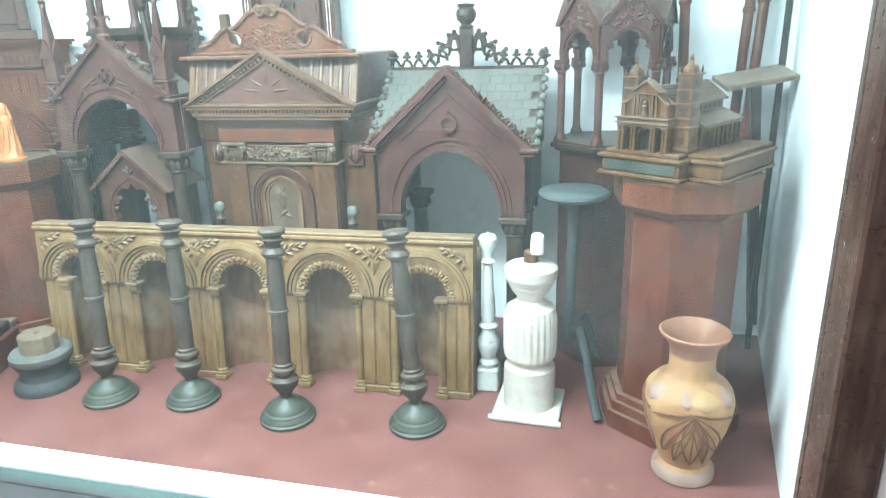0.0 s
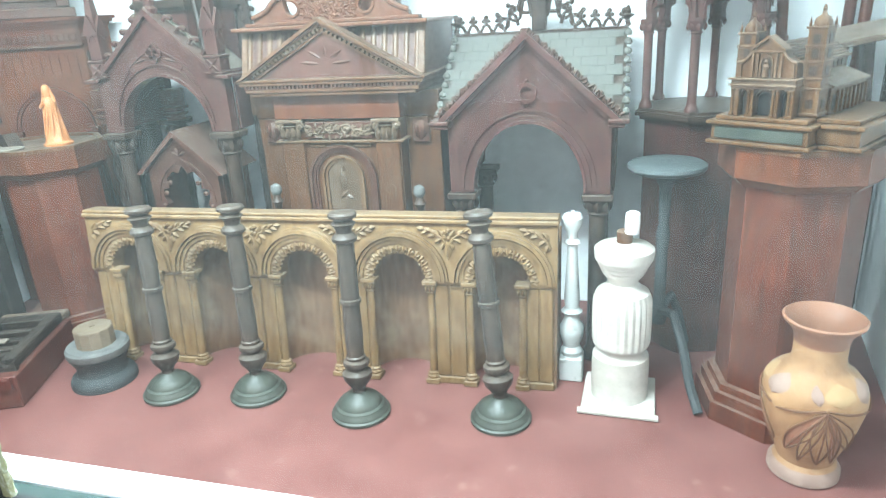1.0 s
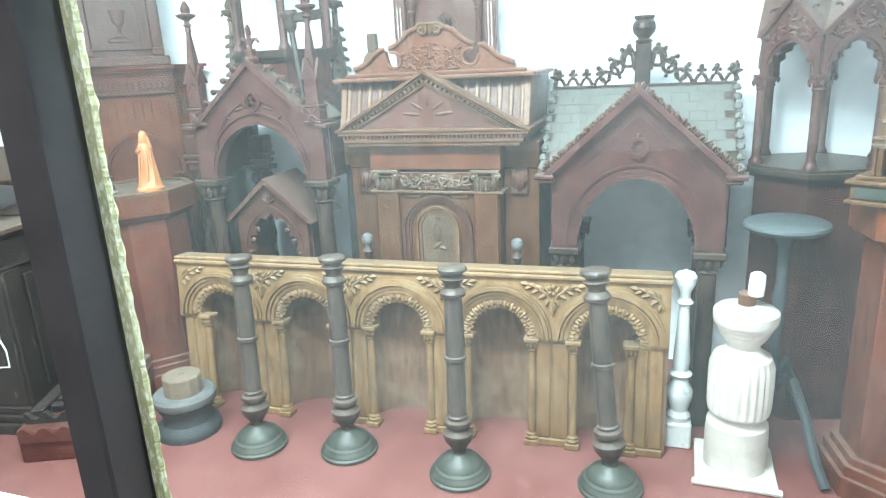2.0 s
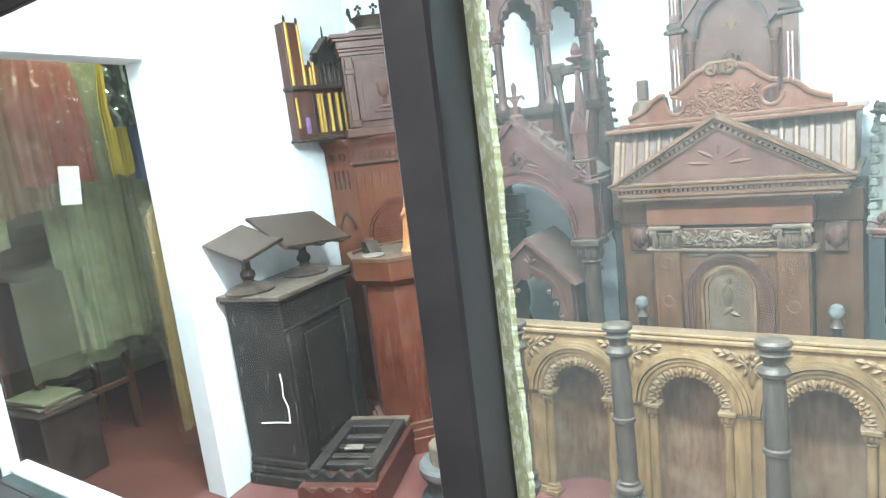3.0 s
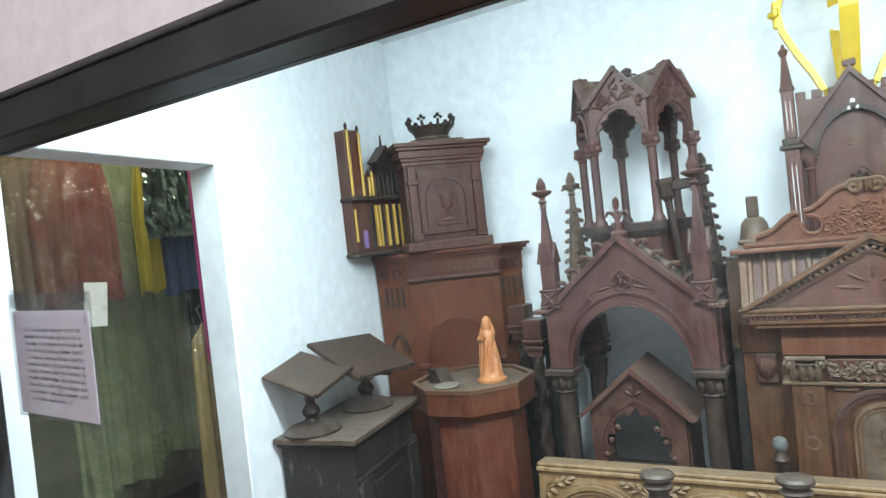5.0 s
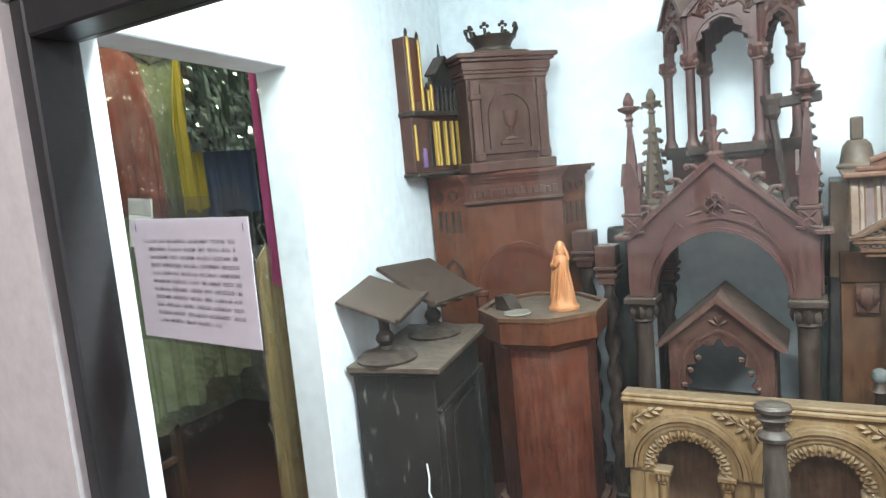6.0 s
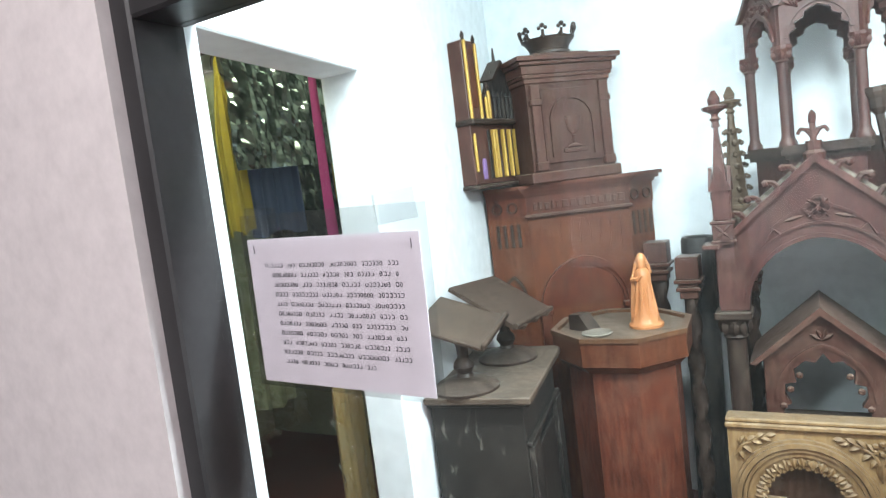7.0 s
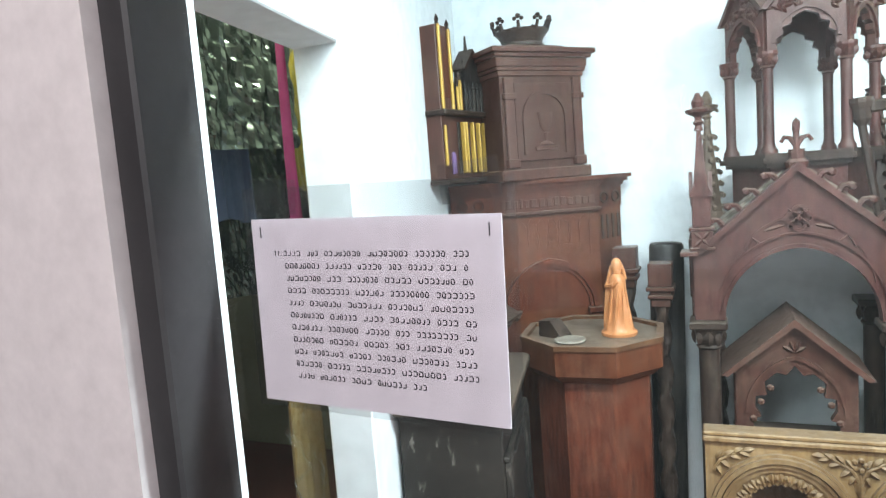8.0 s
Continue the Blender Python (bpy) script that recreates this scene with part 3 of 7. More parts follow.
# ---- turned candlesticks ----
def candlestick(x, y, lean):
    t = thing("candlestick", pose(x, y, 0), "tall turned grey-brown candlestick on a dusty green-grey foot", "candlestick", "candlesticks before the arcade")
    part("foot", build(lathe, [(0.102, 0.0), (0.108, 0.004), (0.109, 0.014), (0.102, 0.019), (0.100, 0.028), (0.093, 0.034), (0.090, 0.043), (0.080, 0.048), (0.076, 0.060), (0.056, 0.076), (0.034, 0.088), (0.028, 0.096)], seg=36), FOOT, t, "dusty green-grey stepped foot", True)
    m = pose(0, 0, 0.094, -4.2, -lean, 0) @ pose(0, 0, -0.094)
    part("bulb", build(lathe, [(0.024, 0.092), (0.022, 0.105), (0.030, 0.118), (0.048, 0.142), (0.054, 0.162), (0.054, 0.170), (0.040, 0.182), (0.032, 0.186), (0.032, 0.194), (0.046, 0.200), (0.048, 0.208), (0.046, 0.216), (0.034, 0.222), (0.036, 0.232), (0.030, 0.238)], seg=24, m=m), SHAFT, t, smooth=True)
    part("shaft", build(lathe, [(0.031, 0.238), (0.033, 0.33), (0.031, 0.43), (0.032, 0.434), (0.038, 0.438), (0.038, 0.450), (0.032, 0.454), (0.033, 0.55), (0.030, 0.645)], seg=24, m=m), SHAFT, t, smooth=True)
    part("top_knop", build(lathe, [(0.030, 0.645), (0.030, 0.655), (0.042, 0.664), (0.044, 0.674), (0.038, 0.684), (0.028, 0.692), (0.028, 0.704), (0.036, 0.716), (0.044, 0.724), (0.032, 0.732), (0.034, 0.738), (0.048, 0.746), (0.050, 0.756), (0.044, 0.764), (0.012, 0.768)], seg=24, m=m), SHAFT, t, smooth=True)


for x, y, lean in ((-2.008, 1.915, 1.2), (-1.645, 1.965, 1.7), (-1.190, 1.915, 0.9), (-0.676, 1.965, 5.6)):
    candlestick(x, y, lean)


# ---- white baluster stand, thin baluster ----
def white_stand():
    t = thing("baluster_lamp_stand", pose(-0.272, 2.18, 0, 0, 0, -2), "chalky white turned baluster with a square foot and a candle stub", "stand")
    bm = bmesh.new()
    box(bm, -0.128, 0.128, -0.128, 0.128, 0.0, 0.022, 0.004)
    tube(bm, [(-0.138, -0.132, 0.012), (0.138, -0.132, 0.012)], 0.012, 8)
    part("square_foot", bm, WHITE, t)
    part("lower_drum", build(lathe, [(0.100, 0.022), (0.101, 0.15), (0.098, 0.185), (0.082, 0.200), (0.078, 0.212), (0.080, 0.225)], seg=32), WHITE, t, smooth=True)
    part("fluted_drum", build(lathe, [(0.080, 0.225), (0.098, 0.232), (0.102, 0.25), (0.103, 0.33), (0.102, 0.40), (0.090, 0.43), (0.066, 0.446), (0.060, 0.452)], seg=96, flutes=24, depth=0.006, fl=(0.24, 0.41)), WHITE, t, smooth=True)
    bm = bmesh.new()
    lathe(bm, [(0.060, 0.452), (0.050, 0.462), (0.052, 0.475), (0.064, 0.49), (0.066, 0.497), (0.072, 0.50), (0.074, 0.512), (0.080, 0.516), (0.082, 0.53), (0.088, 0.534), (0.090, 0.548), (0.098, 0.552), (0.101, 0.572), (0.100, 0.588), (0.090, 0.597), (0.045, 0.608), (0.03, 0.61)], seg=36)
    part("ringed_cup", bm, WHITE, t, smooth=True)
    part("spigot", build(lathe, [(0.027, 0.608), (0.027, 0.648), (0.024, 0.651)], seg=16), TEAK, t, "brown wooden spigot", True)
    part("candle_stub", build(lathe, [(0.024, 0.648), (0.025, 0.69), (0.023, 0.716), (0.012, 0.724)], seg=12, m=pose(0, 0, 0, 1, 2, 0)), CANDLE, t, "white wax candle stub")


white_stand()
t = thing("slim_baluster", pose(-0.455, 2.30, 0), "slim flaking grey-white turned baluster", "baluster")
part("square_base", build(box, -0.045, 0.045, -0.045, 0.045, 0, 0.10, 0.006), GREYWHITE, t)
part("turned_shaft", build(lathe, [(0.036, 0.10), (0.042, 0.12), (0.03, 0.14), (0.044, 0.19), (0.046, 0.22), (0.03, 0.25), (0.026, 0.27), (0.04, 0.285), (0.026, 0.30), (0.03, 0.34), (0.022, 0.46), (0.018, 0.55), (0.03, 0.56), (0.018, 0.575), (0.02, 0.60), (0.034, 0.625), (0.036, 0.64)], seg=20), GREYWHITE, t, smooth=True)
part("top_disc", build(lathe, [(0.036, 0.64), (0.038, 0.655), (0.03, 0.668), (0.008, 0.67), (0.006, 0.68)], seg=20), GREYWHITE, t, smooth=True)


# ---- clay vase ----
def vase():
    t = thing("clay_vase", pose(0.276, 1.870, 0, 0, 0, 14), "tan and red-brown fired clay vase with incised leaves", "vase")
    prof = [(0.092, 0.0), (0.100, 0.006), (0.100, 0.03), (0.088, 0.046), (0.080, 0.06), (0.085, 0.08), (0.103, 0.13), (0.124, 0.19), (0.137, 0.25), (0.139, 0.285), (0.130, 0.32), (0.105, 0.348), (0.083, 0.362), (0.074, 0.375), (0.070, 0.40), (0.070, 0.44), (0.076, 0.47), (0.092, 0.492), (0.106, 0.505), (0.108, 0.514), (0.102, 0.518), (0.086, 0.50), (0.066, 0.47), (0.060, 0.42), (0.02, 0.41)]

    def radius(z):
        for (r0, z0), (r1, z1) in zip(prof[2:], prof[3:]):
            if z0 <= z <= z1:
                return r0 + (r1 - r0) * (z - z0) / (z1 - z0)
        return 0.1

    part("body", build(lathe, prof[3:16], seg=40), CLAY, t, smooth=True)
    part("foot", build(lathe, prof[:4], seg=40), CLAYGREY, t, "grey-brown foot", True)
    part("rim", build(lathe, prof[15:], seg=40), CLAYRED, t, "flared red-brown rim", True)

    def on(a, z, lift):
        r = radius(z) + lift
        return (r * math.cos(a), r * math.sin(a), z)

    def patch(a0, z0, a1, z1, width, lift, material, name, label=""):
        bm, n, k = bmesh.new(), 8, 4
        grid = []
        for i in range(n + 1):
            u = i / n
            w = width * math.sin(math.pi * u) ** 0.7
            grid.append([bm.verts.new(on(a0 + (a1 - a0) * u + (j / k - 0.5) * w, z0 + (z1 - z0) * u, lift + 0.003 * (1 - (2 * j / k - 1) ** 2))) for j in range(k + 1)])
        for i in range(n):
            for j in range(k):
                bm.faces.new((grid[i][j], grid[i][j + 1], grid[i + 1][j + 1], grid[i + 1][j]))
        relief = part(name, bm, material, t, label, True)
        if name != "leaf_relief":
            return
        bm = bmesh.new()
        for s in (-1, 0, 1):
            tube(bm, [on(a0 + (a1 - a0) * i / 12 + s * 0.5 * width * math.sin(math.pi * i / 12) ** 0.7, z0 + (z1 - z0) * i / 12, lift + 0.0025) for i in range(13)], 0.0026, 5)
        part("leaf_outline", bm, CLAYLINE, relief)

    for base in range(3):
        b = radians(-104 + 120 * base)
        patch(b, 0.285, b + 0.08, 0.085, 0.50, 0.001, CLAY, "leaf_relief", "incised tan leaf")
        patch(b - 0.02, 0.29, b - 0.80, 0.12, 0.46, 0.001, CLAYRED, "leaf_relief", "incised red-brown leaf")
        patch(b + 0.02, 0.29, b + 0.90, 0.13, 0.46, 0.001, CLAY, "leaf_relief")
        patch(b - 0.02, 0.285, b - 0.45, 0.09, 0.30, 0.0014, CLAYPALE, "leaf_relief")
        patch(b + 0.02, 0.285, b + 0.52, 0.09, 0.30, 0.0014, CLAYRED, "leaf_relief")
        patch(b - 0.02, 0.296, b - 0.95, 0.262, 0.09, 0.001, CLAYPALE, "leaf_relief")
        patch(b + 0.02, 0.296, b + 1.0, 0.268, 0.09, 0.001, CLAYPALE, "leaf_relief")
        patch(b + 0.28, 0.302, b + 0.3, 0.356, 0.7, 0.0008, CLAYPALE, "slip_patch", "pale slip on the shoulder")
        patch(b + 0.95, 0.295, b + 1.05, 0.356, 0.6, 0.0008, CLAYGREY, "slip_patch", "grey slip on the shoulder")
        patch(b - 0.15, 0.305, b - 0.25, 0.352, 0.25, 0.0009, CLAYGREY, "slip_patch")


vase()


# ---- octagonal pedestals ----
def pedestal(m, mat_shaft, label, k=1.0, up=0.0):
    t = thing("octagonal_pedestal", m, label, "pedestal", "octagonal pedestals")
    bm = bmesh.new()
    slab(bm, ngon(0.305 * k, 8, 22.5), 0.0, 0.07)
    slab(bm, ngon(0.285 * k, 8, 22.5), 0.07, 0.105)
    slab(bm, ngon(0.262 * k, 8, 22.5), 0.105, 0.13)
    part("stepped_base", bm, mat_shaft, t)
    bm = bmesh.new()
    slab(bm, ngon(0.232 * k, 8, 22.5), 0.13, 0.815 + up)
    part("shaft", bm, mat_shaft, t)
    bm = bmesh.new()
    slab(bm, ngon(0.250 * k, 8, 22.5), 0.79 + up, 0.82 + up, top=1.14)
    slab(bm, ngon(0.290 * k, 8, 22.5), 0.82 + up, 0.905 + up)
    part("cap", bm, REDWOOD, t, "red-stained octagonal cap")
    # a shallow tray top
    bm = bmesh.new()
    o, i = ngon(0.296 * k, 8, 22.5), ngon(0.268 * k, 8, 22.5)
    for q in range(8):
        slab(bm, [o[q], o[(q + 1) % 8], i[(q + 1) % 8], i[q]], 0.905 + up, 0.922 + up)
    part("rim", bm, TEAK, t, "dusty brown rim")
    bm = bmesh.new()
    slab(bm, ngon(0.266 * k, 8, 22.5), 0.905 + up, 0.910 + up)
    part("top", bm, DULLWOOD, t, "dusty brown top")
    return t


pedestal(pose(-2.868, 2.43, 0, 0, 0, 4), MAHOGANY, "red-stained octagonal pedestal carrying an orange figure", 0.88)
pedestal(pose(0.25, 2.225, 0, 0, 0, 8), MAHOGANY, "red-stained octagonal pedestal carrying a model church", 0.84, 0.035)


# ---- left cabinet with its tabernacle ----
def big_cabinet():
    t = thing("canted_cabinet", pose(-3.081, 2.728, 0, 0, 0, 27), "red-stained wooden cabinet with canted sides and an arched panel", "cabinet")
    w = 0.212
    plan = [(-w, 0), (w, 0), (w + 0.115, 0.07), (0.2, 0.17), (-0.2, 0.27), (-w - 0.165, 0.08)]
    part("body", build(slab, plan, 0.0, 1.33), REDWOOD, t)
    out = lambda e: [(-w - e * 0.6, -e), (w + e * 0.6, -e), (w + 0.115 + e, 0.07 - e * 0.3), (0.2, 0.172), (-0.2, 0.272), (-w - 0.165 - e * 0.2, 0.08 - e)]
    part("frieze", build(slab, out(0.006), 1.33, 1.415), MAHOGANY, t)
    bm = bmesh.new()
    slab(bm, out(0.016), 1.415, 1.43)
    slab(bm, out(0.034), 1.43, 1.445)
    slab(bm, out(0.050), 1.445, 1.46)
    part("cornice", bm, MAHOGANY, t)
    part("ledge", build(box, -w - 0.012, w + 0.012, -0.026, -0.0065, 1.322, 1.336, 0.003), MAROON, t, "dusty ledge under the frieze")
    bm = bmesh.new()
    rng = random.Random(3)
    x = -0.185
    while x < 0.175:
        wl = 0.012 + 0.014 * rng.random()
        box(bm, x, x + wl, -0.011, -0.006, 1.35, 1.35 + 0.03 + 0.008 * rng.random(), 0.002)
        x += wl + 0.008
    part("inscription_bar", bm, MAROON, t, "raised carved inscription")
    # blind arcading under the ledge
    bm = bmesh.new()
    for i in range(10):
        c = -0.189 + 0.042 * i
        band(bm, pointed(c, 1.275, 0.013, 0.022, 4), pointed(c, 1.275, 0.018, 0.029, 4), -0.004, 0.001)
        box(bm, c - 0.0185, c - 0.0135, -0.004, 0.001, 1.14 if abs(c) > 0.15 else 1.20, 1.275)
    part("blind_arcading", bm, MAHOGANY, t)
    # arched panel
    bm = bmesh.new()
    for a, b, y in ((0.172, 0.192, -0.022), (0.158, 0.172, -0.012)):
        band(bm, pointed(0.0, 0.93, a, a * 1.1, 12), pointed(0.0, 0.93, b, b * 1.1, 12), y, 0.001)
    part("arch_moulding", bm, MAHOGANY, t)
    bm = bmesh.new()
    prism(bm, pointed(0.0, 0.93, 0.157, 0.173, 12), -0.004, 0.001)
    part("arch_panel", bm, MAHOGANY, t, "dark red arched panel")
    for s in (-1, 1):
        bm = bmesh.new()
        box(bm, s * 0.178 - 0.03, s * 0.178 + 0.03, -0.03, 0.001, 0.905, 0.93, 0.004)
        box(bm, s * 0.178 - 0.022, s * 0.178 + 0.022, -0.02, 0.001, 0.2, 0.905, 0.003)
        part("pilaster", bm, MAHOGANY, t)
    # slots and arches of the canted sides
    for s in (-1, 1):
        ang = 31.3 if s > 0 else 25.9
        m = pose(s * (w + (0.0575 if s > 0 else 0.0825)), 0.035 if s > 0 else 0.04, 0, 0, 0, s * ang)
        for q in (-0.04, 0.03):
            bm = bmesh.new()
            band(bm, arc(q, 1.37, 0.018, 0, 360, 14), arc(q, 1.37, 0.024, 0, 360, 14), -0.014, -0.003, m=m)
            part("side_ring", bm, DARKWOOD, t)
        for q in (-0.06, -0.02, 0.02, 0.06):
            part("side_slot", build(box, q * 0.8 - 0.007, q * 0.8 + 0.007, -0.006, 0.001, 1.20, 1.30, 0.002, m=m), DARKWOOD, t)
        bm = bmesh.new()
        band(bm, pointed(0, 0.98, 0.045, 0.085, 8), pointed(0, 0.98, 0.056, 0.10, 8), -0.008, 0.001, m=m)
        part("side_arch", bm, DARKWOOD, t)


big_cabinet()


def crown_points(n, r, z, parent):
    for i in range(n):
        a, bm = 2 * math.pi * i / n, bmesh.new()
        x, y = r * math.cos(a), r * math.sin(a)
        tube(bm, [(x * 0.97, y * 0.97, z), (x * 1.06, y * 1.06, z + 0.03)], 0.008, 6, r2=0.006)
        for dx, dz, q in ((0, 0.046, 0.011), (-0.014, 0.036, 0.009), (0.014, 0.036, 0.009)):
            knob(bm, x * 1.07 - dx * math.sin(a), y * 1.07 + dx * math.cos(a), z + dz, q)
        part("crown_point", bm, DARKWOOD, parent)


def tabernacle():
    t = thing("tabernacle", pose(-3.068, 2.715, 1.461, 0, 0, 48), "maroon-brown wooden tabernacle with a chalice relief, on the cabinet", "tabernacle")
    w, d = 0.190, 0.19
    part("plinth", build(box, -w - 0.02, w + 0.02, -0.02, d, 0, 0.045, 0.005), MAROON, t)
    part("body", build(box, -w, w, 0.0, d - 0.01, 0.045, 0.40), MAROON, t)
    door = part("door", build(box, -0.135, 0.135, -0.012, -0.001, 0.075, 0.375, 0.003), MAROON, t)
    bm = bmesh.new()
    band(bm, [(-0.09, 0.10)] + arc(0, 0.24, 0.09, 180, 0, 16) + [(0.09, 0.10)], [(-0.105, 0.10)] + arc(0, 0.24, 0.105, 180, 0, 16) + [(0.105, 0.10)], -0.02, -0.0125)
    part("door_arch", bm, MAROON, door)
    bm = bmesh.new()
    lathe(bm, [(0.035, 0.0), (0.03, 0.006), (0.008, 0.014), (0.008, 0.04), (0.013, 0.045), (0.008, 0.05), (0.026, 0.065), (0.034, 0.11), (0.036, 0.125)], seg=16, m=pose(0, -0.0125, 0.135) @ Matrix.Diagonal((1, 0.35, 1, 1)))
    box(bm, -0.055, 0.055, -0.02, -0.0125, 0.112, 0.13, 0.003)
    part("chalice_relief", bm, MAROON, door, smooth=True)
    for s in (-1, 1):
        bm = bmesh.new()
        box(bm, s * 0.158 - 0.02, s * 0.158 + 0.02, -0.018, -0.001, 0.05, 0.395, 0.003)
        box(bm, s * 0.158 - 0.026, s * 0.158 + 0.026, -0.026, -0.001, 0.05, 0.085, 0.003)
        box(bm, s * 0.158 - 0.026, s * 0.158 + 0.026, -0.026, -0.001, 0.31, 0.335, 0.003)
        part("pilaster", bm, MAROON, t)
    bm = bmesh.new()
    for e, z0, z1 in ((0.008, 0.40, 0.42), (0.015, 0.42, 0.435), (0.02, 0.435, 0.47), (0.034, 0.47, 0.485), (0.047, 0.485, 0.505)):
        box(bm, -w - e, w + e, -e, d, z0, z1, 0.003)
    part("cornice", bm, MAROON, t)
    part("top_block", build(box, -0.13, 0.13, 0.02, 0.18, 0.505, 0.525, 0.004), MAROON, t)
    c = thing("carved_crown_model", pose(-3.157, 2.796, 1.987), "dark wooden carved crown on the tabernacle", "crown")
    part("band", build(lathe, [(0.082, 0.0), (0.090, 0.004), (0.090, 0.014), (0.080, 0.02), (0.088, 0.04), (0.104, 0.06), (0.112, 0.068), (0.100, 0.068), (0.075, 0.03)], seg=28), DARKWOOD, c, smooth=True)
    crown_points(9, 0.108, 0.064, c)


tabernacle()


# ---- black mantel with the book stands ----
MANT = pose(-3.297, 1.70, 0, 0, 0, 10)


def mantel():
    t = thing("black_mantelpiece", MANT, "scratched black painted wooden chest against the white wall", "chest")
    w, d = 0.335, 0.56
    part("body", build(box, 0.004, w - 0.035, 0.03, d - 0.03, 0.12, 0.83, 0.004), MANTEL, t)
    bm = bmesh.new()
    box(bm, 0.0, w - 0.005, 0.0, d, 0.0, 0.05, 0.006)
    box(bm, 0.002, w - 0.015, 0.012, d - 0.012, 0.05, 0.085, 0.008)
    box(bm, 0.003, w - 0.025, 0.02, d - 0.02, 0.085, 0.12, 0.006)
    part("stepped_base", bm, MANTEL, t)
    part("top", build(box, -0.0, w, -0.01, d + 0.005, 0.843, 0.866, 0.004), TOPWOOD, t, "dull brown dusty top board")
    bm = bmesh.new()
    box(bm, 0.001, w - 0.012, 0.006, d - 0.006, 0.829, 0.842, 0.004)
    box(bm, w - 0.036, w - 0.018, 0.028, d - 0.028, 0.70, 0.715, 0.004)
    part("top_moulding", bm, MANTEL, t)
    bm = bmesh.new()
    for y0, y1 in ((0.034, 0.12), (0.44, 0.526)):
        box(bm, w - 0.036, w - 0.014, y0, y1, 0.121, 0.70, 0.004)
    box(bm, w - 0.036, w - 0.022, 0.15, 0.41, 0.16, 0.66, 0.004)
    part("raised_panel", bm, MANTEL, t)
    # white wire that hangs down the side of the chest
    bm = bmesh.new()
    tube(bm, [(0.245, 0.027, 0.52), (0.25, 0.026, 0.47), (0.243, 0.027, 0.42), (0.262, 0.026, 0.37), (0.258, 0.027, 0.30), (0.19, 0.027, 0.295), (0.10, 0.027, 0.285)], 0.0035, 5)
    part("split", bm, CANDLE, t, "white wire hanging on the black chest")


mantel()


def book_stand(x, y, turn, width, depth, tilt, roll, wavy, label):
    t = thing("book_stand", MANT @ pose(x, y, 0.867, 0, 0, turn), label, "book stand", "book stands on the chest")
    part("foot", build(lathe, [(0.105, 0.0), (0.105, 0.008), (0.095, 0.014), (0.088, 0.022), (0.05, 0.034), (0.03, 0.04)], seg=28), DARKWOOD, t, smooth=True)
    part("stem", build(lathe, [(0.028, 0.04), (0.022, 0.05), (0.034, 0.07), (0.03, 0.085), (0.018, 0.10), (0.018, 0.13), (0.024, 0.150), (0.028, 0.172)], seg=18), DARKWOOD, t, smooth=True)
    m = pose(0, 0.0, 0.205) @ pose(0, 0, 0, tilt, -roll, 0)
    bm = bmesh.new()
    if wavy:
        front = [(-width / 2 + width * i / 24, -depth / 2 - 0.020 * math.sin(i * math.pi * 3 / 24) ** 2) for i in range(25)]
        slab(bm, front + [(width / 2, depth / 2), (-width / 2, depth / 2)], 0.0, 0.014, m=m)
    else:
        box(bm, -width / 2, width / 2, -depth / 2, depth / 2, 0, 0.012, 0.002, m=m)
    desk = part("desk", bm, DESKWOOD, t, "plain tilted reading board")
    part("support", build(prism, [(-0.02, 0.16), (0.02, 0.16), (0.03, 0.20), (-0.03, 0.20)], -0.02, 0.02), DARKWOOD, t)
    part("ledge", build(box, -width / 2, width / 2, -depth / 2 - 0.012, -depth / 2 + 0.002, 0.004, 0.024, 0.003, m=m), DESKWOOD, desk)


book_stand(0.113, 0.085, 84, 0.232, 0.225, 19, 12, False, "small brown wooden book stand with a plain board")
book_stand(0.17, 0.407, 86, 0.45, 0.25, 32, -5, True, "brown wooden book stand with a scalloped board")


# ---- low red box with the carved frame, stone stump ----
def red_box():
    t = thing("low_red_box", pose(-2.80, 1.90, 0, 0, 0, 22), "low dark red wooden box on the floor", "box")
    part("carcass", build(box, -0.165, 0.165, -0.27, 0.27, 0.0, 0.14, 0.006), REDBOX, t)
    wave = [(-0.15 + 0.30 * i / 24, 0.14 + 0.012 * math.sin(i * math.pi / 3)) for i in range(25)]
    part("wavy_apron", build(prism, wave + [(0.15, 0.09), (-0.15, 0.09)], -0.283, -0.2705), REDBOX, t)
    f = thing("slatted_grille", pose(-2.80, 1.91, 0.141, 0, 0, 22), "black slatted carved frame lying on the red box", "frame")
    for x0, x1, y0, y1 in ((-0.14, -0.09, -0.21, 0.23), (0.09, 0.14, -0.21, 0.23), (-0.09, 0.09, 0.16, 0.23)):
        part("frame_bar", build(box, x0, x1, y0, y1, 0, 0.045, 0.004), BLACKWOOD, f)
    for y in (-0.16, -0.10, -0.02, 0.07):
        part("slat", build(box, -0.09, 0.09, y, y + 0.035, 0.006, 0.036, 0.005), BLACKWOOD, f)
    wave = [(-0.15 + 0.30 * i / 24, 0.03 + 0.014 * math.cos(i * math.pi / 3)) for i in range(25)]
    part("wavy_front", build(prism, wave + [(0.15, 0.0), (-0.15, 0.0)], -0.235, -0.211), BLACKWOOD, f)
    part("cross_piece", build(box, -0.05, 0.03, -0.05, -0.01, 0.037, 0.047, 0.003), DUST, f)
    part("back_board", build(box, -0.145, 0.145, 0.231, 0.30, 0.0, 0.03, 0.004), DULLWOOD, f)


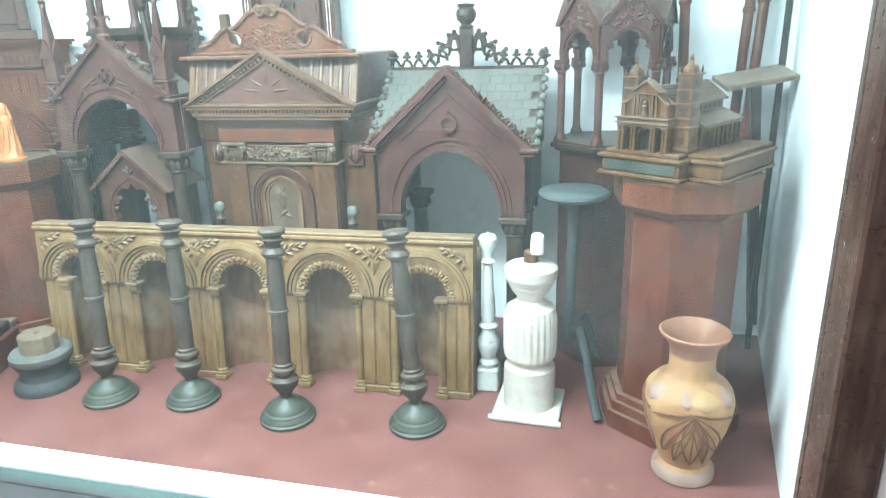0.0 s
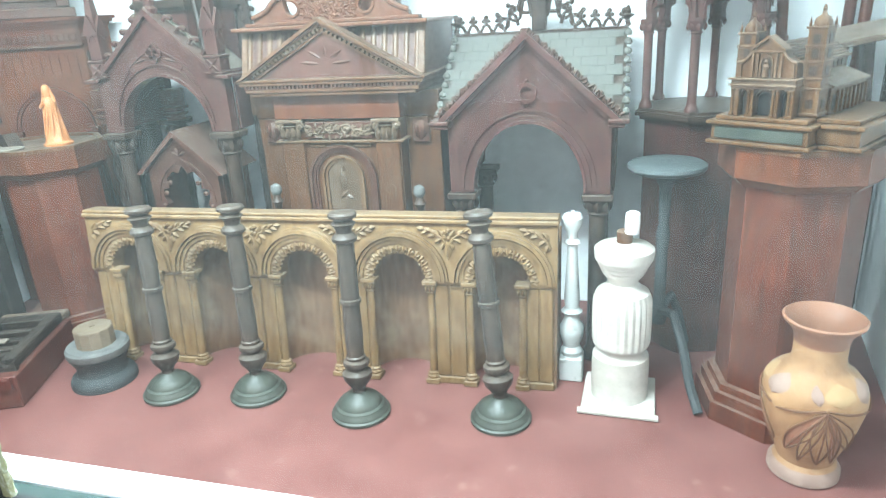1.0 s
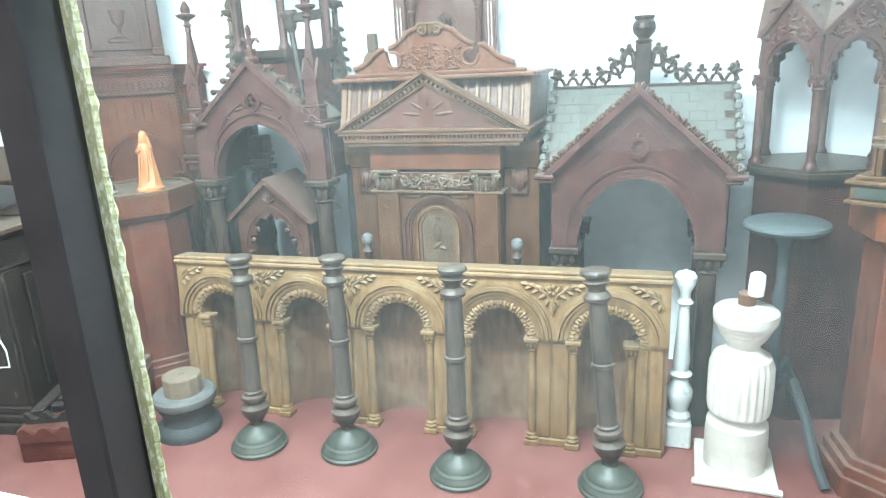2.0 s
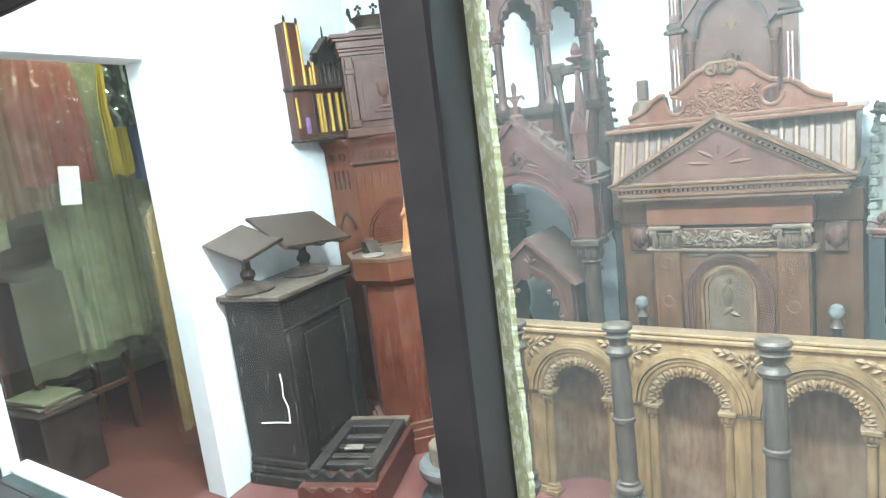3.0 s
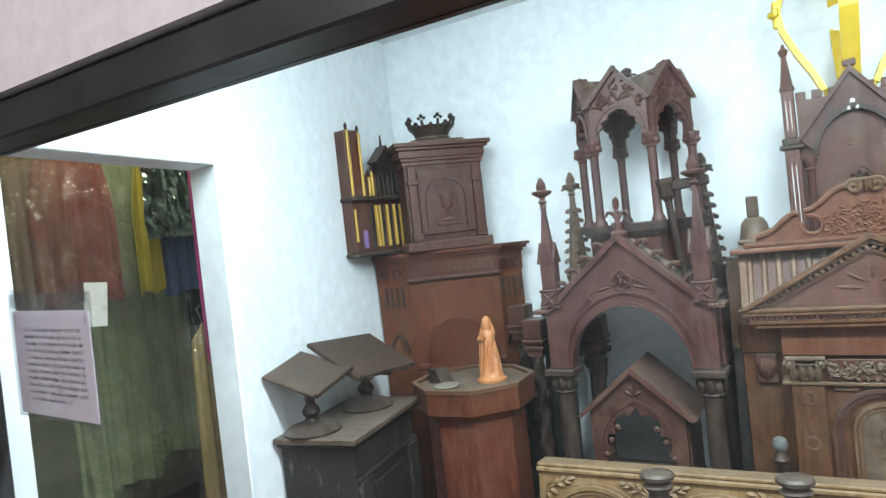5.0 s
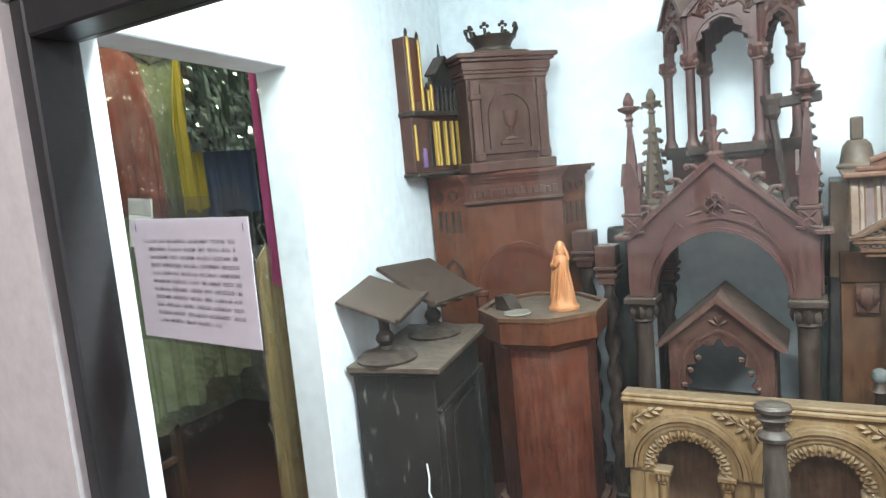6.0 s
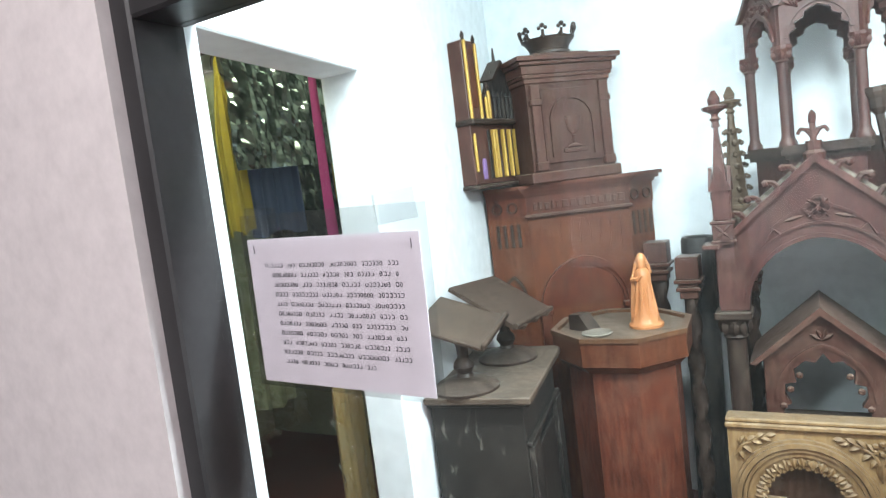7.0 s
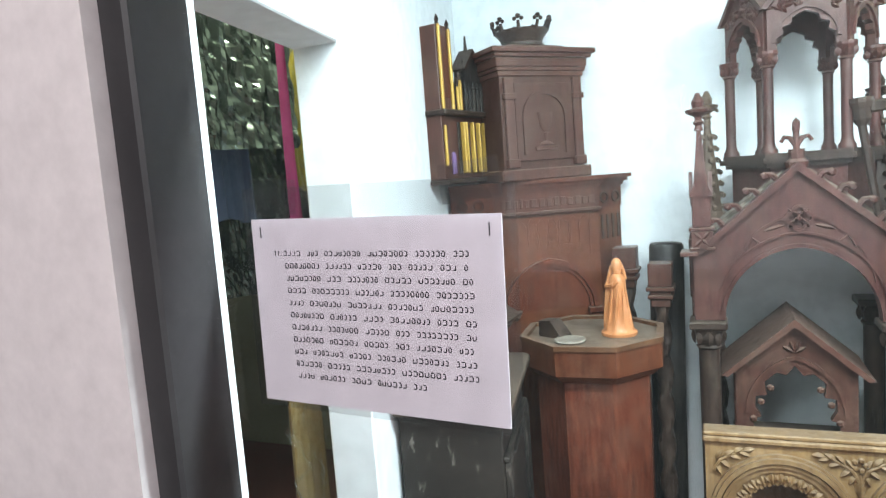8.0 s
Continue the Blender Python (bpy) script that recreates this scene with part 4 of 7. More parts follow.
red_box()
t = thing("stone_column_base", pose(-2.365, 1.955, 0), "blue-grey round column base with a pale turned plug", "column base")
part("stone_foot", build(lathe, [(0.128, 0.0), (0.13, 0.02), (0.122, 0.04), (0.10, 0.055), (0.095, 0.075), (0.10, 0.10), (0.118, 0.13)], seg=28), STONEBLUE, t, smooth=True)
part("chipped_rim", build(lathe, [(0.112, 0.13), (0.122, 0.142), (0.123, 0.165), (0.114, 0.176), (0.07, 0.174)], seg=28), RIMSTONE, t, "chipped pale grey rim", True)
part("plug", build(lathe, [(0.076, 0.172), (0.076, 0.245), (0.072, 0.25), (0.012, 0.25), (0.010, 0.244)], seg=12), LIGHTSTONE, t, "pale tan turned plug")


# ---- central altar piece ----
def altar():
    t = thing("pedimented_altar_piece", pose(-1.425, 2.5, 0), "brown wooden altar piece with a pediment and an arched relief door", "altar piece")
    w = 0.265
    part("body", build(box, -w, w, 0.012, 0.42, 0.0, 0.985), TEAK, t)
    for s in (-1, 1):
        bm = bmesh.new()
        box(bm, s * (w + 0.075) - 0.073, s * (w + 0.075) + 0.073, 0.09, 0.40, 0.0, 0.985, 0.004)
        part("side_wing", bm, TEAK, t)
        bm = bmesh.new()
        box(bm, s * 0.212 - 0.05, s * 0.212 + 0.05, -0.006, 0.011, 0.05, 0.90, 0.004)
        box(bm, s * 0.212 - 0.058, s * 0.212 + 0.058, -0.012, 0.011, 0.0, 0.05, 0.004)
        part("pilaster", bm, TEAK, t)
        for z in (0.70, 0.85):
            bm = bmesh.new()
            band(bm, arc(s * 0.212, z, 0.018, 0, 360, 20), arc(s * 0.212, z, 0.023, 0, 360, 20), -0.010, -0.0065)
            part("ring_moulding", bm, PALETEAK, t)
        bm = bmesh.new()
        lathe(bm, [(0.03, 0.905), (0.034, 0.915), (0.028, 0.922), (0.036, 0.955), (0.045, 0.965)], s * 0.212, 0.02, 14)
        for q in (-0.035, -0.012, 0.012, 0.035):
            leaf(bm, s * 0.212 + q, 0.908, -0.012, 90, 0.055, 0.024, 0.02)
        for q in (-1, 1):
            tube(bm, spiral(s * 0.212 + q * 0.045, 0.965, 0.018, -0.012, flip=q), 0.006, 6)
            knob(bm, s * 0.212 + q * 0.045, -0.016, 0.965, 0.008)
        box(bm, s * 0.212 - 0.06, s * 0.212 + 0.06, -0.02, 0.012, 0.978, 0.992, 0.003)
        part("capital", bm, DULLWOOD, t, "dusty carved leaf capital")
        bm = bmesh.new()
        box(bm, s * 0.335 - 0.035, s * 0.335 + 0.035, 0.07, 0.089, 0.88, 0.985, 0.004)
        leaf(bm, s * 0.335, 0.97, 0.069, -90, 0.08, 0.06, 0.02)
        for q in (-1, 1):
            leaf(bm, s * 0.335 + q * 0.018, 0.96, 0.069, -90, 0.055, 0.03, 0.02)
        part("console", bm, MAROON, t)
        part("label_bar", build(box, s * 0.10 - 0.035, s * 0.10 + 0.035, 0.002, 0.011, 0.876, 0.888, 0.002), PALETEAK, t)
    # arched door with a plain worn relief
    bm = bmesh.new()
    z0 = 0.10
    for a, b, y in ((0.140, 0.152, -0.010), (0.126, 0.140, -0.002), (0.118, 0.126, 0.004)):
        band(bm, [(-a, z0)] + arc(0, 0.735, a, 180, 0, 18) + [(a, z0)], [(-b, z0)] + arc(0, 0.735, b, 180, 0, 18) + [(b, z0)], y, 0.0115)
    part("door_arch", bm, MAROON, t)
    bm = bmesh.new()
    for a, b, y in ((0.084, 0.094, -0.006), (0.070, 0.082, 0.001)):
        band(bm, [(-a, z0)] + arc(0, 0.745, a, 180, 0, 18) + [(a, z0)], [(-b, z0)] + arc(0, 0.745, b, 180, 0, 18) + [(b, z0)], y, 0.0115)
    part("inner_arch", bm, PALETEAK, t)
    door = part("door_panel", build(prism, [(-0.069, z0)] + arc(0, 0.745, 0.069, 180, 0, 14) + [(0.069, z0)], 0.006, 0.0115), DULLWOOD, t, "dull grey-brown arched door")
    bm = bmesh.new()
    for x, z, ang, ln, wd in ((-0.004, 0.690, 88, 0.085, 0.040), (0.0, 0.770, 80, 0.026, 0.024), (-0.018, 0.735, 68, 0.040, 0.016), (0.010, 0.735, 112, 0.036, 0.018), (-0.022, 0.655, 40, 0.05, 0.022), (0.004, 0.665, -20, 0.036, 0.02)):
        leaf(bm, x, z, 0.0058, ang, ln, wd, 0.006)
    part("worn_relief", bm, DULLWOOD, door, "worn carved relief", True)
    # frieze of scrolls between the capitals
    part("frieze", build(box, -0.15, 0.15, 0.0, 0.0115, 0.91, 0.98, 0.003), MAROON, t)
    bm = bmesh.new()
    for s in (-1, 1):
        for i, x in enumerate((0.035, 0.085, 0.13)):
            tube(bm, spiral(s * x, 0.943 + 0.006 * (-1) ** i, 0.024, -0.003, 1.5, 90 * i, flip=s), 0.005, 5)
            leaf(bm, s * x, 0.93, -0.001, 90 - s * 40 * (-1) ** i, 0.04, 0.016, 0.012)
    knob(bm, 0, -0.008, 0.957, 0.017)
    for i in range(44):
        leaf(bm, -0.14 + 0.0064 * i, 0.925 + 0.035 * ((i * 7) % 5) / 5, -0.001, (i * 67) % 360, 0.026, 0.013, 0.010)
    part("scroll_carving", bm, DULLWOOD, t, "dusty carved scrolls")
    bm = bmesh.new()
    box(bm, -0.285, 0.285, -0.012, 0.42, 0.895, 0.905, 0.002)
    part("string_moulding", bm, PALETEAK, t)
    part("architrave", build(box, -w - 0.012, w + 0.012, -0.01, 0.42, 0.993, 1.09, 0.003), SCROLLWOOD, t)
    part("wing_architrave", build(box, -w - 0.15, w + 0.15, 0.08, 0.40, 0.986, 1.092, 0.003), TEAK, t)
    bm = bmesh.new()
    for e, a, b in ((0.10, 1.093, 1.108), (0.115, 1.108, 1.124), (0.135, 1.137, 1.150), (0.145, 1.150, 1.162)):
        box(bm, -w - e + 0.018, w + e, -e * 0.55, 0.43, a, b, 0.003)
    part("cornice", bm, TEAK, t)
    bm = bmesh.new()
    x = -w - 0.097
    while x < w + 0.11:
        box(bm, x, x + 0.009, -0.068, -0.05, 1.125, 1.136)
        x += 0.0165
    box(bm, -w - 0.100, w + 0.118, -0.05, 0.43, 1.1245, 1.1365)
    part("dentil_row", bm, MAROON, t)
    # fluted attic and the pediment in front of it
    bm = bmesh.new()
    plan = lambda e, y: [(-w - e + 0.014, y), (w + e, y), (w + e, 0.43), (-w - e + 0.014, 0.43)]
    a = [bm.verts.new((x, y, 1.163)) for x, y in plan(0.125, -0.03)]
    b = [bm.verts.new((x, y, 1.345)) for x, y in plan(0.135, 0.03)]
    bm.faces.new(a), bm.faces.new(b)
    for i in range(4):
        bm.faces.new((a[i], a[(i + 1) % 4], b[(i + 1) % 4], b[i]))
    attic = part("attic", bm, MAROON, t, "dusty brown fluted attic")
    # flutes take a paler wood: their highlight bars are put into the colour
    for i in range(17):
        x = -0.352 + 0.0449 * i
        bm = bmesh.new()
        tube(bm, [(x, -0.0225, 1.17), (x, 0.0295, 1.335)], 0.0125, 8)
        part("flute", bm, PALETEAK, attic)
    for s in (-1, 1):
        bm = bmesh.new()
        box(bm, (0.385 if s > 0 else -0.371) - 0.014, (0.385 if s > 0 else -0.371) + 0.014, -0.008, 0.03, 0, 0.19, 0.004, m=pose(0, -0.034, 1.163, -17, 0, 0))
        part("corner_strip", bm, PALETEAK, t)
    tri = [(-0.33, 1.163), (0.33, 1.163), (0.0, 1.345)]
    part("tympanum", build(prism, tri, -0.045, -0.005), MAROON, t)
    bm = bmesh.new()
    for s in (-1, 1):
        prism(bm, [(s * 0.375, 1.163), (0, 1.372), (0, 1.388), (s * 0.393, 1.163)] if s > 0 else [(-0.360, 1.163), (0, 1.372), (0, 1.388), (-0.380, 1.163)], -0.090, -0.02)
        prism(bm, [(s * 0.350, 1.163), (0, 1.358), (0, 1.371), (s * 0.358, 1.163)], -0.074, -0.02)
        prism(bm, [(s * 0.302, 1.163), (0, 1.331), (0, 1.341), (s * 0.318, 1.163)], -0.058, -0.02)
    part("raking_cornice", bm, TEAK, t)
    for s in (-1, 1):
        bm = bmesh.new()
        tilt = math.degrees(math.atan2(0.19, 0.345)) * s
        for i in range(19):
            u = (i + 0.4) / 19
            box(bm, -0.0052, 0.0052, -0.068, -0.045, -0.007, 0.007, m=pose(s * (0.334 - 0.334 * u), 0, 1.168 + 0.182 * u, 0, tilt, 0))
        part("raking_dentils", bm, PALETEAK, t)
    bm = bmesh.new()
    for x, z, ang, ln in ((-0.02, 1.235, 150, 0.06), (0.02, 1.235, 30, 0.06), (-0.03, 1.215, 175, 0.08), (0.03, 1.215, 5, 0.08), (0.0, 1.245, 90, 0.035)):
        leaf(bm, x, z, -0.0455, ang, ln, 0.016, 0.006)
    part("tympanum_carving", bm, MAROON, t)
    part("top_slab", build(box, -w - 0.140, w + 0.155, -0.035, 0.44, 1.346, 1.362, 0.004), SCROLLWOOD, t)


altar()


def scroll_crest():
    t = thing("scrolled_crest", pose(-1.42, 2.52, 1.363), "orange-brown carved scroll crest lying along the altar top", "crest")
    half = [(0.0, 0.165), (0.05, 0.175), (0.09, 0.16), (0.125, 0.128), (0.155, 0.108), (0.175, 0.104), (0.172, 0.094), (0.15, 0.090), (0.132, 0.08), (0.124, 0.062), (0.13, 0.042), (0.15, 0.030), (0.172, 0.034), (0.186, 0.05), (0.19, 0.07), (0.194, 0.098), (0.21, 0.10), (0.24, 0.08), (0.265, 0.055), (0.30, 0.04), (0.33, 0.03), (0.33, 0.0)]
    pts = half + [(-x, z) for x, z in reversed(half[1:])]
    part("crest_board", build(prism, pts, 0.0, 0.035), SCROLLWOOD, t)
    for s in (-1, 1):
        bm = bmesh.new()
        tube(bm, [(s * x, -0.006, z + 0.004) for x, z in half[:6]], 0.010, 8)
        tube(bm, [(s * x, -0.006, z + 0.004) for x, z in half[15:21]], 0.010, 8)
        part("scroll_edge", bm, SCROLLWOOD, t, smooth=True)
        bm = bmesh.new()
        tube(bm, [(s * x, -0.003, z) for x, z in half[6:15]], 0.007, 6)
        part("notch_rim", bm, SCROLLWOOD, t)
    bm = bmesh.new()
    rng = random.Random(9)
    for i in range(190):
        x = -0.11 + 0.22 * rng.random()
        z = 0.022 + 0.10 * rng.random() * (1 - abs(x) * 3)
        leaf(bm, x, z, 0.0, rng.random() * 360, 0.022, 0.013, 0.006)
    part("leaf_carving", bm, SCROLLWOOD, t)
    bm = bmesh.new()
    for s in (-1, 1):
        tube(bm, spiral(s * 0.03, 0.17, 0.024, -0.012, 1.5, 0, flip=s), 0.008, 6)
    for q in (-0.02, 0, 0.02):
        leaf(bm, q, 0.15, -0.012, 90, 0.045, 0.02, 0.014)
    box(bm, -0.045, 0.045, -0.02, 0.03, 0.185, 0.197, 0.004)
    part("shell_boss", bm, PALETEAK, t)
    part("base_strip", build(box, -0.37, 0.37, -0.008, 0.04, -0.0005, 0.014, 0.003), SCROLLWOOD, t)


scroll_crest()


# ---- gothic tabernacle with the gilded crown, on the altar ----
def gothic_case():
    t = thing("gothic_tabernacle", pose(-1.425, 2.72, 1.363), "brown gothic tabernacle case with a gable and pinnacles", "tabernacle")
    part("body", build(box, -0.17, 0.17, 0.03, 0.21, 0.0, 0.50), MAROON, t)
    for i in range(7):
        x = -0.155 + 0.0517 * i
        part("battlement", build(box, x - 0.016, x + 0.016, 0.03, 0.05, 0.50, 0.53, 0.002), MAROON, t)
    for s in (-1, 1):
        bm = bmesh.new()
        box(bm, s * 0.195 - 0.025, s * 0.195 + 0.025, 0.0, 0.05, 0.0, 0.33, 0.003)
        box(bm, s * 0.195 - 0.02, s * 0.195 + 0.02, 0.005, 0.045, 0.37, 0.54, 0.003)
        part("buttress", bm, MAROON, t)
        bm = bmesh.new()
        box(bm, s * 0.195 - 0.04, s * 0.195 + 0.04, -0.012, 0.06, 0.33, 0.345, 0.003)
        box(bm, s * 0.195 - 0.03, s * 0.195 + 0.03, -0.005, 0.055, 0.345, 0.37, 0.003)
        part("buttress_ledge", bm, DARKWOOD, t)
        bm = bmesh.new()
        lathe(bm, [(0.026, 0.54), (0.024, 0.555), (0.02, 0.56), (0.008, 0.665), (0.012, 0.67), (0.018, 0.685), (0.008, 0.695), (0.004, 0.71)], s * 0.195, 0.025, 8)
        part("pinnacle", bm, MAROON, t)
        bm = bmesh.new()
        for x in (-0.007, 0.007):
            box(bm, s * 0.195 + x - 0.001, s * 0.195 + x + 0.001, -0.002, 0.0, 0.06, 0.27)
            box(bm, s * 0.195 + x - 0.001, s * 0.195 + x + 0.001, 0.003, 0.005, 0.40, 0.50)
        part("white_inlay", bm, CANDLE, t, "fine white inlaid lines")
        part("colonnette", build(lathe, [(0.016, 0.0), (0.013, 0.02), (0.012, 0.24), (0.018, 0.25), (0.014, 0.258), (0.022, 0.28), (0.022, 0.29)], s * 0.145, 0.015, 12), MAROON, t, smooth=True)
    bm = bmesh.new()
    prism(bm, [(-0.17, 0.36)] + pointed(0, 0.30, 0.115, 0.14, 8) + [(0.17, 0.36), (0, 0.575)], 0.005, 0.03)
    part("gable", bm, MAROON, t)
    bm = bmesh.new()
    for s in (-1, 1):
        prism(bm, [(s * 0.185, 0.352), (s * 0.17, 0.352), (0, 0.565), (0, 0.59)], -0.012, 0.03)
    box(bm, -0.02, 0.02, -0.01, 0.04, 0.585, 0.62, 0.003)
    part("gable_edge", bm, MAROON, t)
    bm = bmesh.new()
    band(bm, pointed(0, 0.30, 0.116, 0.142, 8), pointed(0, 0.30, 0.130, 0.16, 8), -0.004, 0.0049)
    part("arch_moulding", bm, DARKWOOD, t)
    bm = bmesh.new()
    for x, z in ((0, 0.465), (-0.013, 0.443), (0.013, 0.443)):
        knob(bm, x, 0.003, z, 0.010)
    part("trefoil_inlay", bm, CANDLE, t, "white trefoil inlay")
    bm = bmesh.new()
    box(bm, -0.003, 0.003, 0.027, 0.0299, 0.30, 0.36)
    band(bm, arc(0, 0.345, 0.006, 0, 360, 10), arc(0, 0.345, 0.011, 0, 360, 10), 0.027, 0.0299)
    for s in (-1, 1):
        for a in (20, 60):
            leaf(bm, s * 0.008, 0.315, 0.0285, 90 - s * a, 0.03, 0.008, 0.003)
    part("monogram_inlay", bm, PALETEAK, t)
    bm = bmesh.new()
    band(bm, [(-0.05, 0.03)] + pointed(0, 0.17, 0.05, 0.075, 8) + [(0.05, 0.03)], [(-0.055, 0.03)] + pointed(0, 0.17, 0.055, 0.081, 8) + [(0.055, 0.03)], 0.022, 0.0299)
    part("door_line", bm, PALETEAK, t, "pale line round the little door")
    bm = bmesh.new()
    for x, z in ((-0.02, 0.20), (0.02, 0.20), (0, 0.21), (0, 0.16), (-0.02, 0.13), (0.02, 0.13)):
        leaf(bm, x, z - 0.015, 0.029, 90, 0.035, 0.018, 0.008)
    box(bm, -0.003, 0.003, 0.02, 0.0299, 0.05, 0.22)
    part("door_carving", bm, DARKWOOD, t)
    c = thing("gilded_crown", pose(-1.425, 2.835, 1.864), "tall yellow gilded crown of curved straps", "crown")
    part("ring", build(lathe, [(0.075, 0.0), (0.082, 0.004), (0.082, 0.03), (0.075, 0.034), (0.06, 0.03)], seg=28), GOLD, c, smooth=True)
    prof = [(0.08, 0.03), (0.11, 0.10), (0.155, 0.18), (0.195, 0.27), (0.205, 0.34), (0.185, 0.41), (0.135, 0.465), (0.07, 0.49), (0.0, 0.47)]
    for k in range(4):
        bm = bmesh.new()
        m = pose(0, 0, 0, 0, 0, 90 * k + 4)
        prev = None
        for i in range(len(prof)):
            r, z = prof[i]
            r0, z0 = prof[max(i - 1, 0)]
            r1, z1 = prof[min(i + 1, len(prof) - 1)]
            n = Vector((-(z1 - z0), 0, r1 - r0)).normalized() * 0.010
            ring = [bm.verts.new(m @ Vector((r + sx * n.x, sy * 0.028, z + sx * n.z))) for sx, sy in ((-1, -1), (1, -1), (1, 1), (-1, 1))]
            if prev:
                for j in range(4):
                    bm.faces.new((prev[j], prev[(j + 1) % 4], ring[(j + 1) % 4], ring[j]))
            else:
                bm.faces.new(ring)
            prev = ring
        bm.faces.new(prev)
        strap = part("strap", bm, GOLD, c)
        bm = bmesh.new()
        box(bm, 0.200, 0.222, -0.017, 0.017, 0.285, 0.385, 0.006, m=m)
        box(bm, 0.200, 0.222, -0.048, 0.048, 0.322, 0.354, 0.006, m=m)
        q = m @ Vector((0.224, 0, 0.338))
        knob(bm, q.x, q.y, q.z, 0.016)
        part("strap_flower", bm, GOLD, strap)
    part("orb", build(lathe, [(0.02, 0.46), (0.045, 0.475), (0.045, 0.49), (0.02, 0.5), (0.03, 0.52), (0.032, 0.54), (0.02, 0.56), (0.006, 0.565)], seg=18), GOLD, c, smooth=True)


gothic_case()
t = thing("wooden_bell_model", pose(-1.775, 2.78, 1.363), "small dusty brown wooden bell with a square handle", "bell")
part("bell", build(lathe, [(0.062, 0.0), (0.066, 0.01), (0.055, 0.02), (0.05, 0.05), (0.045, 0.08), (0.028, 0.10)], seg=20), DULLWOOD, t, smooth=True)
part("handle", build(box, -0.02, 0.02, -0.02, 0.02, 0.10, 0.18, 0.005), DULLWOOD, t)


# ---- pieces shared by the gothic shrines ----
def finial(bm, x, y, z, s=1.0):
    lathe(bm, [(0.010 * s, 0.0), (0.007 * s, 0.012 * s), (0.013 * s, 0.018 * s), (0.007 * s, 0.024 * s), (0.008 * s, 0.03 * s), (0.026 * s, 0.040 * s), (0.028 * s, 0.046 * s), (0.012 * s, 0.05 * s), (0.014 * s, 0.062 * s), (0.004 * s, 0.082 * s)], seg=10, m=pose(x, y, z))


def crocket(bm, x, y, z, s=1.0, side=1):
    tube(bm, [(x, y, z), (x + side * 0.012 * s, y, z + 0.016 * s), (x + side * 0.026 * s, y, z + 0.018 * s)], 0.008 * s, 6, r2=0.006 * s)
    knob(bm, x + side * 0.03 * s, y, z + 0.014 * s, 0.011 * s)


def gothic_column(bm_shaft, bm_cap, x, y, z0, z1, r, cap=0.10):
    lathe(bm_shaft, [(r * 1.5, z0), (r * 1.5, z0 + 0.03), (r * 1.15, z0 + 0.05), (r, z0 + 0.07), (r, z1 - cap)], x, y, 14)
    lathe(bm_cap, [(r * 1.05, z1 - cap), (r * 1.25, z1 - cap + 0.008), (r * 1.05, z1 - cap + 0.016), (r * 1.1, z1 - cap + 0.03), (r * 1.5, z1 - 0.03), (r * 1.6, z1 - 0.026)], x, y, 14)
    for k in range(8):
        a = 45 * k
        m = Matrix.Translation((x, y, 0)) @ pose(0, 0, 0, 0, 0, a)
        leaf(bm_cap, 0, z1 - cap + 0.016, -r * 1.25, 90, cap * 0.55, r * 0.9, 0.014, m=m)
    box(bm_cap, x - r * 1.75, x + r * 1.75, y - r * 1.75, y + r * 1.75, z1 - 0.026, z1, 0.004)


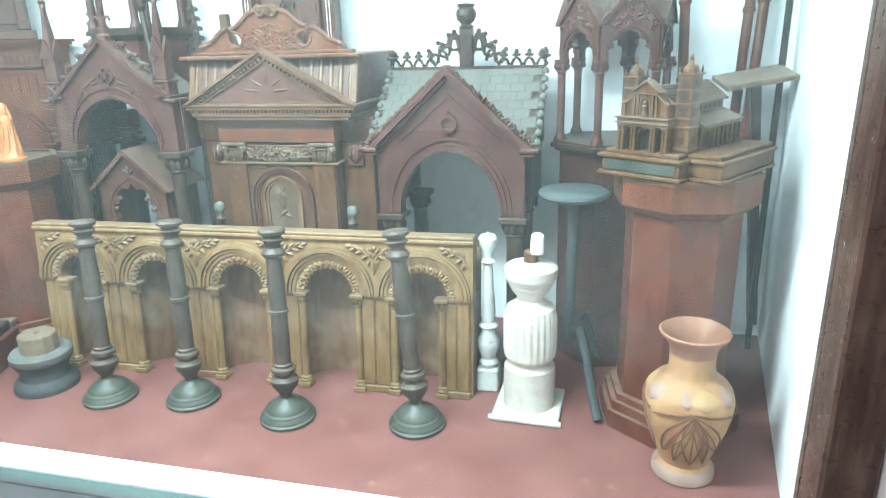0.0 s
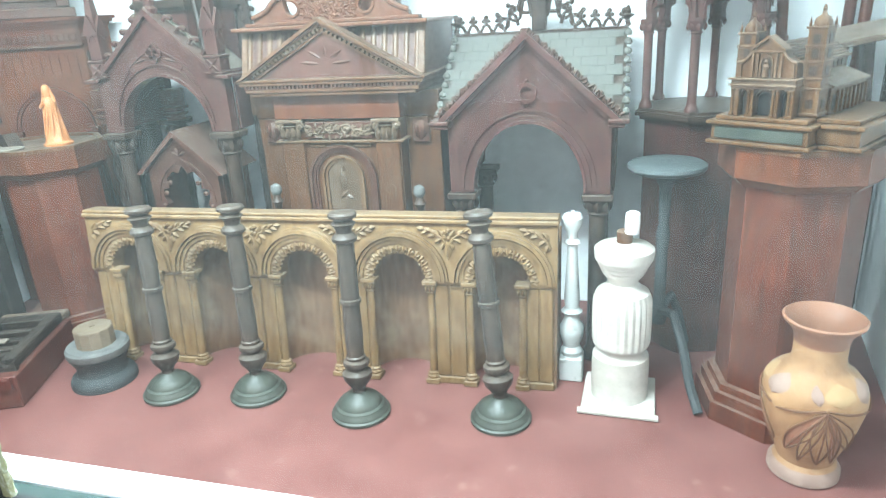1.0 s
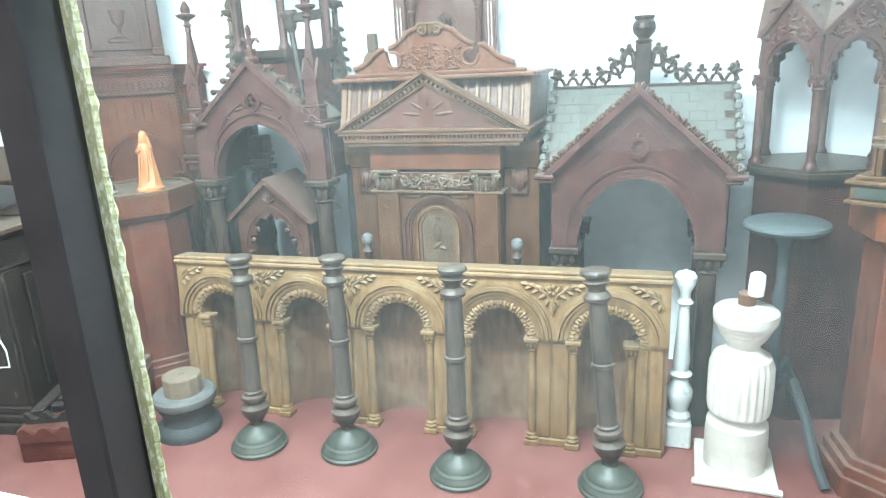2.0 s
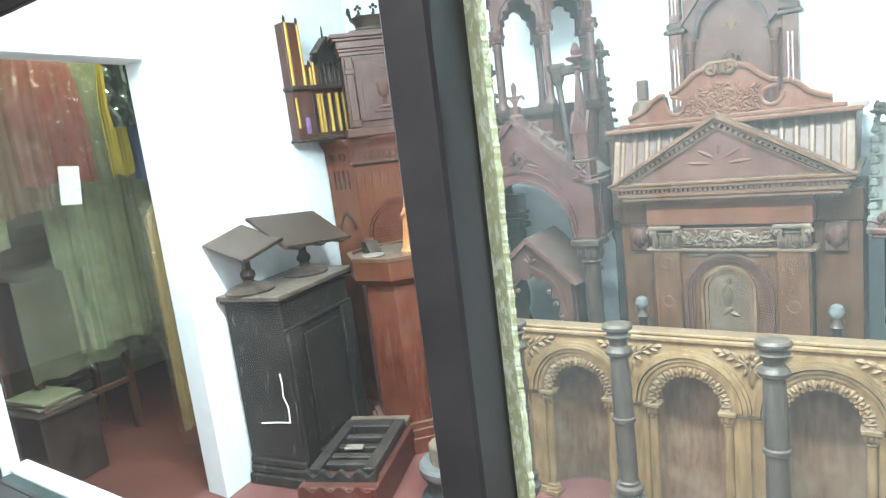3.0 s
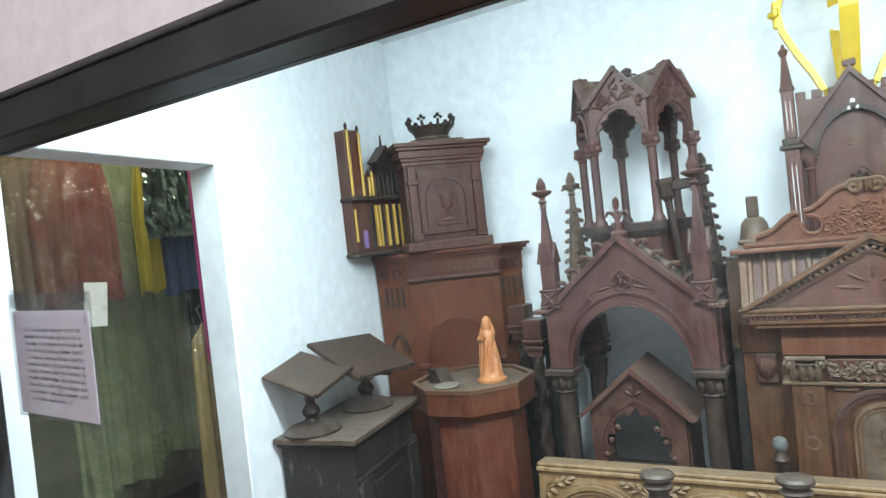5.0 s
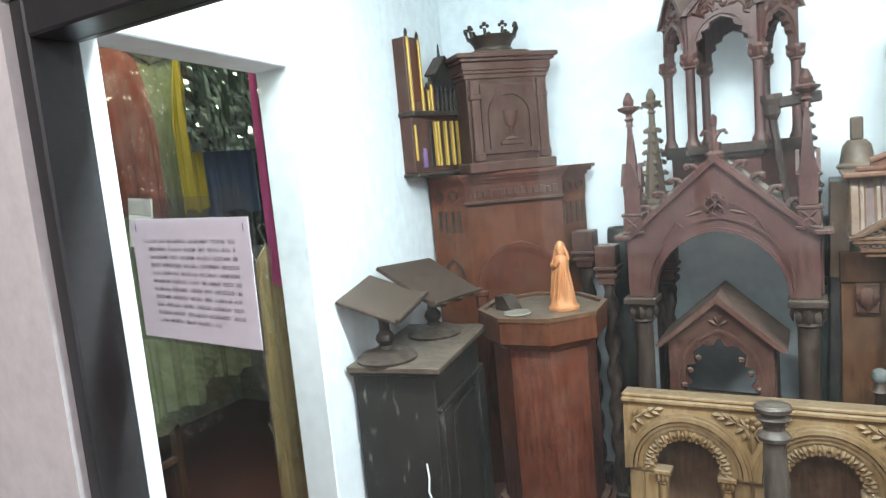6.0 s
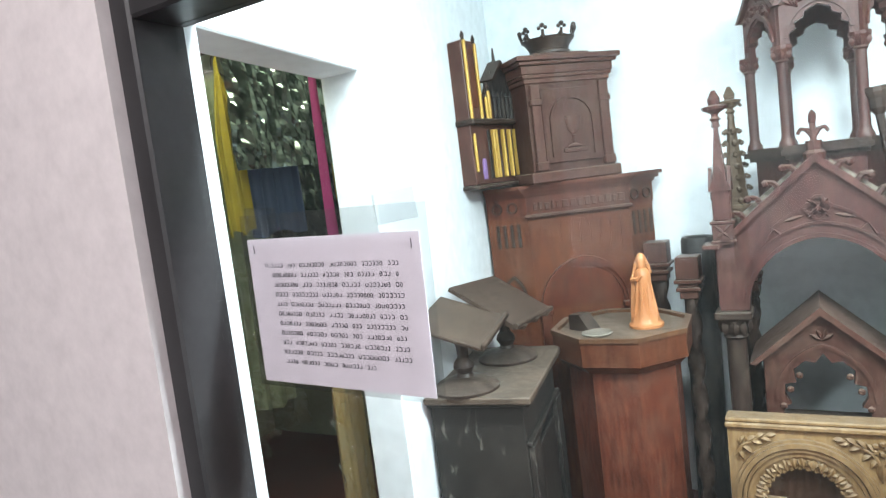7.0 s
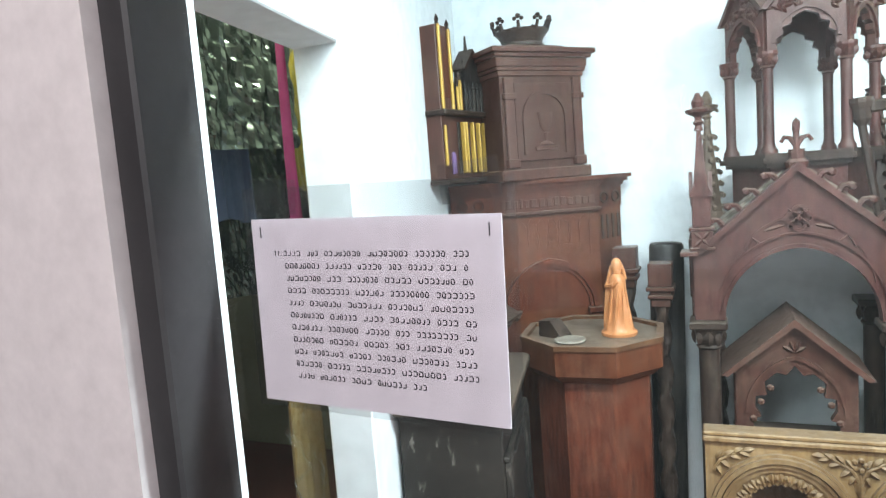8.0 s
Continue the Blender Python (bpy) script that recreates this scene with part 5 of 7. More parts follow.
def shrine_left():
    t = thing("gothic_shrine", pose(-2.21, 2.465, 0), "plum-brown wooden gothic shrine with pinnacles over a pointed arch", "shrine")
    # columns
    for s in (-1, 1):
        for y in (0.03, 0.42):
            a, b = bmesh.new(), bmesh.new()
            gothic_column(a, b, s * 0.275, y, 0.0, 0.95, 0.034)
            col = part("column", a, DARKWOOD, t, smooth=True)
            part("capital", b, DARKWOOD, col)
    # arched front
    half = 0.315
    front = [(-half, 0.952), (-0.222, 0.952)] + pointed(0, 0.955, 0.222, 0.235, 10) + [(0.222, 0.952), (half, 0.952), (half, 1.17), (0.0, 1.435), (-half, 1.17)]
    front_ob = part("arched_front", build(prism, front, 0.0, 0.055), PURPLEWOOD, t)
    bm = bmesh.new()
    band(bm, pointed(0, 0.955, 0.222, 0.236, 10), pointed(0, 0.955, 0.234, 0.25, 10), -0.008, -0.0005)
    band(bm, pointed(0, 0.985, 0.236, 0.250, 10), pointed(0, 0.985, 0.243, 0.258, 10), -0.010, -0.0005)
    band(bm, pointed(0, 1.05, 0.205, 0.245, 10), pointed(0, 1.05, 0.212, 0.254, 10), -0.007, -0.0005)
    part("arch_moulding", bm, PURPLEWOOD, front_ob)
    bm = bmesh.new()
    for s in (-1, 1):
        prism(bm, [(s * 0.325, 1.172), (s * 0.30, 1.172), (0, 1.432), (0, 1.462)], -0.022, 0.06)
        box(bm, min(s * 0.30, s * 0.355), max(s * 0.30, s * 0.355), -0.035, 0.07, 1.172, 1.188, 0.003)
    part("gable_moulding", bm, PURPLEWOOD, front_ob)
    bm = bmesh.new()
    for a in range(4):
        x, z = 0.022 * math.cos(math.pi / 2 * a), 0.022 * math.sin(math.pi / 2 * a)
        band(bm, arc(x, 1.285 + z, 0.012, 0, 360, 12), arc(x, 1.285 + z, 0.021, 0, 360, 12), -0.013, -0.0005)
        leaf(bm, 0, 1.285, -0.002, 45 + 90 * a, 0.042, 0.016, 0.012)
    knob(bm, 0, -0.006, 1.285, 0.012)
    for s in (-1, 1):
        leaf(bm, s * 0.045, 1.262, -0.001, 90 - s * 105, 0.06, 0.014, 0.008)
        tube(bm, [(s * 0.11, -0.004, 1.205), (s * 0.135, -0.004, 1.228), (s * 0.155, -0.004, 1.19)], 0.005, 5)
    part("quatrefoil_carving", bm, PURPLEWOOD, front_ob)
    # deck and roof behind the gable
    part("roof_deck", build(box, -0.32, 0.32, 0.056, 0.46, 1.185, 1.205, 0.003), PURPLEWOOD, t)
    for s in (-1, 1):
        bm = bmesh.new()
        prism(bm, [(s * 0.318, 1.206), (s * 0.285, 1.206), (s * 0.04, 1.41), (s * 0.04, 1.436)], 0.056, 0.20)
        part("roof_slope", bm, DUST, t, "dusty grey roof slope")
        bm = bmesh.new()
        for i in range(5):
            u = 0.15 + 0.17 * i
            crocket(bm, s * (0.32 - 0.32 * u), 0.02, 1.178 + 0.27 * u, 1.35, s)
        part("crocket_row", bm, PURPLEWOOD, t)
        bm = bmesh.new()
        box(bm, s * 0.316 - 0.03, s * 0.316 + 0.03, 0.40, 0.455, 0.953, 1.184, 0.003)
        part("rear_post", bm, PURPLEWOOD, t)
        bm = bmesh.new()
        box(bm, s * 0.32 - 0.006, s * 0.32 + 0.006, 0.06, 0.40, 0.953, 1.184, 0.002)
        part("side_board", bm, PURPLEWOOD, t)
    # corner pinnacles: gabled ones in front, crocketed spires behind
    for s in (-1, 1):
        x, y, z = s * 0.285, 0.018, 1.189
        bm = bmesh.new()
        box(bm, x - 0.040, x + 0.040, y - 0.040, y + 0.040, z, z + 0.012, 0.003)
        box(bm, x - 0.035, x + 0.035, y - 0.035, y + 0.035, z + 0.012, z + 0.066, 0.003)
        box(bm, x - 0.040, x + 0.040, y - 0.040, y + 0.040, z + 0.066, z + 0.078, 0.003)
        for ang in (45, 135, 225, 315):
            leaf(bm, x, z + 0.039, y - 0.036, ang, 0.034, 0.013, 0.007)
        box(bm, x - 0.029, x + 0.029, y - 0.029, y + 0.029, z + 0.078, z + 0.19, 0.003)
        for k in range(4):
            m = Matrix.Translation((x, y, 0)) @ pose(0, 0, 0, 0, 0, 90 * k)
            prism(bm, [(-0.038, z + 0.180), (0.038, z + 0.180), (0, z + 0.262)], -0.036, -0.024, m=m)
            band(bm, pointed(0, z + 0.15, 0.014, 0.026, 5), pointed(0, z + 0.15, 0.019, 0.033, 5), -0.033, -0.0285, m=m)
        slab(bm, ngon(0.034, 4, 45), z + 0.19, z + 0.40, m=pose(x, y, 0), top=0.25)
        finial(bm, x, y, z + 0.395, 1.5)
        part("pinnacle", bm, PURPLEWOOD, t)
        x, y, z = s * (0.272 if s > 0 else 0.262), 0.30, 1.206
        bm = bmesh.new()
        slab(bm, ngon(0.052, 8, 22.5), z, z + 0.075, m=pose(x, y, 0))
        slab(bm, ngon(0.058, 8, 22.5), z + 0.075, z + 0.090, m=pose(x, y, 0))
        slab(bm, ngon(0.046, 8, 22.5), z + 0.09, z + 0.42, m=pose(x, y, 0), top=0.22)
        for i in range(7):
            u = i / 7
            r, zz = 0.042 - 0.034 * u, z + 0.10 + 0.30 * u
            for k in range(4):
                m = Matrix.Translation((x, y, zz)) @ pose(0, 0, 0, 0, 0, 90 * k + 20)
                tube(bm, [(r * 0.8, 0, 0), (r + 0.010, 0, 0.012), (r + 0.015, 0, 0.004)], 0.0095, 6, m=m, r2=0.007)
                knob(bm, r + 0.014, 0, 0.004, 0.0105, m=m)
        finial(bm, x, y, z + 0.41, 1.45)
        for k in range(4):
            m = Matrix.Translation((x, y, z + 0.455)) @ pose(0, 0, 0, 0, 0, 90 * k + 20)
            tube(bm, [(0.008, 0, 0), (0.030, 0, 0.010), (0.040, 0, -0.002)], 0.008, 6, m=m, r2=0.006)
        part("crocketed_spire", bm, DARKWOOD if s > 0 else DULLWOOD, t, "dusty crocketed spire")
    bm = bmesh.new()
    lathe(bm, [(0.03, 0.0), (0.034, 0.02), (0.022, 0.03), (0.024, 0.06)], 0, 0.03, 8, m=pose(0, 0, 1.44))
    tube(bm, [(0, 0.03, 1.50), (0, 0.03, 1.555)], 0.010, 8, r2=0.009)
    knob(bm, 0, 0.03, 1.572, 0.014, sz=2.0)
    for s in (-1, 1):
        tube(bm, [(0, 0.03, 1.512), (s * 0.018, 0.03, 1.536), (s * 0.034, 0.03, 1.540), (s * 0.044, 0.03, 1.524)], 0.009, 6, r2=0.006)
    part("apex_cross", bm, PURPLEWOOD, t)
    # a loose bracket leaning in the roof
    r = thing("loose_bracket", pose(-1.985, 2.50, 1.258, 0, -4, 0), "loose dark turned bracket leaning on the shrine roof", "bracket")
    part("rod", build(tube, [(0, 0, 0.0), (-0.012, 0.02, 0.16), (-0.02, 0.03, 0.30)], 0.013, 8), DARKWOOD, r)
    bm = bmesh.new()
    lathe(bm, [(0.014, 0.30), (0.026, 0.32), (0.028, 0.35), (0.036, 0.37), (0.036, 0.385)], -0.02, 0.03, 10)
    box(bm, 0.0, 0.13, 0.015, 0.045, 0.335, 0.372, 0.006)
    part("head", bm, DARKWOOD, r)
    # small gabled shrine inside
    q = thing("small_gabled_shrine", pose(-2.225, 2.52, 0), "small red-brown gabled shrine with a cusped arch, inside the large one", "shrine")
    hole = [(-0.105, 0.50)] + [(-0.105, 0.60), (-0.085, 0.605), (-0.10, 0.63), (-0.098, 0.66), (-0.07, 0.665), (-0.075, 0.70), (-0.045, 0.725), (-0.02, 0.72), (0, 0.745), (0.02, 0.72), (0.045, 0.725), (0.075, 0.70), (0.07, 0.665), (0.098, 0.66), (0.10, 0.63), (0.085, 0.605), (0.105, 0.60)] + [(0.105, 0.50)]
    hole = [(1.22 * x, z if z < 0.6 else 0.6 + (z - 0.6) * 1.3) for x, z in hole]
    part("front", build(prism, [(-0.18, 0.50)] + hole + [(0.18, 0.50), (0.18, 0.78), (0, 0.93), (-0.18, 0.78)], 0.0, 0.03), MAROON, q)
    bm = bmesh.new()
    band(bm, pointed(0, 0.62, 0.142, 0.19, 8), pointed(0, 0.62, 0.153, 0.203, 8), -0.006, -0.0005)
    part("arch_moulding", bm, MAROON, q)
    for s in (-1, 1):
        bm = bmesh.new()
        prism(bm, [(s * 0.225, 0.755), (s * 0.205, 0.75), (0, 0.925), (0, 0.952)], -0.03, 0.27)
        part("roof_board", bm, MAROON, q)
        bm = bmesh.new()
        box(bm, s * 0.178 - 0.008, s * 0.178 + 0.008, 0.031, 0.25, 0.50, 0.765, 0.002)
        part("side_board", bm, MAROON, q)
        bm = bmesh.new()
        for z in (0.53, 0.60, 0.66, 0.71):
            knob(bm, s * (0.128 - 0.6 * max(0, z - 0.62)), 0.0, z, 0.013)
        part("cusp_row", bm, MAROON, q)
    bm = bmesh.new()
    box(bm, -0.19, 0.19, -0.01, 0.25, 0.0, 0.499, 0.004)
    part("base_block", bm, DARKWOOD, q)
    bm = bmesh.new()
    for a in (30, 70, 110, 150):
        leaf(bm, 0, 0.835, -0.001, a, 0.04, 0.016, 0.01)
    part("gable_carving", bm, MAROON, q)


shrine_left()


# ---- six-sided open canopies ----
def canopy(m, body_h, label, material):
    t = thing("hexagonal_canopy", m, label, "canopy", "open hexagonal canopies")
    R = 0.235
    h = body_h
    bm = bmesh.new()
    slab(bm, ngon(R * 0.93, 6, 0), 0.0, h - 0.045)
    part("base_body", bm, material, t)
    bm = bmesh.new()
    slab(bm, ngon(R * 1.02, 6, 0), h - 0.045, h - 0.03)
    slab(bm, ngon(R * 1.10, 6, 0), h - 0.03, h - 0.012)
    slab(bm, ngon(R * 1.05, 6, 0), h - 0.012, h)
    part("base_cornice", bm, DARKWOOD, t)
    bm = bmesh.new()
    o, i = ngon(R * 0.98, 6, 0), ngon(R * 0.80, 6, 0)
    for k in range(6):
        a, c = bmesh.new(), bmesh.new()
        x, y = R * 0.93 * math.cos(math.pi / 3 * k), R * 0.93 * math.sin(math.pi / 3 * k)
        lathe(a, [(0.026, h), (0.026, h + 0.012), (0.019, h + 0.022), (0.0165, h + 0.035), (0.0165, h + 0.27)], x, y, 12)
        col = part("column", a, material, t, smooth=True)
        lathe(c, [(0.017, h + 0.27), (0.023, h + 0.275), (0.018, h + 0.282), (0.03, h + 0.31), (0.032, h + 0.315), (0.032, h + 0.325)], x, y, 12)
        for q in range(6):
            leaf(c, 0, h + 0.282, -0.024, 90, 0.03, 0.02, 0.012, m=Matrix.Translation((x, y, 0)) @ pose(0, 0, 0, 0, 0, 60 * q))
        part("capital", c, material, col)
        # one arched and gabled face
        mm = pose(0, 0, 0, 0, 0, 60 * k + 30 + 90) @ pose(0, -R * 0.93 * math.cos(math.pi / 6), 0)
        w = R * 0.93 / 2
        cusp = [(-0.082, h + 0.325), (-0.082, h + 0.36), (-0.062, h + 0.372), (-0.066, h + 0.392), (-0.04, h + 0.402), (-0.036, h + 0.42), (0, h + 0.435), (0.036, h + 0.42), (0.04, h + 0.402), (0.066, h + 0.392), (0.062, h + 0.372), (0.082, h + 0.36), (0.082, h + 0.325)]
        f = bmesh.new()
        prism(f, [(-w, h + 0.325)] + cusp + [(w, h + 0.325), (w, h + 0.46), (0, h + 0.575), (-w, h + 0.46)], -0.012, 0.012, m=mm)
        face = part("gable_face", f, material, t)
        g = bmesh.new()
        band(g, pointed(0, h + 0.345, 0.086, 0.098, 8), pointed(0, h + 0.345, 0.096, 0.11, 8), -0.020, -0.0125, m=mm)
        carve = random.Random(40 + k)
        for a2 in range(46):
            lx = carve.uniform(-0.085, 0.085)
            top = h + 0.455 + 0.10 * (1 - abs(lx) / 0.10)
            base = h + 0.345 + math.sqrt(max(0.0, 0.115 ** 2 - lx * lx))
            if base < top:
                leaf(g, lx, carve.uniform(base, top), -0.0125, carve.uniform(0, 360), 0.026, 0.013, 0.008, m=mm)
        for s in (-1, 1):
            tube(g, [mm @ Vector(p) for p in ((s * 0.02, -0.013, h + 0.465), (s * 0.05, -0.015, h + 0.482), (s * 0.075, -0.013, h + 0.458))], 0.005, 5)
            crocket(g, *(mm @ Vector((s * 0.06, 0, h + 0.540))), 0.55, s)
        knob(g, *(mm @ Vector((0, 0, h + 0.592))), 0.009)
        part("gable_carving", g, material, face)
        e = bmesh.new()
        for s in (-1, 1):
            prism(e, [(s * (w + 0.022), h + 0.452), (s * w, h + 0.452), (0, h + 0.572), (0, h + 0.595)], -0.028, 0.03, m=mm)
        part("gable_edge", e, material, face)
        rf = bmesh.new()
        va = [rf.verts.new(mm @ Vector(p)) for p in ((-w, 0.0, h + 0.462), (0, 0.0, h + 0.585), (w, 0.0, h + 0.462), (0, R * 0.8, h + 0.575))]
        vb = [rf.verts.new(v.co - Vector((0, 0, 0.012))) for v in va]
        rf.faces.new((va[0], va[1], va[3])), rf.faces.new((va[1], va[2], va[3]))
        rf.faces.new((vb[0], vb[3], vb[1])), rf.faces.new((vb[1], vb[3], vb[2]))
        for p, q in ((0, 1), (1, 2), (2, 3), (3, 0)):
            rf.faces.new((va[p], va[q], vb[q], vb[p]))
        part("roof_plate", rf, DULLWOOD, t, "dusty roof plate")
    k = bmesh.new()
    knob(k, 0, 0, h + 0.60, 0.024)
    part("roof_knob", k, DARKWOOD, t)
    return t


canopy(pose(-2.175, 2.72, 1.206, 0, 0, 0), 0.285, "dark plum-brown open hexagonal canopy standing on the shrine", PURPLEWOOD)
canopy(pose(0.0, 2.76, 0, 0, 0, 15), 0.985, "plum-brown open hexagonal canopy on a tall plain base", PURPLEWOOD)


# ---- shingled shrine ----
def shrine_right():
    t = thing("shingled_shrine", pose(-0.634, 2.43, 0), "brown wooden shrine with a round arch and a shingled roof", "shrine")
    for s in (-1, 1):
        for y in (0.045, 0.46):
            a, b = bmesh.new(), bmesh.new()
            gothic_column(a, b, s * 0.26, y, 0.0, 0.705, 0.033, 0.09)
            col = part("column", a, DARKWOOD, t, smooth=True)
            part("capital", b, DARKWOOD, col)
    half = 0.305
    front = [(-half, 0.707)] + [(-0.208, 0.707)] + arc(0, 0.72, 0.208, 180, 0, 20, 0.255) + [(0.208, 0.707), (half, 0.707), (half, 0.995), (0, 1.285), (-half, 0.995)]
    front_ob = part("arched_front", build(prism, front, 0.0, 0.06), PURPLEWOOD, t)
    bm = bmesh.new()
    for a, b, y in ((0.209, 0.220, -0.020), (0.220, 0.238, -0.010), (0.250, 0.258, -0.008)):
        band(bm, arc(0, 0.72, a, 180, 0, 20, a + 0.047), arc(0, 0.72, b, 180, 0, 20, b + 0.047), y, -0.0005)
    part("arch_moulding", bm, PURPLEWOOD, front_ob)
    bm = bmesh.new()
    for s in (-1, 1):
        prism(bm, [(s * 0.335, 0.990), (s * 0.305, 0.990), (0, 1.272), (0, 1.302)], -0.045, 0.065)
        prism(bm, [(s * 0.300, 0.990), (s * 0.282, 0.990), (0, 1.250), (0, 1.268)], -0.022, 0.0)
        box(bm, min(s * 0.29, s * 0.365), max(s * 0.29, s * 0.365), -0.055, 0.09, 0.975, 0.992, 0.004)
        box(bm, min(s * 0.29, s * 0.35), max(s * 0.29, s * 0.35), -0.045, 0.08, 0.960, 0.9745, 0.004)
    part("gable_moulding", bm, PURPLEWOOD, front_ob)
    bm = bmesh.new()
    for s in (-1, 1):
        prism(bm, [(s * 0.215, 1.015), (s * 0.20, 1.015), (0, 1.185), (0, 1.20)], -0.008, -0.0005)
    part("gable_step", bm, PURPLEWOOD, front_ob)
    bm = bmesh.new()
    band(bm, arc(0.0, 1.085, 0.024, 0, 360, 22), arc(0.0, 1.085, 0.038, 0, 360, 22), -0.018, -0.0005)
    knob(bm, 0, -0.006, 1.128, 0.009)
    knob(bm, 0, -0.006, 1.042, 0.009)
    part("ring_boss", bm, PURPLEWOOD, front_ob)
    for s in (-1, 1):
        bm = bmesh.new()
        edge = random.Random(31 + s)
        for i in range(24):
            u = (i + 0.5) / 24
            x, z = s * 0.338 * (1 - u), 1.000 + 0.298 * u
            for turn in (5, 35, 62):
                leaf(bm, x - s * 0.006, z - 0.006, -0.026 + 0.012 * edge.random(), 90 - s * (turn + edge.uniform(-9, 9)), 0.022 + 0.008 * edge.random(), 0.013, 0.010)
            if i % 2:
                knob(bm, x + s * 0.004, -0.014, z + 0.010, 0.009 + 0.003 * edge.random())
        part("leaf_edging", bm, MAROON, t, "dusty carved leaf edging along the gable")
    # roof with its shingles
    y0, z0, y1, z1 = 0.03, 0.985, 0.39, 1.275
    pitch = math.atan2(z1 - z0, y1 - y0)
    bm = bmesh.new()
    for a, b, c, d in ((y0, z0, y1, z1),):
        vs = [bm.verts.new(p) for p in ((-0.345, a, b), (0.345, a, b), (0.345, c, d), (-0.345, c, d), (-0.345, a, b - 0.02), (0.345, a, b - 0.02), (0.345, c, d - 0.02), (-0.345, c, d - 0.02))]
        for f in ((0, 1, 2, 3), (4, 5, 6, 7), (0, 1, 5, 4), (2, 3, 7, 6), (0, 3, 7, 4), (1, 2, 6, 5)):
            bm.faces.new([vs[i] for i in f])
    part("roof_board", bm, DARKWOOD, t)
    rng = random.Random(12)
    rows, cols = 9, 11
    ln = math.hypot(y1 - y0, z1 - z0) / rows
    bm = bmesh.new()
    box(bm, -0.0308, 0.0308, 0.0, ln * 1.15, 0.0, 0.004, 0.001)
    first = part("shingle", bm, SLATE, t, "dusty grey wooden shingle")
    data = first.data
    n = 0
    for r in range(rows):
        for c in range(cols):
            x = -0.315 + 0.063 * c + (0.0315 if r % 2 else 0) - 0.012
            if x > 0.33:
                continue
            yy, zz = y0 + (y1 - y0) * r / rows, z0 + (z1 - z0) * r / rows
            if abs(x) < 0.32 * (1 - (zz - 0.985) / 0.285) - 0.06 and yy < 0.03:
                continue
            ob = first if n == 0 else new("shingle", data)
            ob.parent = t
            ob.matrix_basis = pose(x, yy, zz + 0.003) @ pose(0, 0, 0, math.degrees(pitch) - 1.3, 0, 0) @ pose(0, 0, 0.0005 + 0.0015 * rng.random(), 0, 0, rng.uniform(-1.5, 1.5))
            if n:
                tagged(ob, "dusty grey wooden shingle")
            n += 1
    for s in (-1, 1):
        bm = bmesh.new()
        for i in range(9):
            u = (i + 0.3) / 9
            lathe(bm, [(0.011, 0.0), (0.016, 0.008), (0.012, 0.02), (0.005, 0.026)], s * 0.35, y0 + (y1 - y0) * u, 8, m=pose(0, 0, z0 + (z1 - z0) * u))
        part("verge_beads", bm, SLATE, t, "row of dusty beads along the roof edge")
        bm = bmesh.new()
        prism(bm, [(y0, z0 - 0.02), (y1 + 0.02, z0 - 0.02), (y1 + 0.02, z1 - 0.02), (y1, z1 - 0.02)], s * 0.335 - 0.008, s * 0.335 + 0.008, m=Matrix(((0, 1, 0, 0), (1, 0, 0, 0), (0, 0, 1, 0), (0, 0, 0, 1))))
        part("roof_end", bm, DARKWOOD, t)
        bm = bmesh.new()
        box(bm, s * 0.30 - 0.02, s * 0.30 + 0.02, 0.062, 0.56, 0.707, 0.965, 0.004)
        part("side_beam", bm, DARKWOOD, t)
    # pierced cresting on the ridge
    bm = bmesh.new()
    box(bm, -0.35, 0.35, y1 - 0.012, y1 + 0.012, z1 - 0.005, z1 + 0.012, 0.003)
    for i in range(13):
        x = -0.33 + 0.055 * i
        d = abs(x)
        lift = max(0.0, 0.14 - d * 0.95) if d < 0.15 else 0.0
        pts = [(x - 0.024, y1, z1 + 0.012 + lift * 0.6), (x - 0.012, y1, z1 + 0.036 + lift), (x, y1, z1 + 0.044 + lift), (x + 0.012, y1, z1 + 0.036 + lift), (x + 0.024, y1, z1 + 0.012 + lift * 0.6)]
        tube(bm, pts, 0.0075, 6)
        tube(bm, [(x, y1, z1 + 0.04 + lift), (x, y1, z1 + 0.066 + lift)], 0.007, 6)
        knob(bm, x, y1, z1 + 0.07 + lift, 0.012)
        knob(bm, x - 0.012, y1, z1 + 0.056 + lift, 0.009)
        knob(bm, x + 0.012, y1, z1 + 0.056 + lift, 0.009)
    for s in (-1, 1):
        for k in range(3):
            cx, cz, r = s * (0.055 + 0.045 * k), z1 + 0.11 - 0.033 * k, 0.03 - 0.005 * k
            tube(bm, [(cx + r * math.cos(a * 0.6283), y1, cz + r * math.sin(a * 0.6283)) for a in range(11)], 0.008, 6)
            knob(bm, cx + s * 0.028, y1, cz + 0.035, 0.012)
    part("cresting", bm, DARKWOOD, t, "pierced dark cresting along the ridge")
    bm = bmesh.new()
    box(bm, -0.03, 0.03, y1 - 0.02, y1 + 0.02, z1 + 0.01, z1 + 0.17, 0.005)
    lathe(bm, [(0.03, 0.17), (0.036, 0.178), (0.022, 0.186), (0.04, 0.205), (0.046, 0.225), (0.042, 0.245), (0.032, 0.255), (0.04, 0.262), (0.04, 0.27), (0.03, 0.272)], 0, y1, 16, m=pose(0, 0, z1))
    part("ridge_urn", bm, DARKWOOD, t)
    for s in (-1, 1):
        bm = bmesh.new()
        finial(bm, s * 0.345, y1, z1 + 0.01, 0.95)
        part("end_finial", bm, DARKWOOD, t)


shrine_right()


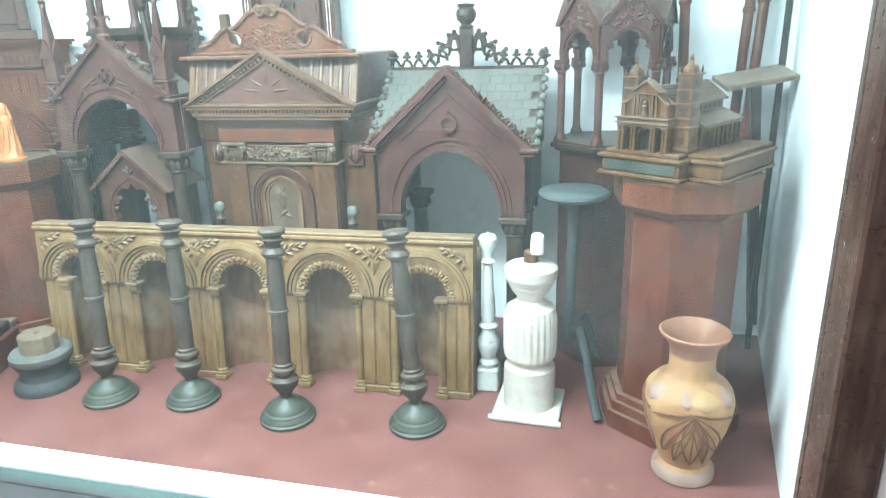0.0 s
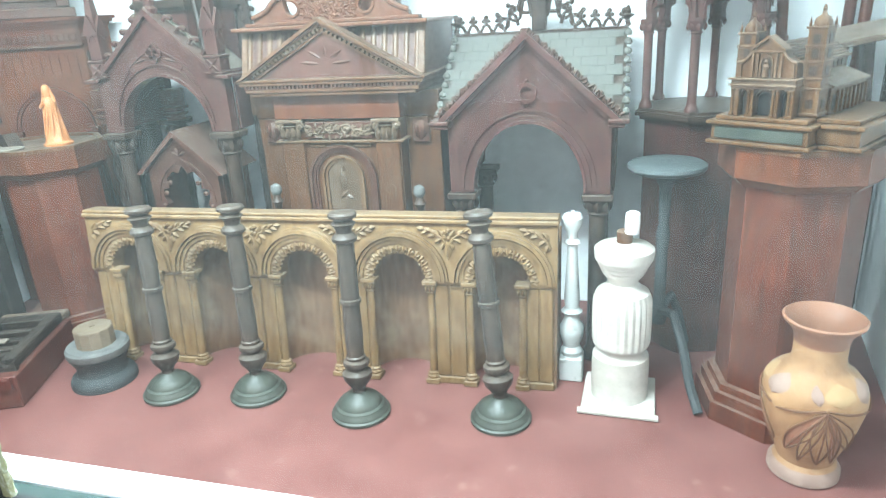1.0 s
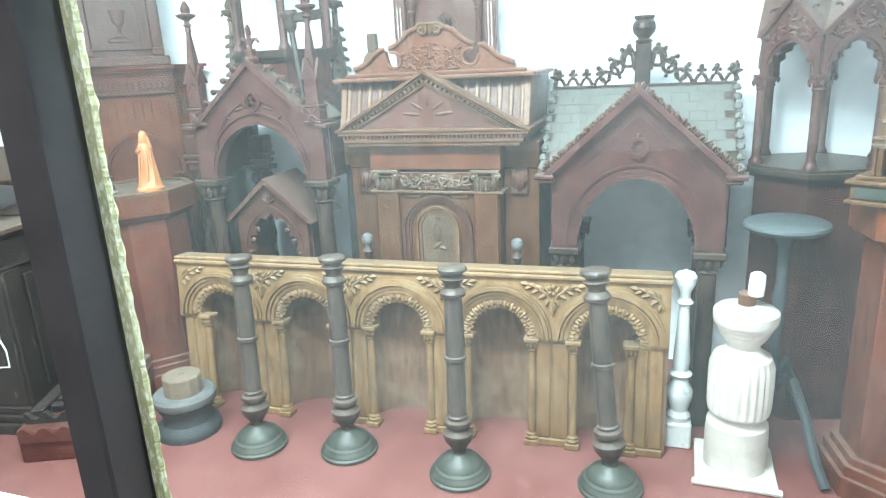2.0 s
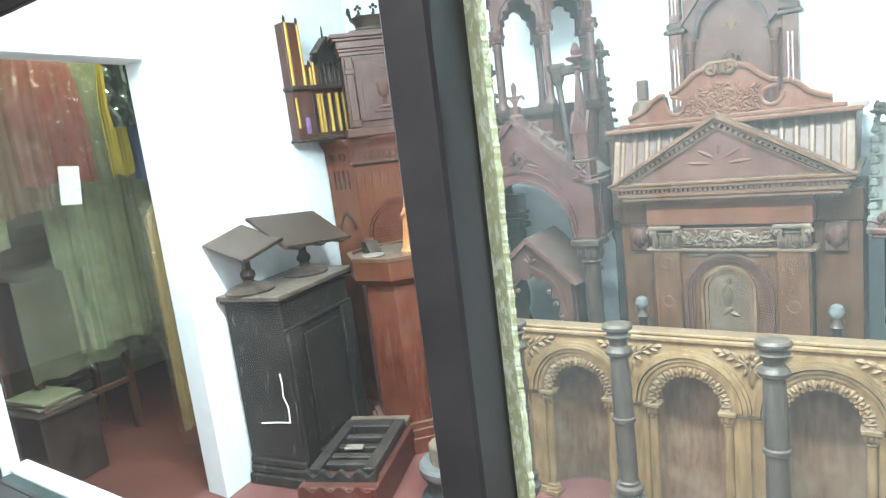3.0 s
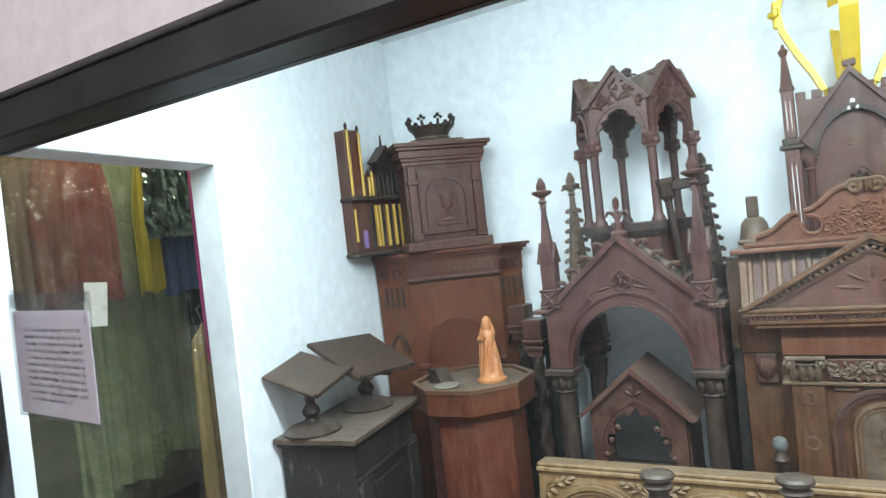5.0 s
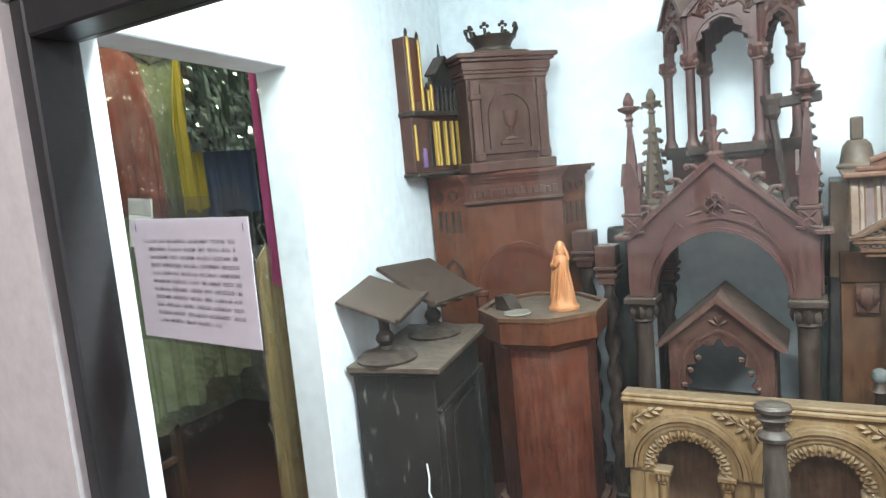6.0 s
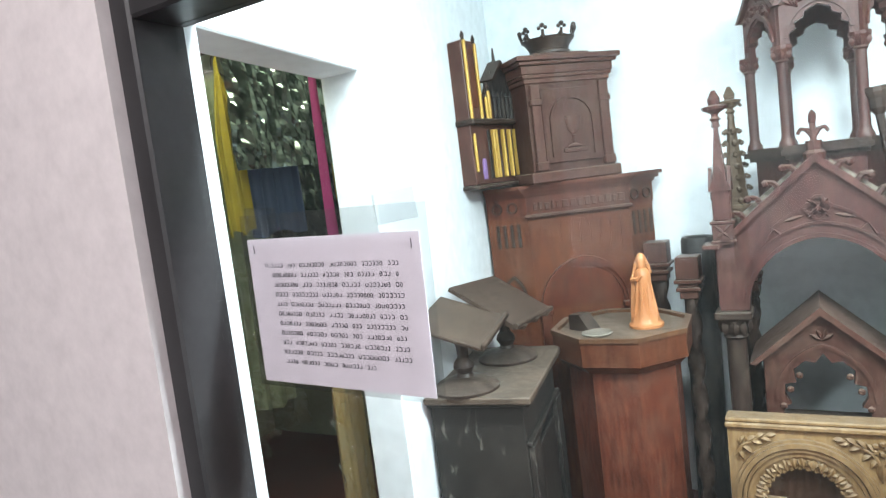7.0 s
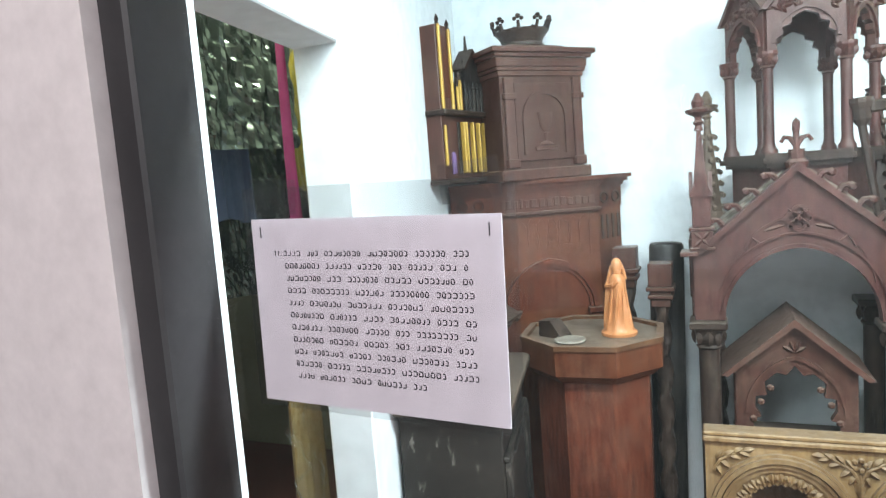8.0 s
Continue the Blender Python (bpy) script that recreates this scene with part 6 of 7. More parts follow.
# ---- model church on the right pedestal ----
def model_church():
    t = thing("model_church", pose(0.232, 2.225, 0.958, 0, 0, -33), "brown wooden scale model of a church on a moulded board", "model")
    bm = bmesh.new()
    for e, z0, z1 in ((0.012, 0.0, 0.012), (0.0, 0.012, 0.058), (0.014, 0.058, 0.070), (-0.008, 0.070, 0.084)):
        box(bm, -0.185 - e, 0.115 + e, -0.235 - e, 0.235, z0, z1, 0.003)
        box(bm, 0.1152 + e, 0.235 + e, -0.175 - e, 0.235, z0, z1, 0.003)
    part("base_board", bm, CHURCHWOOD, t)
    part("green_strip", build(box, -0.172, 0.102, -0.2385, -0.2355, 0.018, 0.052, 0.001), FOOT, t, "greenish painted strip")
    z = 0.0845
    # west front: a portico storey, an entablature and a scrolled gable storey
    bm = bmesh.new()
    for x0, x1 in ((-0.145, -0.112), (-0.078, -0.052), (0.022, 0.048), (0.082, 0.105)):
        box(bm, x0, x1, -0.212, -0.165, z, z + 0.094, 0.002)
    box(bm, -0.145, 0.105, -0.180, -0.1655, z, z + 0.094)
    part("facade_lower", bm, CHURCHWOOD, t)
    # doorways are dark plates: the shade inside them is put in as colour
    for x, w in ((-0.095, 0.016), (-0.015, 0.034), (0.065, 0.016)):
        part("doorway", build(prism, [(x - w, z), (x - w, z + 0.06)] + arc(x, z + 0.06, w, 180, 0, 8, 0.024)[1:-1] + [(x + w, z + 0.06), (x + w, z)], -0.1835, -0.1805), BLACKWOOD, t)
        bm = bmesh.new()
        band(bm, arc(x, z + 0.062, w, 180, 0, 10, 0.024), arc(x, z + 0.062, w + 0.006, 180, 0, 10, 0.030), -0.200, -0.181)
        part("door_arch", bm, PALETEAK, t)
    for x in (-0.140, -0.117, -0.073, -0.056, 0.026, 0.044, 0.086, 0.100):
        bm = bmesh.new()
        box(bm, x - 0.008, x + 0.008, -0.222, -0.206, z, z + 0.010, 0.001)
        lathe(bm, [(0.0065, z + 0.010), (0.0055, z + 0.080), (0.009, z + 0.090), (0.009, z + 0.094)], x, -0.214, 8)
        part("column", bm, CHURCHWOOD, t)
    bm = bmesh.new()
    for e, z0, z1 in ((0.0, 0.0945, 0.104), (0.008, 0.104, 0.110), (0.0, 0.110, 0.124), (0.010, 0.124, 0.130)):
        box(bm, -0.148 - e, 0.108 + e, -0.220 - e, -0.166, z + z0, z + z1, 0.001)
    part("entablature", bm, PALETEAK, t)
    up = [(-0.140, 0.1305), (0.100, 0.1305), (0.100, 0.180), (0.082, 0.182), (0.064, 0.196), (0.052, 0.216), (0.046, 0.226), (-0.015, 0.262), (-0.076, 0.226), (-0.082, 0.216), (-0.094, 0.196), (-0.112, 0.182), (-0.140, 0.180)]
    part("facade_upper", build(prism, [(x, z + q) for x, q in up], -0.206, -0.166), CHURCHWOOD, t)
    bm = bmesh.new()
    for s in (-1, 1):
        prism(bm, [(-0.015 + s * 0.072, z + 0.224), (-0.015 + s * 0.060, z + 0.224), (-0.015, z + 0.260), (-0.015, z + 0.270)], -0.218, -0.166)
        tube(bm, [(-0.015 + s * 0.060, -0.209, z + 0.214), (-0.015 + s * 0.078, -0.209, z + 0.196), (-0.015 + s * 0.098, -0.209, z + 0.182), (-0.015 + s * 0.118, -0.209, z + 0.180)], 0.006, 6)
        for x in (0.036, 0.056, 0.104):
            box(bm, -0.015 + s * x - 0.005, -0.015 + s * x + 0.005, -0.214, -0.2065, z + 0.132, z + (0.212 if x < 0.1 else 0.176), 0.001)
    box(bm, -0.078, 0.048, -0.214, -0.2065, z + 0.214, z + 0.220, 0.001)
    band(bm, [(-0.036, z + 0.134)] + arc(-0.015, z + 0.178, 0.021, 180, 0, 10) + [(0.006, z + 0.134)], [(-0.042, z + 0.134)] + arc(-0.015, z + 0.178, 0.027, 180, 0, 10) + [(0.012, z + 0.134)], -0.212, -0.2065)
    part("facade_mouldings", bm, PALETEAK, t)
    # a dark plate puts in the shade of the niche hollow
    part("niche", build(prism, [(-0.035, z + 0.134)] + arc(-0.015, z + 0.178, 0.020, 180, 0, 10) + [(0.005, z + 0.134)], -0.2085, -0.2065), DARKWOOD, t)
    part("niche_figure", build(lathe, [(0.013, 0), (0.010, 0.022), (0.013, 0.034), (0.006, 0.042), (0.008, 0.050), (0.003, 0.058)], -0.015, -0.213, 10, m=pose(0, 0, z + 0.135)), PALETEAK, t)
    # nave with a battened roof, side aisle with its openings
    part("nave", build(box, -0.105, 0.090, -0.1645, 0.215, z, z + 0.168), CHURCHWOOD, t)
    for s in (-1, 1):
        bm = bmesh.new()
        prism(bm, [(-0.008 + s * 0.112, z + 0.165), (-0.008, z + 0.235), (-0.008, z + 0.244), (-0.008 + s * 0.118, z + 0.170)], -0.164, 0.225)
        slope = part("roof_slope", bm, DULLWOOD, t)
        for i in range(9):
            u = i / 9
            xx, zz = -0.008 + s * 0.113 * (1 - u), z + 0.172 + 0.073 * u
            part("roof_batten", build(box, xx - 0.004, xx + 0.004, -0.163, 0.226, zz - 0.002, zz + 0.005), PALETEAK, slope)
    part("aisle", build(box, 0.0905, 0.185, -0.095, 0.215, z, z + 0.090), CHURCHWOOD, t)
    part("aisle_roof", build(prism, [(0.088, z + 0.122), (0.198, z + 0.088), (0.198, z + 0.096), (0.088, z + 0.132)], -0.098, 0.222), DULLWOOD, t)
    # windows and aisle openings, their inner shade put in as black plates
    for i in range(8):
        y = -0.075 + 0.036 * i
        part("clerestory_window", build(prism, [(y, z + 0.138), (y, z + 0.154)] + arc(y + 0.007, z + 0.154, 0.007, 180, 0, 4)[1:-1] + [(y + 0.014, z + 0.154), (y + 0.014, z + 0.138)], 0.0905, 0.0935, m=Matrix(((0, 1, 0, 0), (1, 0, 0, 0), (0, 0, 1, 0), (0, 0, 0, 1)))), BLACKWOOD, t)
        part("aisle_opening", build(box, 0.1855, 0.1875, y - 0.004, y + 0.022, z + 0.014, z + 0.066), BLACKWOOD, t)
        part("buttress", build(box, 0.1855, 0.196, y + 0.0235, y + 0.0305, z, z + 0.078), CHURCHWOOD, t)
    # towers
    for x, y, h in ((-0.128, -0.130, 0.275), (0.142, -0.135, 0.290)):
        tower = part("tower", build(box, x - 0.034, x + 0.034, y - 0.034, y + 0.034, z, z + h, 0.002), CHURCHWOOD, t)
        bm = bmesh.new()
        for q in (0.012, 0.095, 0.128, 0.182, 0.232, h):
            box(bm, x - 0.040, x + 0.040, y - 0.040, y + 0.040, z + q - 0.005, z + q + 0.003, 0.001)
        for dx in (-0.030, 0.030):
            for q0, q1 in ((0.015, 0.09), (0.131, 0.177), (0.185, 0.227)):
                box(bm, x + dx - 0.005, x + dx + 0.005, y - 0.038, y - 0.0345, z + q0, z + q1, 0.001)
        part("tower_band", bm, PALETEAK, tower)
        for k in range(4):
            for q in (0.030, 0.138, 0.192, 0.240):
                part("tower_louvre", build(box, -0.014, 0.014, -0.0365, -0.0345, z + q, z + q + 0.030, m=Matrix.Translation((x, y, 0)) @ pose(0, 0, 0, 0, 0, 90 * k)), DARKWOOD, tower)
        bm = bmesh.new()
        lathe(bm, [(0.032, h + 0.003), (0.033, h + 0.012), (0.026, h + 0.028), (0.011, h + 0.037), (0.006, h + 0.050), (0.009, h + 0.055), (0.003, h + 0.070)], x, y, 14, m=pose(0, 0, z))
        part("dome", bm, CHURCHWOOD, tower, smooth=True)
        for dx in (-0.031, 0.031):
            for dy in (-0.031, 0.031):
                part("tower_pinnacle", build(lathe, [(0.006, h), (0.005, h + 0.015), (0.001, h + 0.032)], x + dx, y + dy, 6, m=pose(0, 0, z)), CHURCHWOOD, tower)
    fit = Matrix.Translation((-0.022, -0.012, 0.0145)) @ Matrix.Diagonal((0.70, 0.92, 0.83, 1))
    for ob in t.children_recursive:
        if ob.name.split(".")[0] in ("base_board", "green_strip"):
            ob.data.transform(Matrix.Diagonal((0.92, 0.95, 1, 1)))
        else:
            ob.data.transform(fit)


model_church()

# ---- small round table ----
t = thing("small_round_table", pose(-0.135, 2.42, 0), "small blue-grey painted round table on a tripod stem", "table")
part("tabletop", build(lathe, [(0.12, 0.80), (0.132, 0.806), (0.137, 0.815), (0.135, 0.826), (0.125, 0.832), (0.03, 0.833)], seg=36), TABLEBLUE, t, smooth=True)
part("stem", build(lathe, [(0.026, 0.20), (0.034, 0.24), (0.022, 0.29), (0.02, 0.5), (0.026, 0.56), (0.018, 0.6), (0.022, 0.74), (0.05, 0.80)], seg=18), STONEBLUE, t, smooth=True)
for k in range(3):
    a = radians(-68 + 120 * k)
    c, s = math.cos(a), math.sin(a)
    reach = 0.35 if k == 0 else 0.22
    part("leg", build(tube, [(0.02 * c, 0.02 * s, 0.26), (0.35 * reach * c, 0.35 * reach * s, 0.29), (0.6 * reach * c, 0.6 * reach * s, 0.20), (0.8 * reach * c, 0.8 * reach * s, 0.08), (reach * c, reach * s, 0.015)], 0.017, 8), STONEBLUE, t, smooth=True)


# ---- clay figure, dish and wedge on the left pedestal ----
def clay_figure():
    bm = bmesh.new()
    lathe(bm, [(0.070, 0.0), (0.071, 0.010), (0.062, 0.014), (0.058, 0.020), (0.055, 0.035), (0.050, 0.055), (0.044, 0.075), (0.041, 0.092), (0.038, 0.098), (0.036, 0.118), (0.033, 0.124), (0.031, 0.148), (0.033, 0.160), (0.034, 0.178), (0.028, 0.196), (0.017, 0.206), (0.019, 0.216), (0.022, 0.230), (0.019, 0.246), (0.010, 0.256), (0.003, 0.259)], seg=36, flutes=9, depth=0.007, fl=(0.03, 0.13))
    for a in range(9):
        q = a * 0.698 + 0.3
        tube(bm, [(0.050 * math.cos(q), 0.050 * math.sin(q), 0.025), (0.043 * math.cos(q + 0.15), 0.043 * math.sin(q + 0.15), 0.075), (0.034 * math.cos(q + 0.35), 0.034 * math.sin(q + 0.35), 0.135), (0.024 * math.cos(q + 0.5), 0.024 * math.sin(q + 0.5), 0.192)], 0.007, 6, r2=0.004)
    tube(bm, [(-0.031, 0, 0.185), (-0.040, -0.018, 0.165), (-0.012, -0.038, 0.172), (0.004, -0.034, 0.185)], 0.009, 7)
    tube(bm, [(-0.050, 0.0, 0.012), (-0.050, 0, 0.05), (-0.043, 0, 0.12), (-0.034, 0, 0.185), (-0.020, 0.004, 0.232)], 0.013, 8, r2=0.007)
    tube(bm, [(0.030, 0.01, 0.185), (0.024, 0.008, 0.215), (0.008, 0.004, 0.252)], 0.009, 7, r2=0.006)
    ob = part("clay_figurine", bm, ORANGE, None, "", True)
    ob.matrix_basis = pose(-2.772, 2.42, 0.911) @ Matrix.Diagonal((0.86, 0.9, 1.03, 1))
    tagged(ob, "orange glazed clay figurine standing on the octagonal pedestal", "figurine")


clay_figure()
bm = bmesh.new()
prism(bm, [(-0.05, 0.0), (0.05, 0.0), (0.0, 0.06), (-0.05, 0.055)], -0.03, 0.03)
ob = part("wood_wedge", bm, DARKWOOD)
ob.matrix_basis = pose(-2.985, 2.37, 0.911, 0, 0, -25)
tagged(ob, "dark wooden wedge on the dusty pedestal top", "wedge")
bm = bmesh.new()
lathe(bm, [(0.05, 0.0), (0.055, 0.005), (0.05, 0.009), (0.044, 0.006)], seg=24)
ob = part("shallow_dish", bm, DUST, None, "", True)
ob.matrix_basis = pose(-2.92, 2.30, 0.911)
tagged(ob, "shallow dusty round dish on the pedestal", "dish")


# ---- organ case model on the side wall ----
def organ_model():
    t = thing("organ_case_model", pose(-3.348, 2.37, 1.487, 0, 0, 80), "small dark wooden organ case with gilded pipes", "organ model")
    bm = bmesh.new()
    box(bm, 0.0, 0.092, 0.012, 0.10, 0.0, 0.56, 0.003)
    box(bm, 0.092, 0.37, 0.02, 0.10, 0.0, 0.36, 0.003)
    part("case", bm, MAROON, t)
    part("tower_panel", build(box, 0.024, 0.068, 0.006, 0.0115, 0.30, 0.53, 0.002), REDWOOD, t, "red-brown tower panel")
    # slots are black strips on the case: the shade in them is put in as colour
    for x in (0.125, 0.19, 0.238, 0.284, 0.335):
        part("dark_slot", build(box, x - 0.009, x + 0.009, 0.014, 0.0195, 0.02, 0.215, 0.002), BLACKWOOD, t)
    part("shelf", build(box, -0.012, 0.38, -0.015, 0.10, 0.235, 0.256, 0.004), DARKWOOD, t)
    part("base_shelf", build(box, -0.012, 0.38, -0.012, 0.10, -0.018, -0.001, 0.004), DARKWOOD, t)
    for x, z0, z1 in ((0.012, 0.257, 0.56), (0.080, 0.257, 0.55), (0.118, 0.257, 0.345), (0.138, 0.257, 0.37)):
        bm = bmesh.new()
        box(bm, x - 0.0065, x + 0.0065, 0.0, 0.0115, z0, z1, 0.003)
        pipe = part("gilded_pipe", bm, GOLDDULL, t, "dull gold pipe")
        bm = bmesh.new()
        lathe(bm, [(0.009, 0), (0.006, 0.008), (0.009, 0.016), (0.002, 0.034)], x, 0.01, 8, m=pose(0, 0, z1))
        part("pipe_finial", bm, DARKWOOD, pipe)
    for x in (0.012, 0.145, 0.165, 0.215, 0.262, 0.305):
        part("gilded_pipe", build(box, x - 0.0055, x + 0.0055, 0.0, 0.0115 if x < 0.1 else 0.0195, 0.05 if x < 0.1 else 0.02, 0.20 if x < 0.1 else 0.215, 0.003), GOLDDULL, t)
    for x in (0.175, 0.205, 0.235, 0.265, 0.295):
        part("dark_pipe", build(lathe, [(0.008, 0.257), (0.008, 0.34), (0.011, 0.345), (0.004, 0.37)], x, 0.005, 8), BLACKWOOD, t)
    bm = bmesh.new()
    prism(bm, [(0.175, 0.36), (0.305, 0.36), (0.305, 0.42), (0.24, 0.485), (0.175, 0.42)], 0.005, 0.05)
    part("gable", bm, BLACKWOOD, t)
    bm = bmesh.new()
    for s in (-1, 1):
        prism(bm, [(0.24 + s * 0.076, 0.415), (0.24 + s * 0.064, 0.41), (0.24, 0.480), (0.24, 0.497)], -0.004, 0.06)
    lathe(bm, [(0.008, 0), (0.003, 0.06)], 0.24, 0.03, 6, m=pose(0, 0, 0.49))
    for x in (0.19, 0.29, 0.33):
        lathe(bm, [(0.005, 0.36), (0.005, 0.40), (0.008, 0.405), (0.002, 0.455)], x, 0.02, 6)
    part("gable_roof", bm, DARKWOOD, t)
    part("violet_cloth", build(prism, [(0.052, 0.02), (0.076, 0.02), (0.076, 0.09)] + arc(0.064, 0.09, 0.012, 0, 180, 6)[1:] + [(0.052, 0.05)], 0.006, 0.0115), PURPLE, t, "violet cloth scrap")


organ_model()


# ---- loose columns between the cabinet and the shrine ----
def twisted_column(x, y, top, r, label):
    t = thing("twisted_column", pose(x, y, 0), label, "column", "twisted columns")
    bm = bmesh.new()
    seg, n = 12, 60
    rings = []
    for i in range(n + 1):
        z = 0.08 + (top - 0.24) * i / n
        ring = []
        for k in range(seg):
            a = 2 * math.pi * k / seg
            q = r * (1 + 0.28 * math.cos(2 * (a - z * 22)))
            ring.append(bm.verts.new((q * math.cos(a), q * math.sin(a), z)))
        rings.append(ring)
    for a, b in zip(rings, rings[1:]):
        for k in range(seg):
            bm.faces.new((a[k], a[(k + 1) % seg], b[(k + 1) % seg], b[k]))
    bm.faces.new(rings[0]), bm.faces.new(rings[-1])
    part("twisted_shaft", bm, DARKWOOD, t, smooth=True)
    part("base", build(box, -r * 1.7, r * 1.7, -r * 1.7, r * 1.7, 0, 0.08, 0.006), DARKWOOD, t)
    bm = bmesh.new()
    for e, z0, z1 in ((1.3, -0.16, -0.13), (1.7, -0.13, -0.115), (1.4, -0.115, -0.10), (1.9, -0.10, -0.085), (1.6, -0.085, 0.0)):
        box(bm, -r * e, r * e, -r * e, r * e, top + z0, top + z1, 0.003)
    part("head_block", bm, MAROON, t)


twisted_column(-2.645, 2.62, 1.13, 0.026, "dark twisted wooden column with a moulded block head")
twisted_column(-2.46, 2.86, 1.10, 0.026, "dark twisted wooden column standing behind the shrine")
twisted_column(-2.79, 2.80, 1.17, 0.028, "dark twisted wooden column beside the cabinet")
t = thing("dark_round_post", pose(-2.66, 2.86, 0, 0, 1, 0), "plain blackened round wooden post", "post")
part("shaft", build(lathe, [(0.066, 0.0), (0.066, 1.16), (0.06, 1.172), (0.045, 1.168), (0.04, 1.14)], seg=22), BLACKWOOD, t, smooth=True)
t = thing("dark_board", pose(-1.86, 2.60, 0, 0, 1.2, 0), "dark narrow board standing between shrine and altar", "board")
part("plank", build(box, -0.03, 0.03, 0.0, 0.30, 0.0, 1.33, 0.004), BLACKWOOD, t)
part("pale_edge", build(box, -0.0295, 0.0295, -0.006, -0.0005, 1.0, 1.33, 0.002), PALETEAK, t)
for x, y, h in ((-1.735, 2.475, 0.72), (-1.085, 2.475, 0.72)):
    t = thing("ball_topped_post", pose(x, y, 0), "thin turned post with a chipped pale ball", "post", "ball topped posts")
    part("shaft", build(lathe, [(0.03, 0), (0.03, 0.03), (0.016, 0.05), (0.015, 0.63), (0.026, 0.645), (0.016, 0.66), (0.014, 0.675)], seg=12), DARKWOOD, t, smooth=True)
    part("ball", build(lathe, [(0.012, 0.672), (0.022, 0.683), (0.025, 0.698), (0.02, 0.714), (0.008, 0.722)], seg=14), RIMSTONE, t, "chipped pale ball", True)

# ---- poles and plank in the right corner ----
for x0, y0, x1, y1, h in ((0.33, 2.80, 0.255, 2.96, 1.95), (0.50, 2.82, 0.60, 2.97, 1.95), (0.46, 2.86, 0.545, 2.98, 1.9)):
    t = thing("turned_pole", pose(0, 0, 0), "red-brown round wooden pole leaning on the wall", "pole", "leaning poles")
    part("shaft", build(tube, [(x0, y0, 0.0), ((x0 + x1) / 2, (y0 + y1) / 2, h / 2), (x1, y1, h)], 0.021, 10), MAHOGANY, t, smooth=True)
    bm = bmesh.new()
    for u in (0.5, 0.62, 0.78):
        lathe(bm, [(0.022, -0.012), (0.027, -0.005), (0.027, 0.005), (0.022, 0.012)], x0 + (x1 - x0) * u, y0 + (y1 - y0) * u, 12, m=pose(0, 0, h * u))
    part("ring", bm, MAHOGANY, t)
t = thing("iron_bar", pose(0.655, 2.86, 0, 0, 0, 0), "dark upright iron bar in the corner", "bar")
part("bar", build(box, -0.012, 0.012, -0.012, 0.012, 0.0, 2.1, 0.003), BLACKWOOD, t)
t = thing("grey_plank", pose(0.545, 2.78, 1.215, 10, -9, 8), "dusty grey plank laid across the iron bar", "plank")
part("board", build(box, -0.14, 0.13, -0.10, 0.09, 0.0, 0.022, 0.004), DULLWOOD, t)
part("prop", build(box, -0.02, 0.02, -0.02, 0.02, -1.18, -0.001, 0.003), DARKWOOD, t)


# ---- the notice on the glass ----
def notice():
    t = thing("paper_notice", pose(-2.758, 0.69, 1.36, 0, 1.2, -3.5), "pinkish typed paper notice in a plastic sleeve on the glass", "notice")
    w, h = 0.287, 0.198
    part("sheet", build(box, -w / 2, w / 2, 0.0, 0.0012, -h / 2, h / 2), PAPER, t)
    bm = bmesh.new()
    box(bm, -w / 2 - 0.008, w / 2 + 0.014, -0.0016, -0.001, -h / 2 - 0.006, h / 2 + 0.033)
    ob = part("sleeve", bm, SLEEVE, t, "clear plastic sleeve")
    ob.visible_shadow = False
    for x, z, r in ((-0.11, h / 2 + 0.024, 4), (0.115, h / 2 + 0.03, -6)):
        ob = part("tape", build(box, -0.03, 0.03, -0.0026, -0.002, -0.018, 0.018, m=pose(x, 0, z, 0, r, 0)), SLEEVE, t, "strip of clear tape")
        ob.visible_shadow = False
    rng = random.Random(21)
    rows = 11
    for r in range(rows):
        z = 0.060 - 0.0131 * r
        x, end = -0.103 + 0.0006 * r, (0.114 if r < rows - 1 else 0.058) + 0.0004 * r
        bm = bmesh.new()
        stroke = 0.00105
        while x < end - 0.008:
            for k in range(min(rng.randint(3, 8), max(1, int((end - x) / 0.0056)))):
                g, up = rng.choice((0.0036, 0.0042, 0.0050)), 0.0058
                box(bm, x + 0.0005, x + g - 0.0005, -0.0006, -0.0001, z, z + stroke)
                box(bm, x + g - stroke, x + g, -0.0006, -0.0001, z + stroke, z + up * 0.8)
                if rng.random() < 0.7:
                    box(bm, x + 0.0008, x + g - 0.0008, -0.0006, -0.0001, z + up * 0.8, z + up * 0.8 + stroke)
                if rng.random() < 0.35:
                    box(bm, x, x + stroke, -0.0006, -0.0001, z + stroke, z + up * 0.7)
                x += g + 0.0014
            x += 0.0068
        part("text_line", bm, INK, t)
    cu = bpy.data.curves.new("number", "FONT")
    cu.body, cu.size, cu.extrude = "11.", 0.0085, 0.0002
    num = new("number", cu)
    num.matrix_basis = pose(-0.116, -0.0004, 0.0602, 90, 0, 0)
    dg = bpy.context.evaluated_depsgraph_get()
    me = bpy.data.meshes.new_from_object(num.evaluated_get(dg))
    bpy.data.objects.remove(num)
    me.materials.clear()
    me.materials.append(INK)
    ob = new("printed_number", me)
    ob.matrix_basis = pose(-0.116, -0.0004, 0.0602, 90, 0, 0)
    ob.parent = t
    for x in (-w / 2 + 0.012, w / 2 - 0.012):
        part("staple", build(box, x - 0.0006, x + 0.0006, -0.0009, -0.0001, h / 2 - 0.02, h / 2 - 0.008), INK, t)


notice()


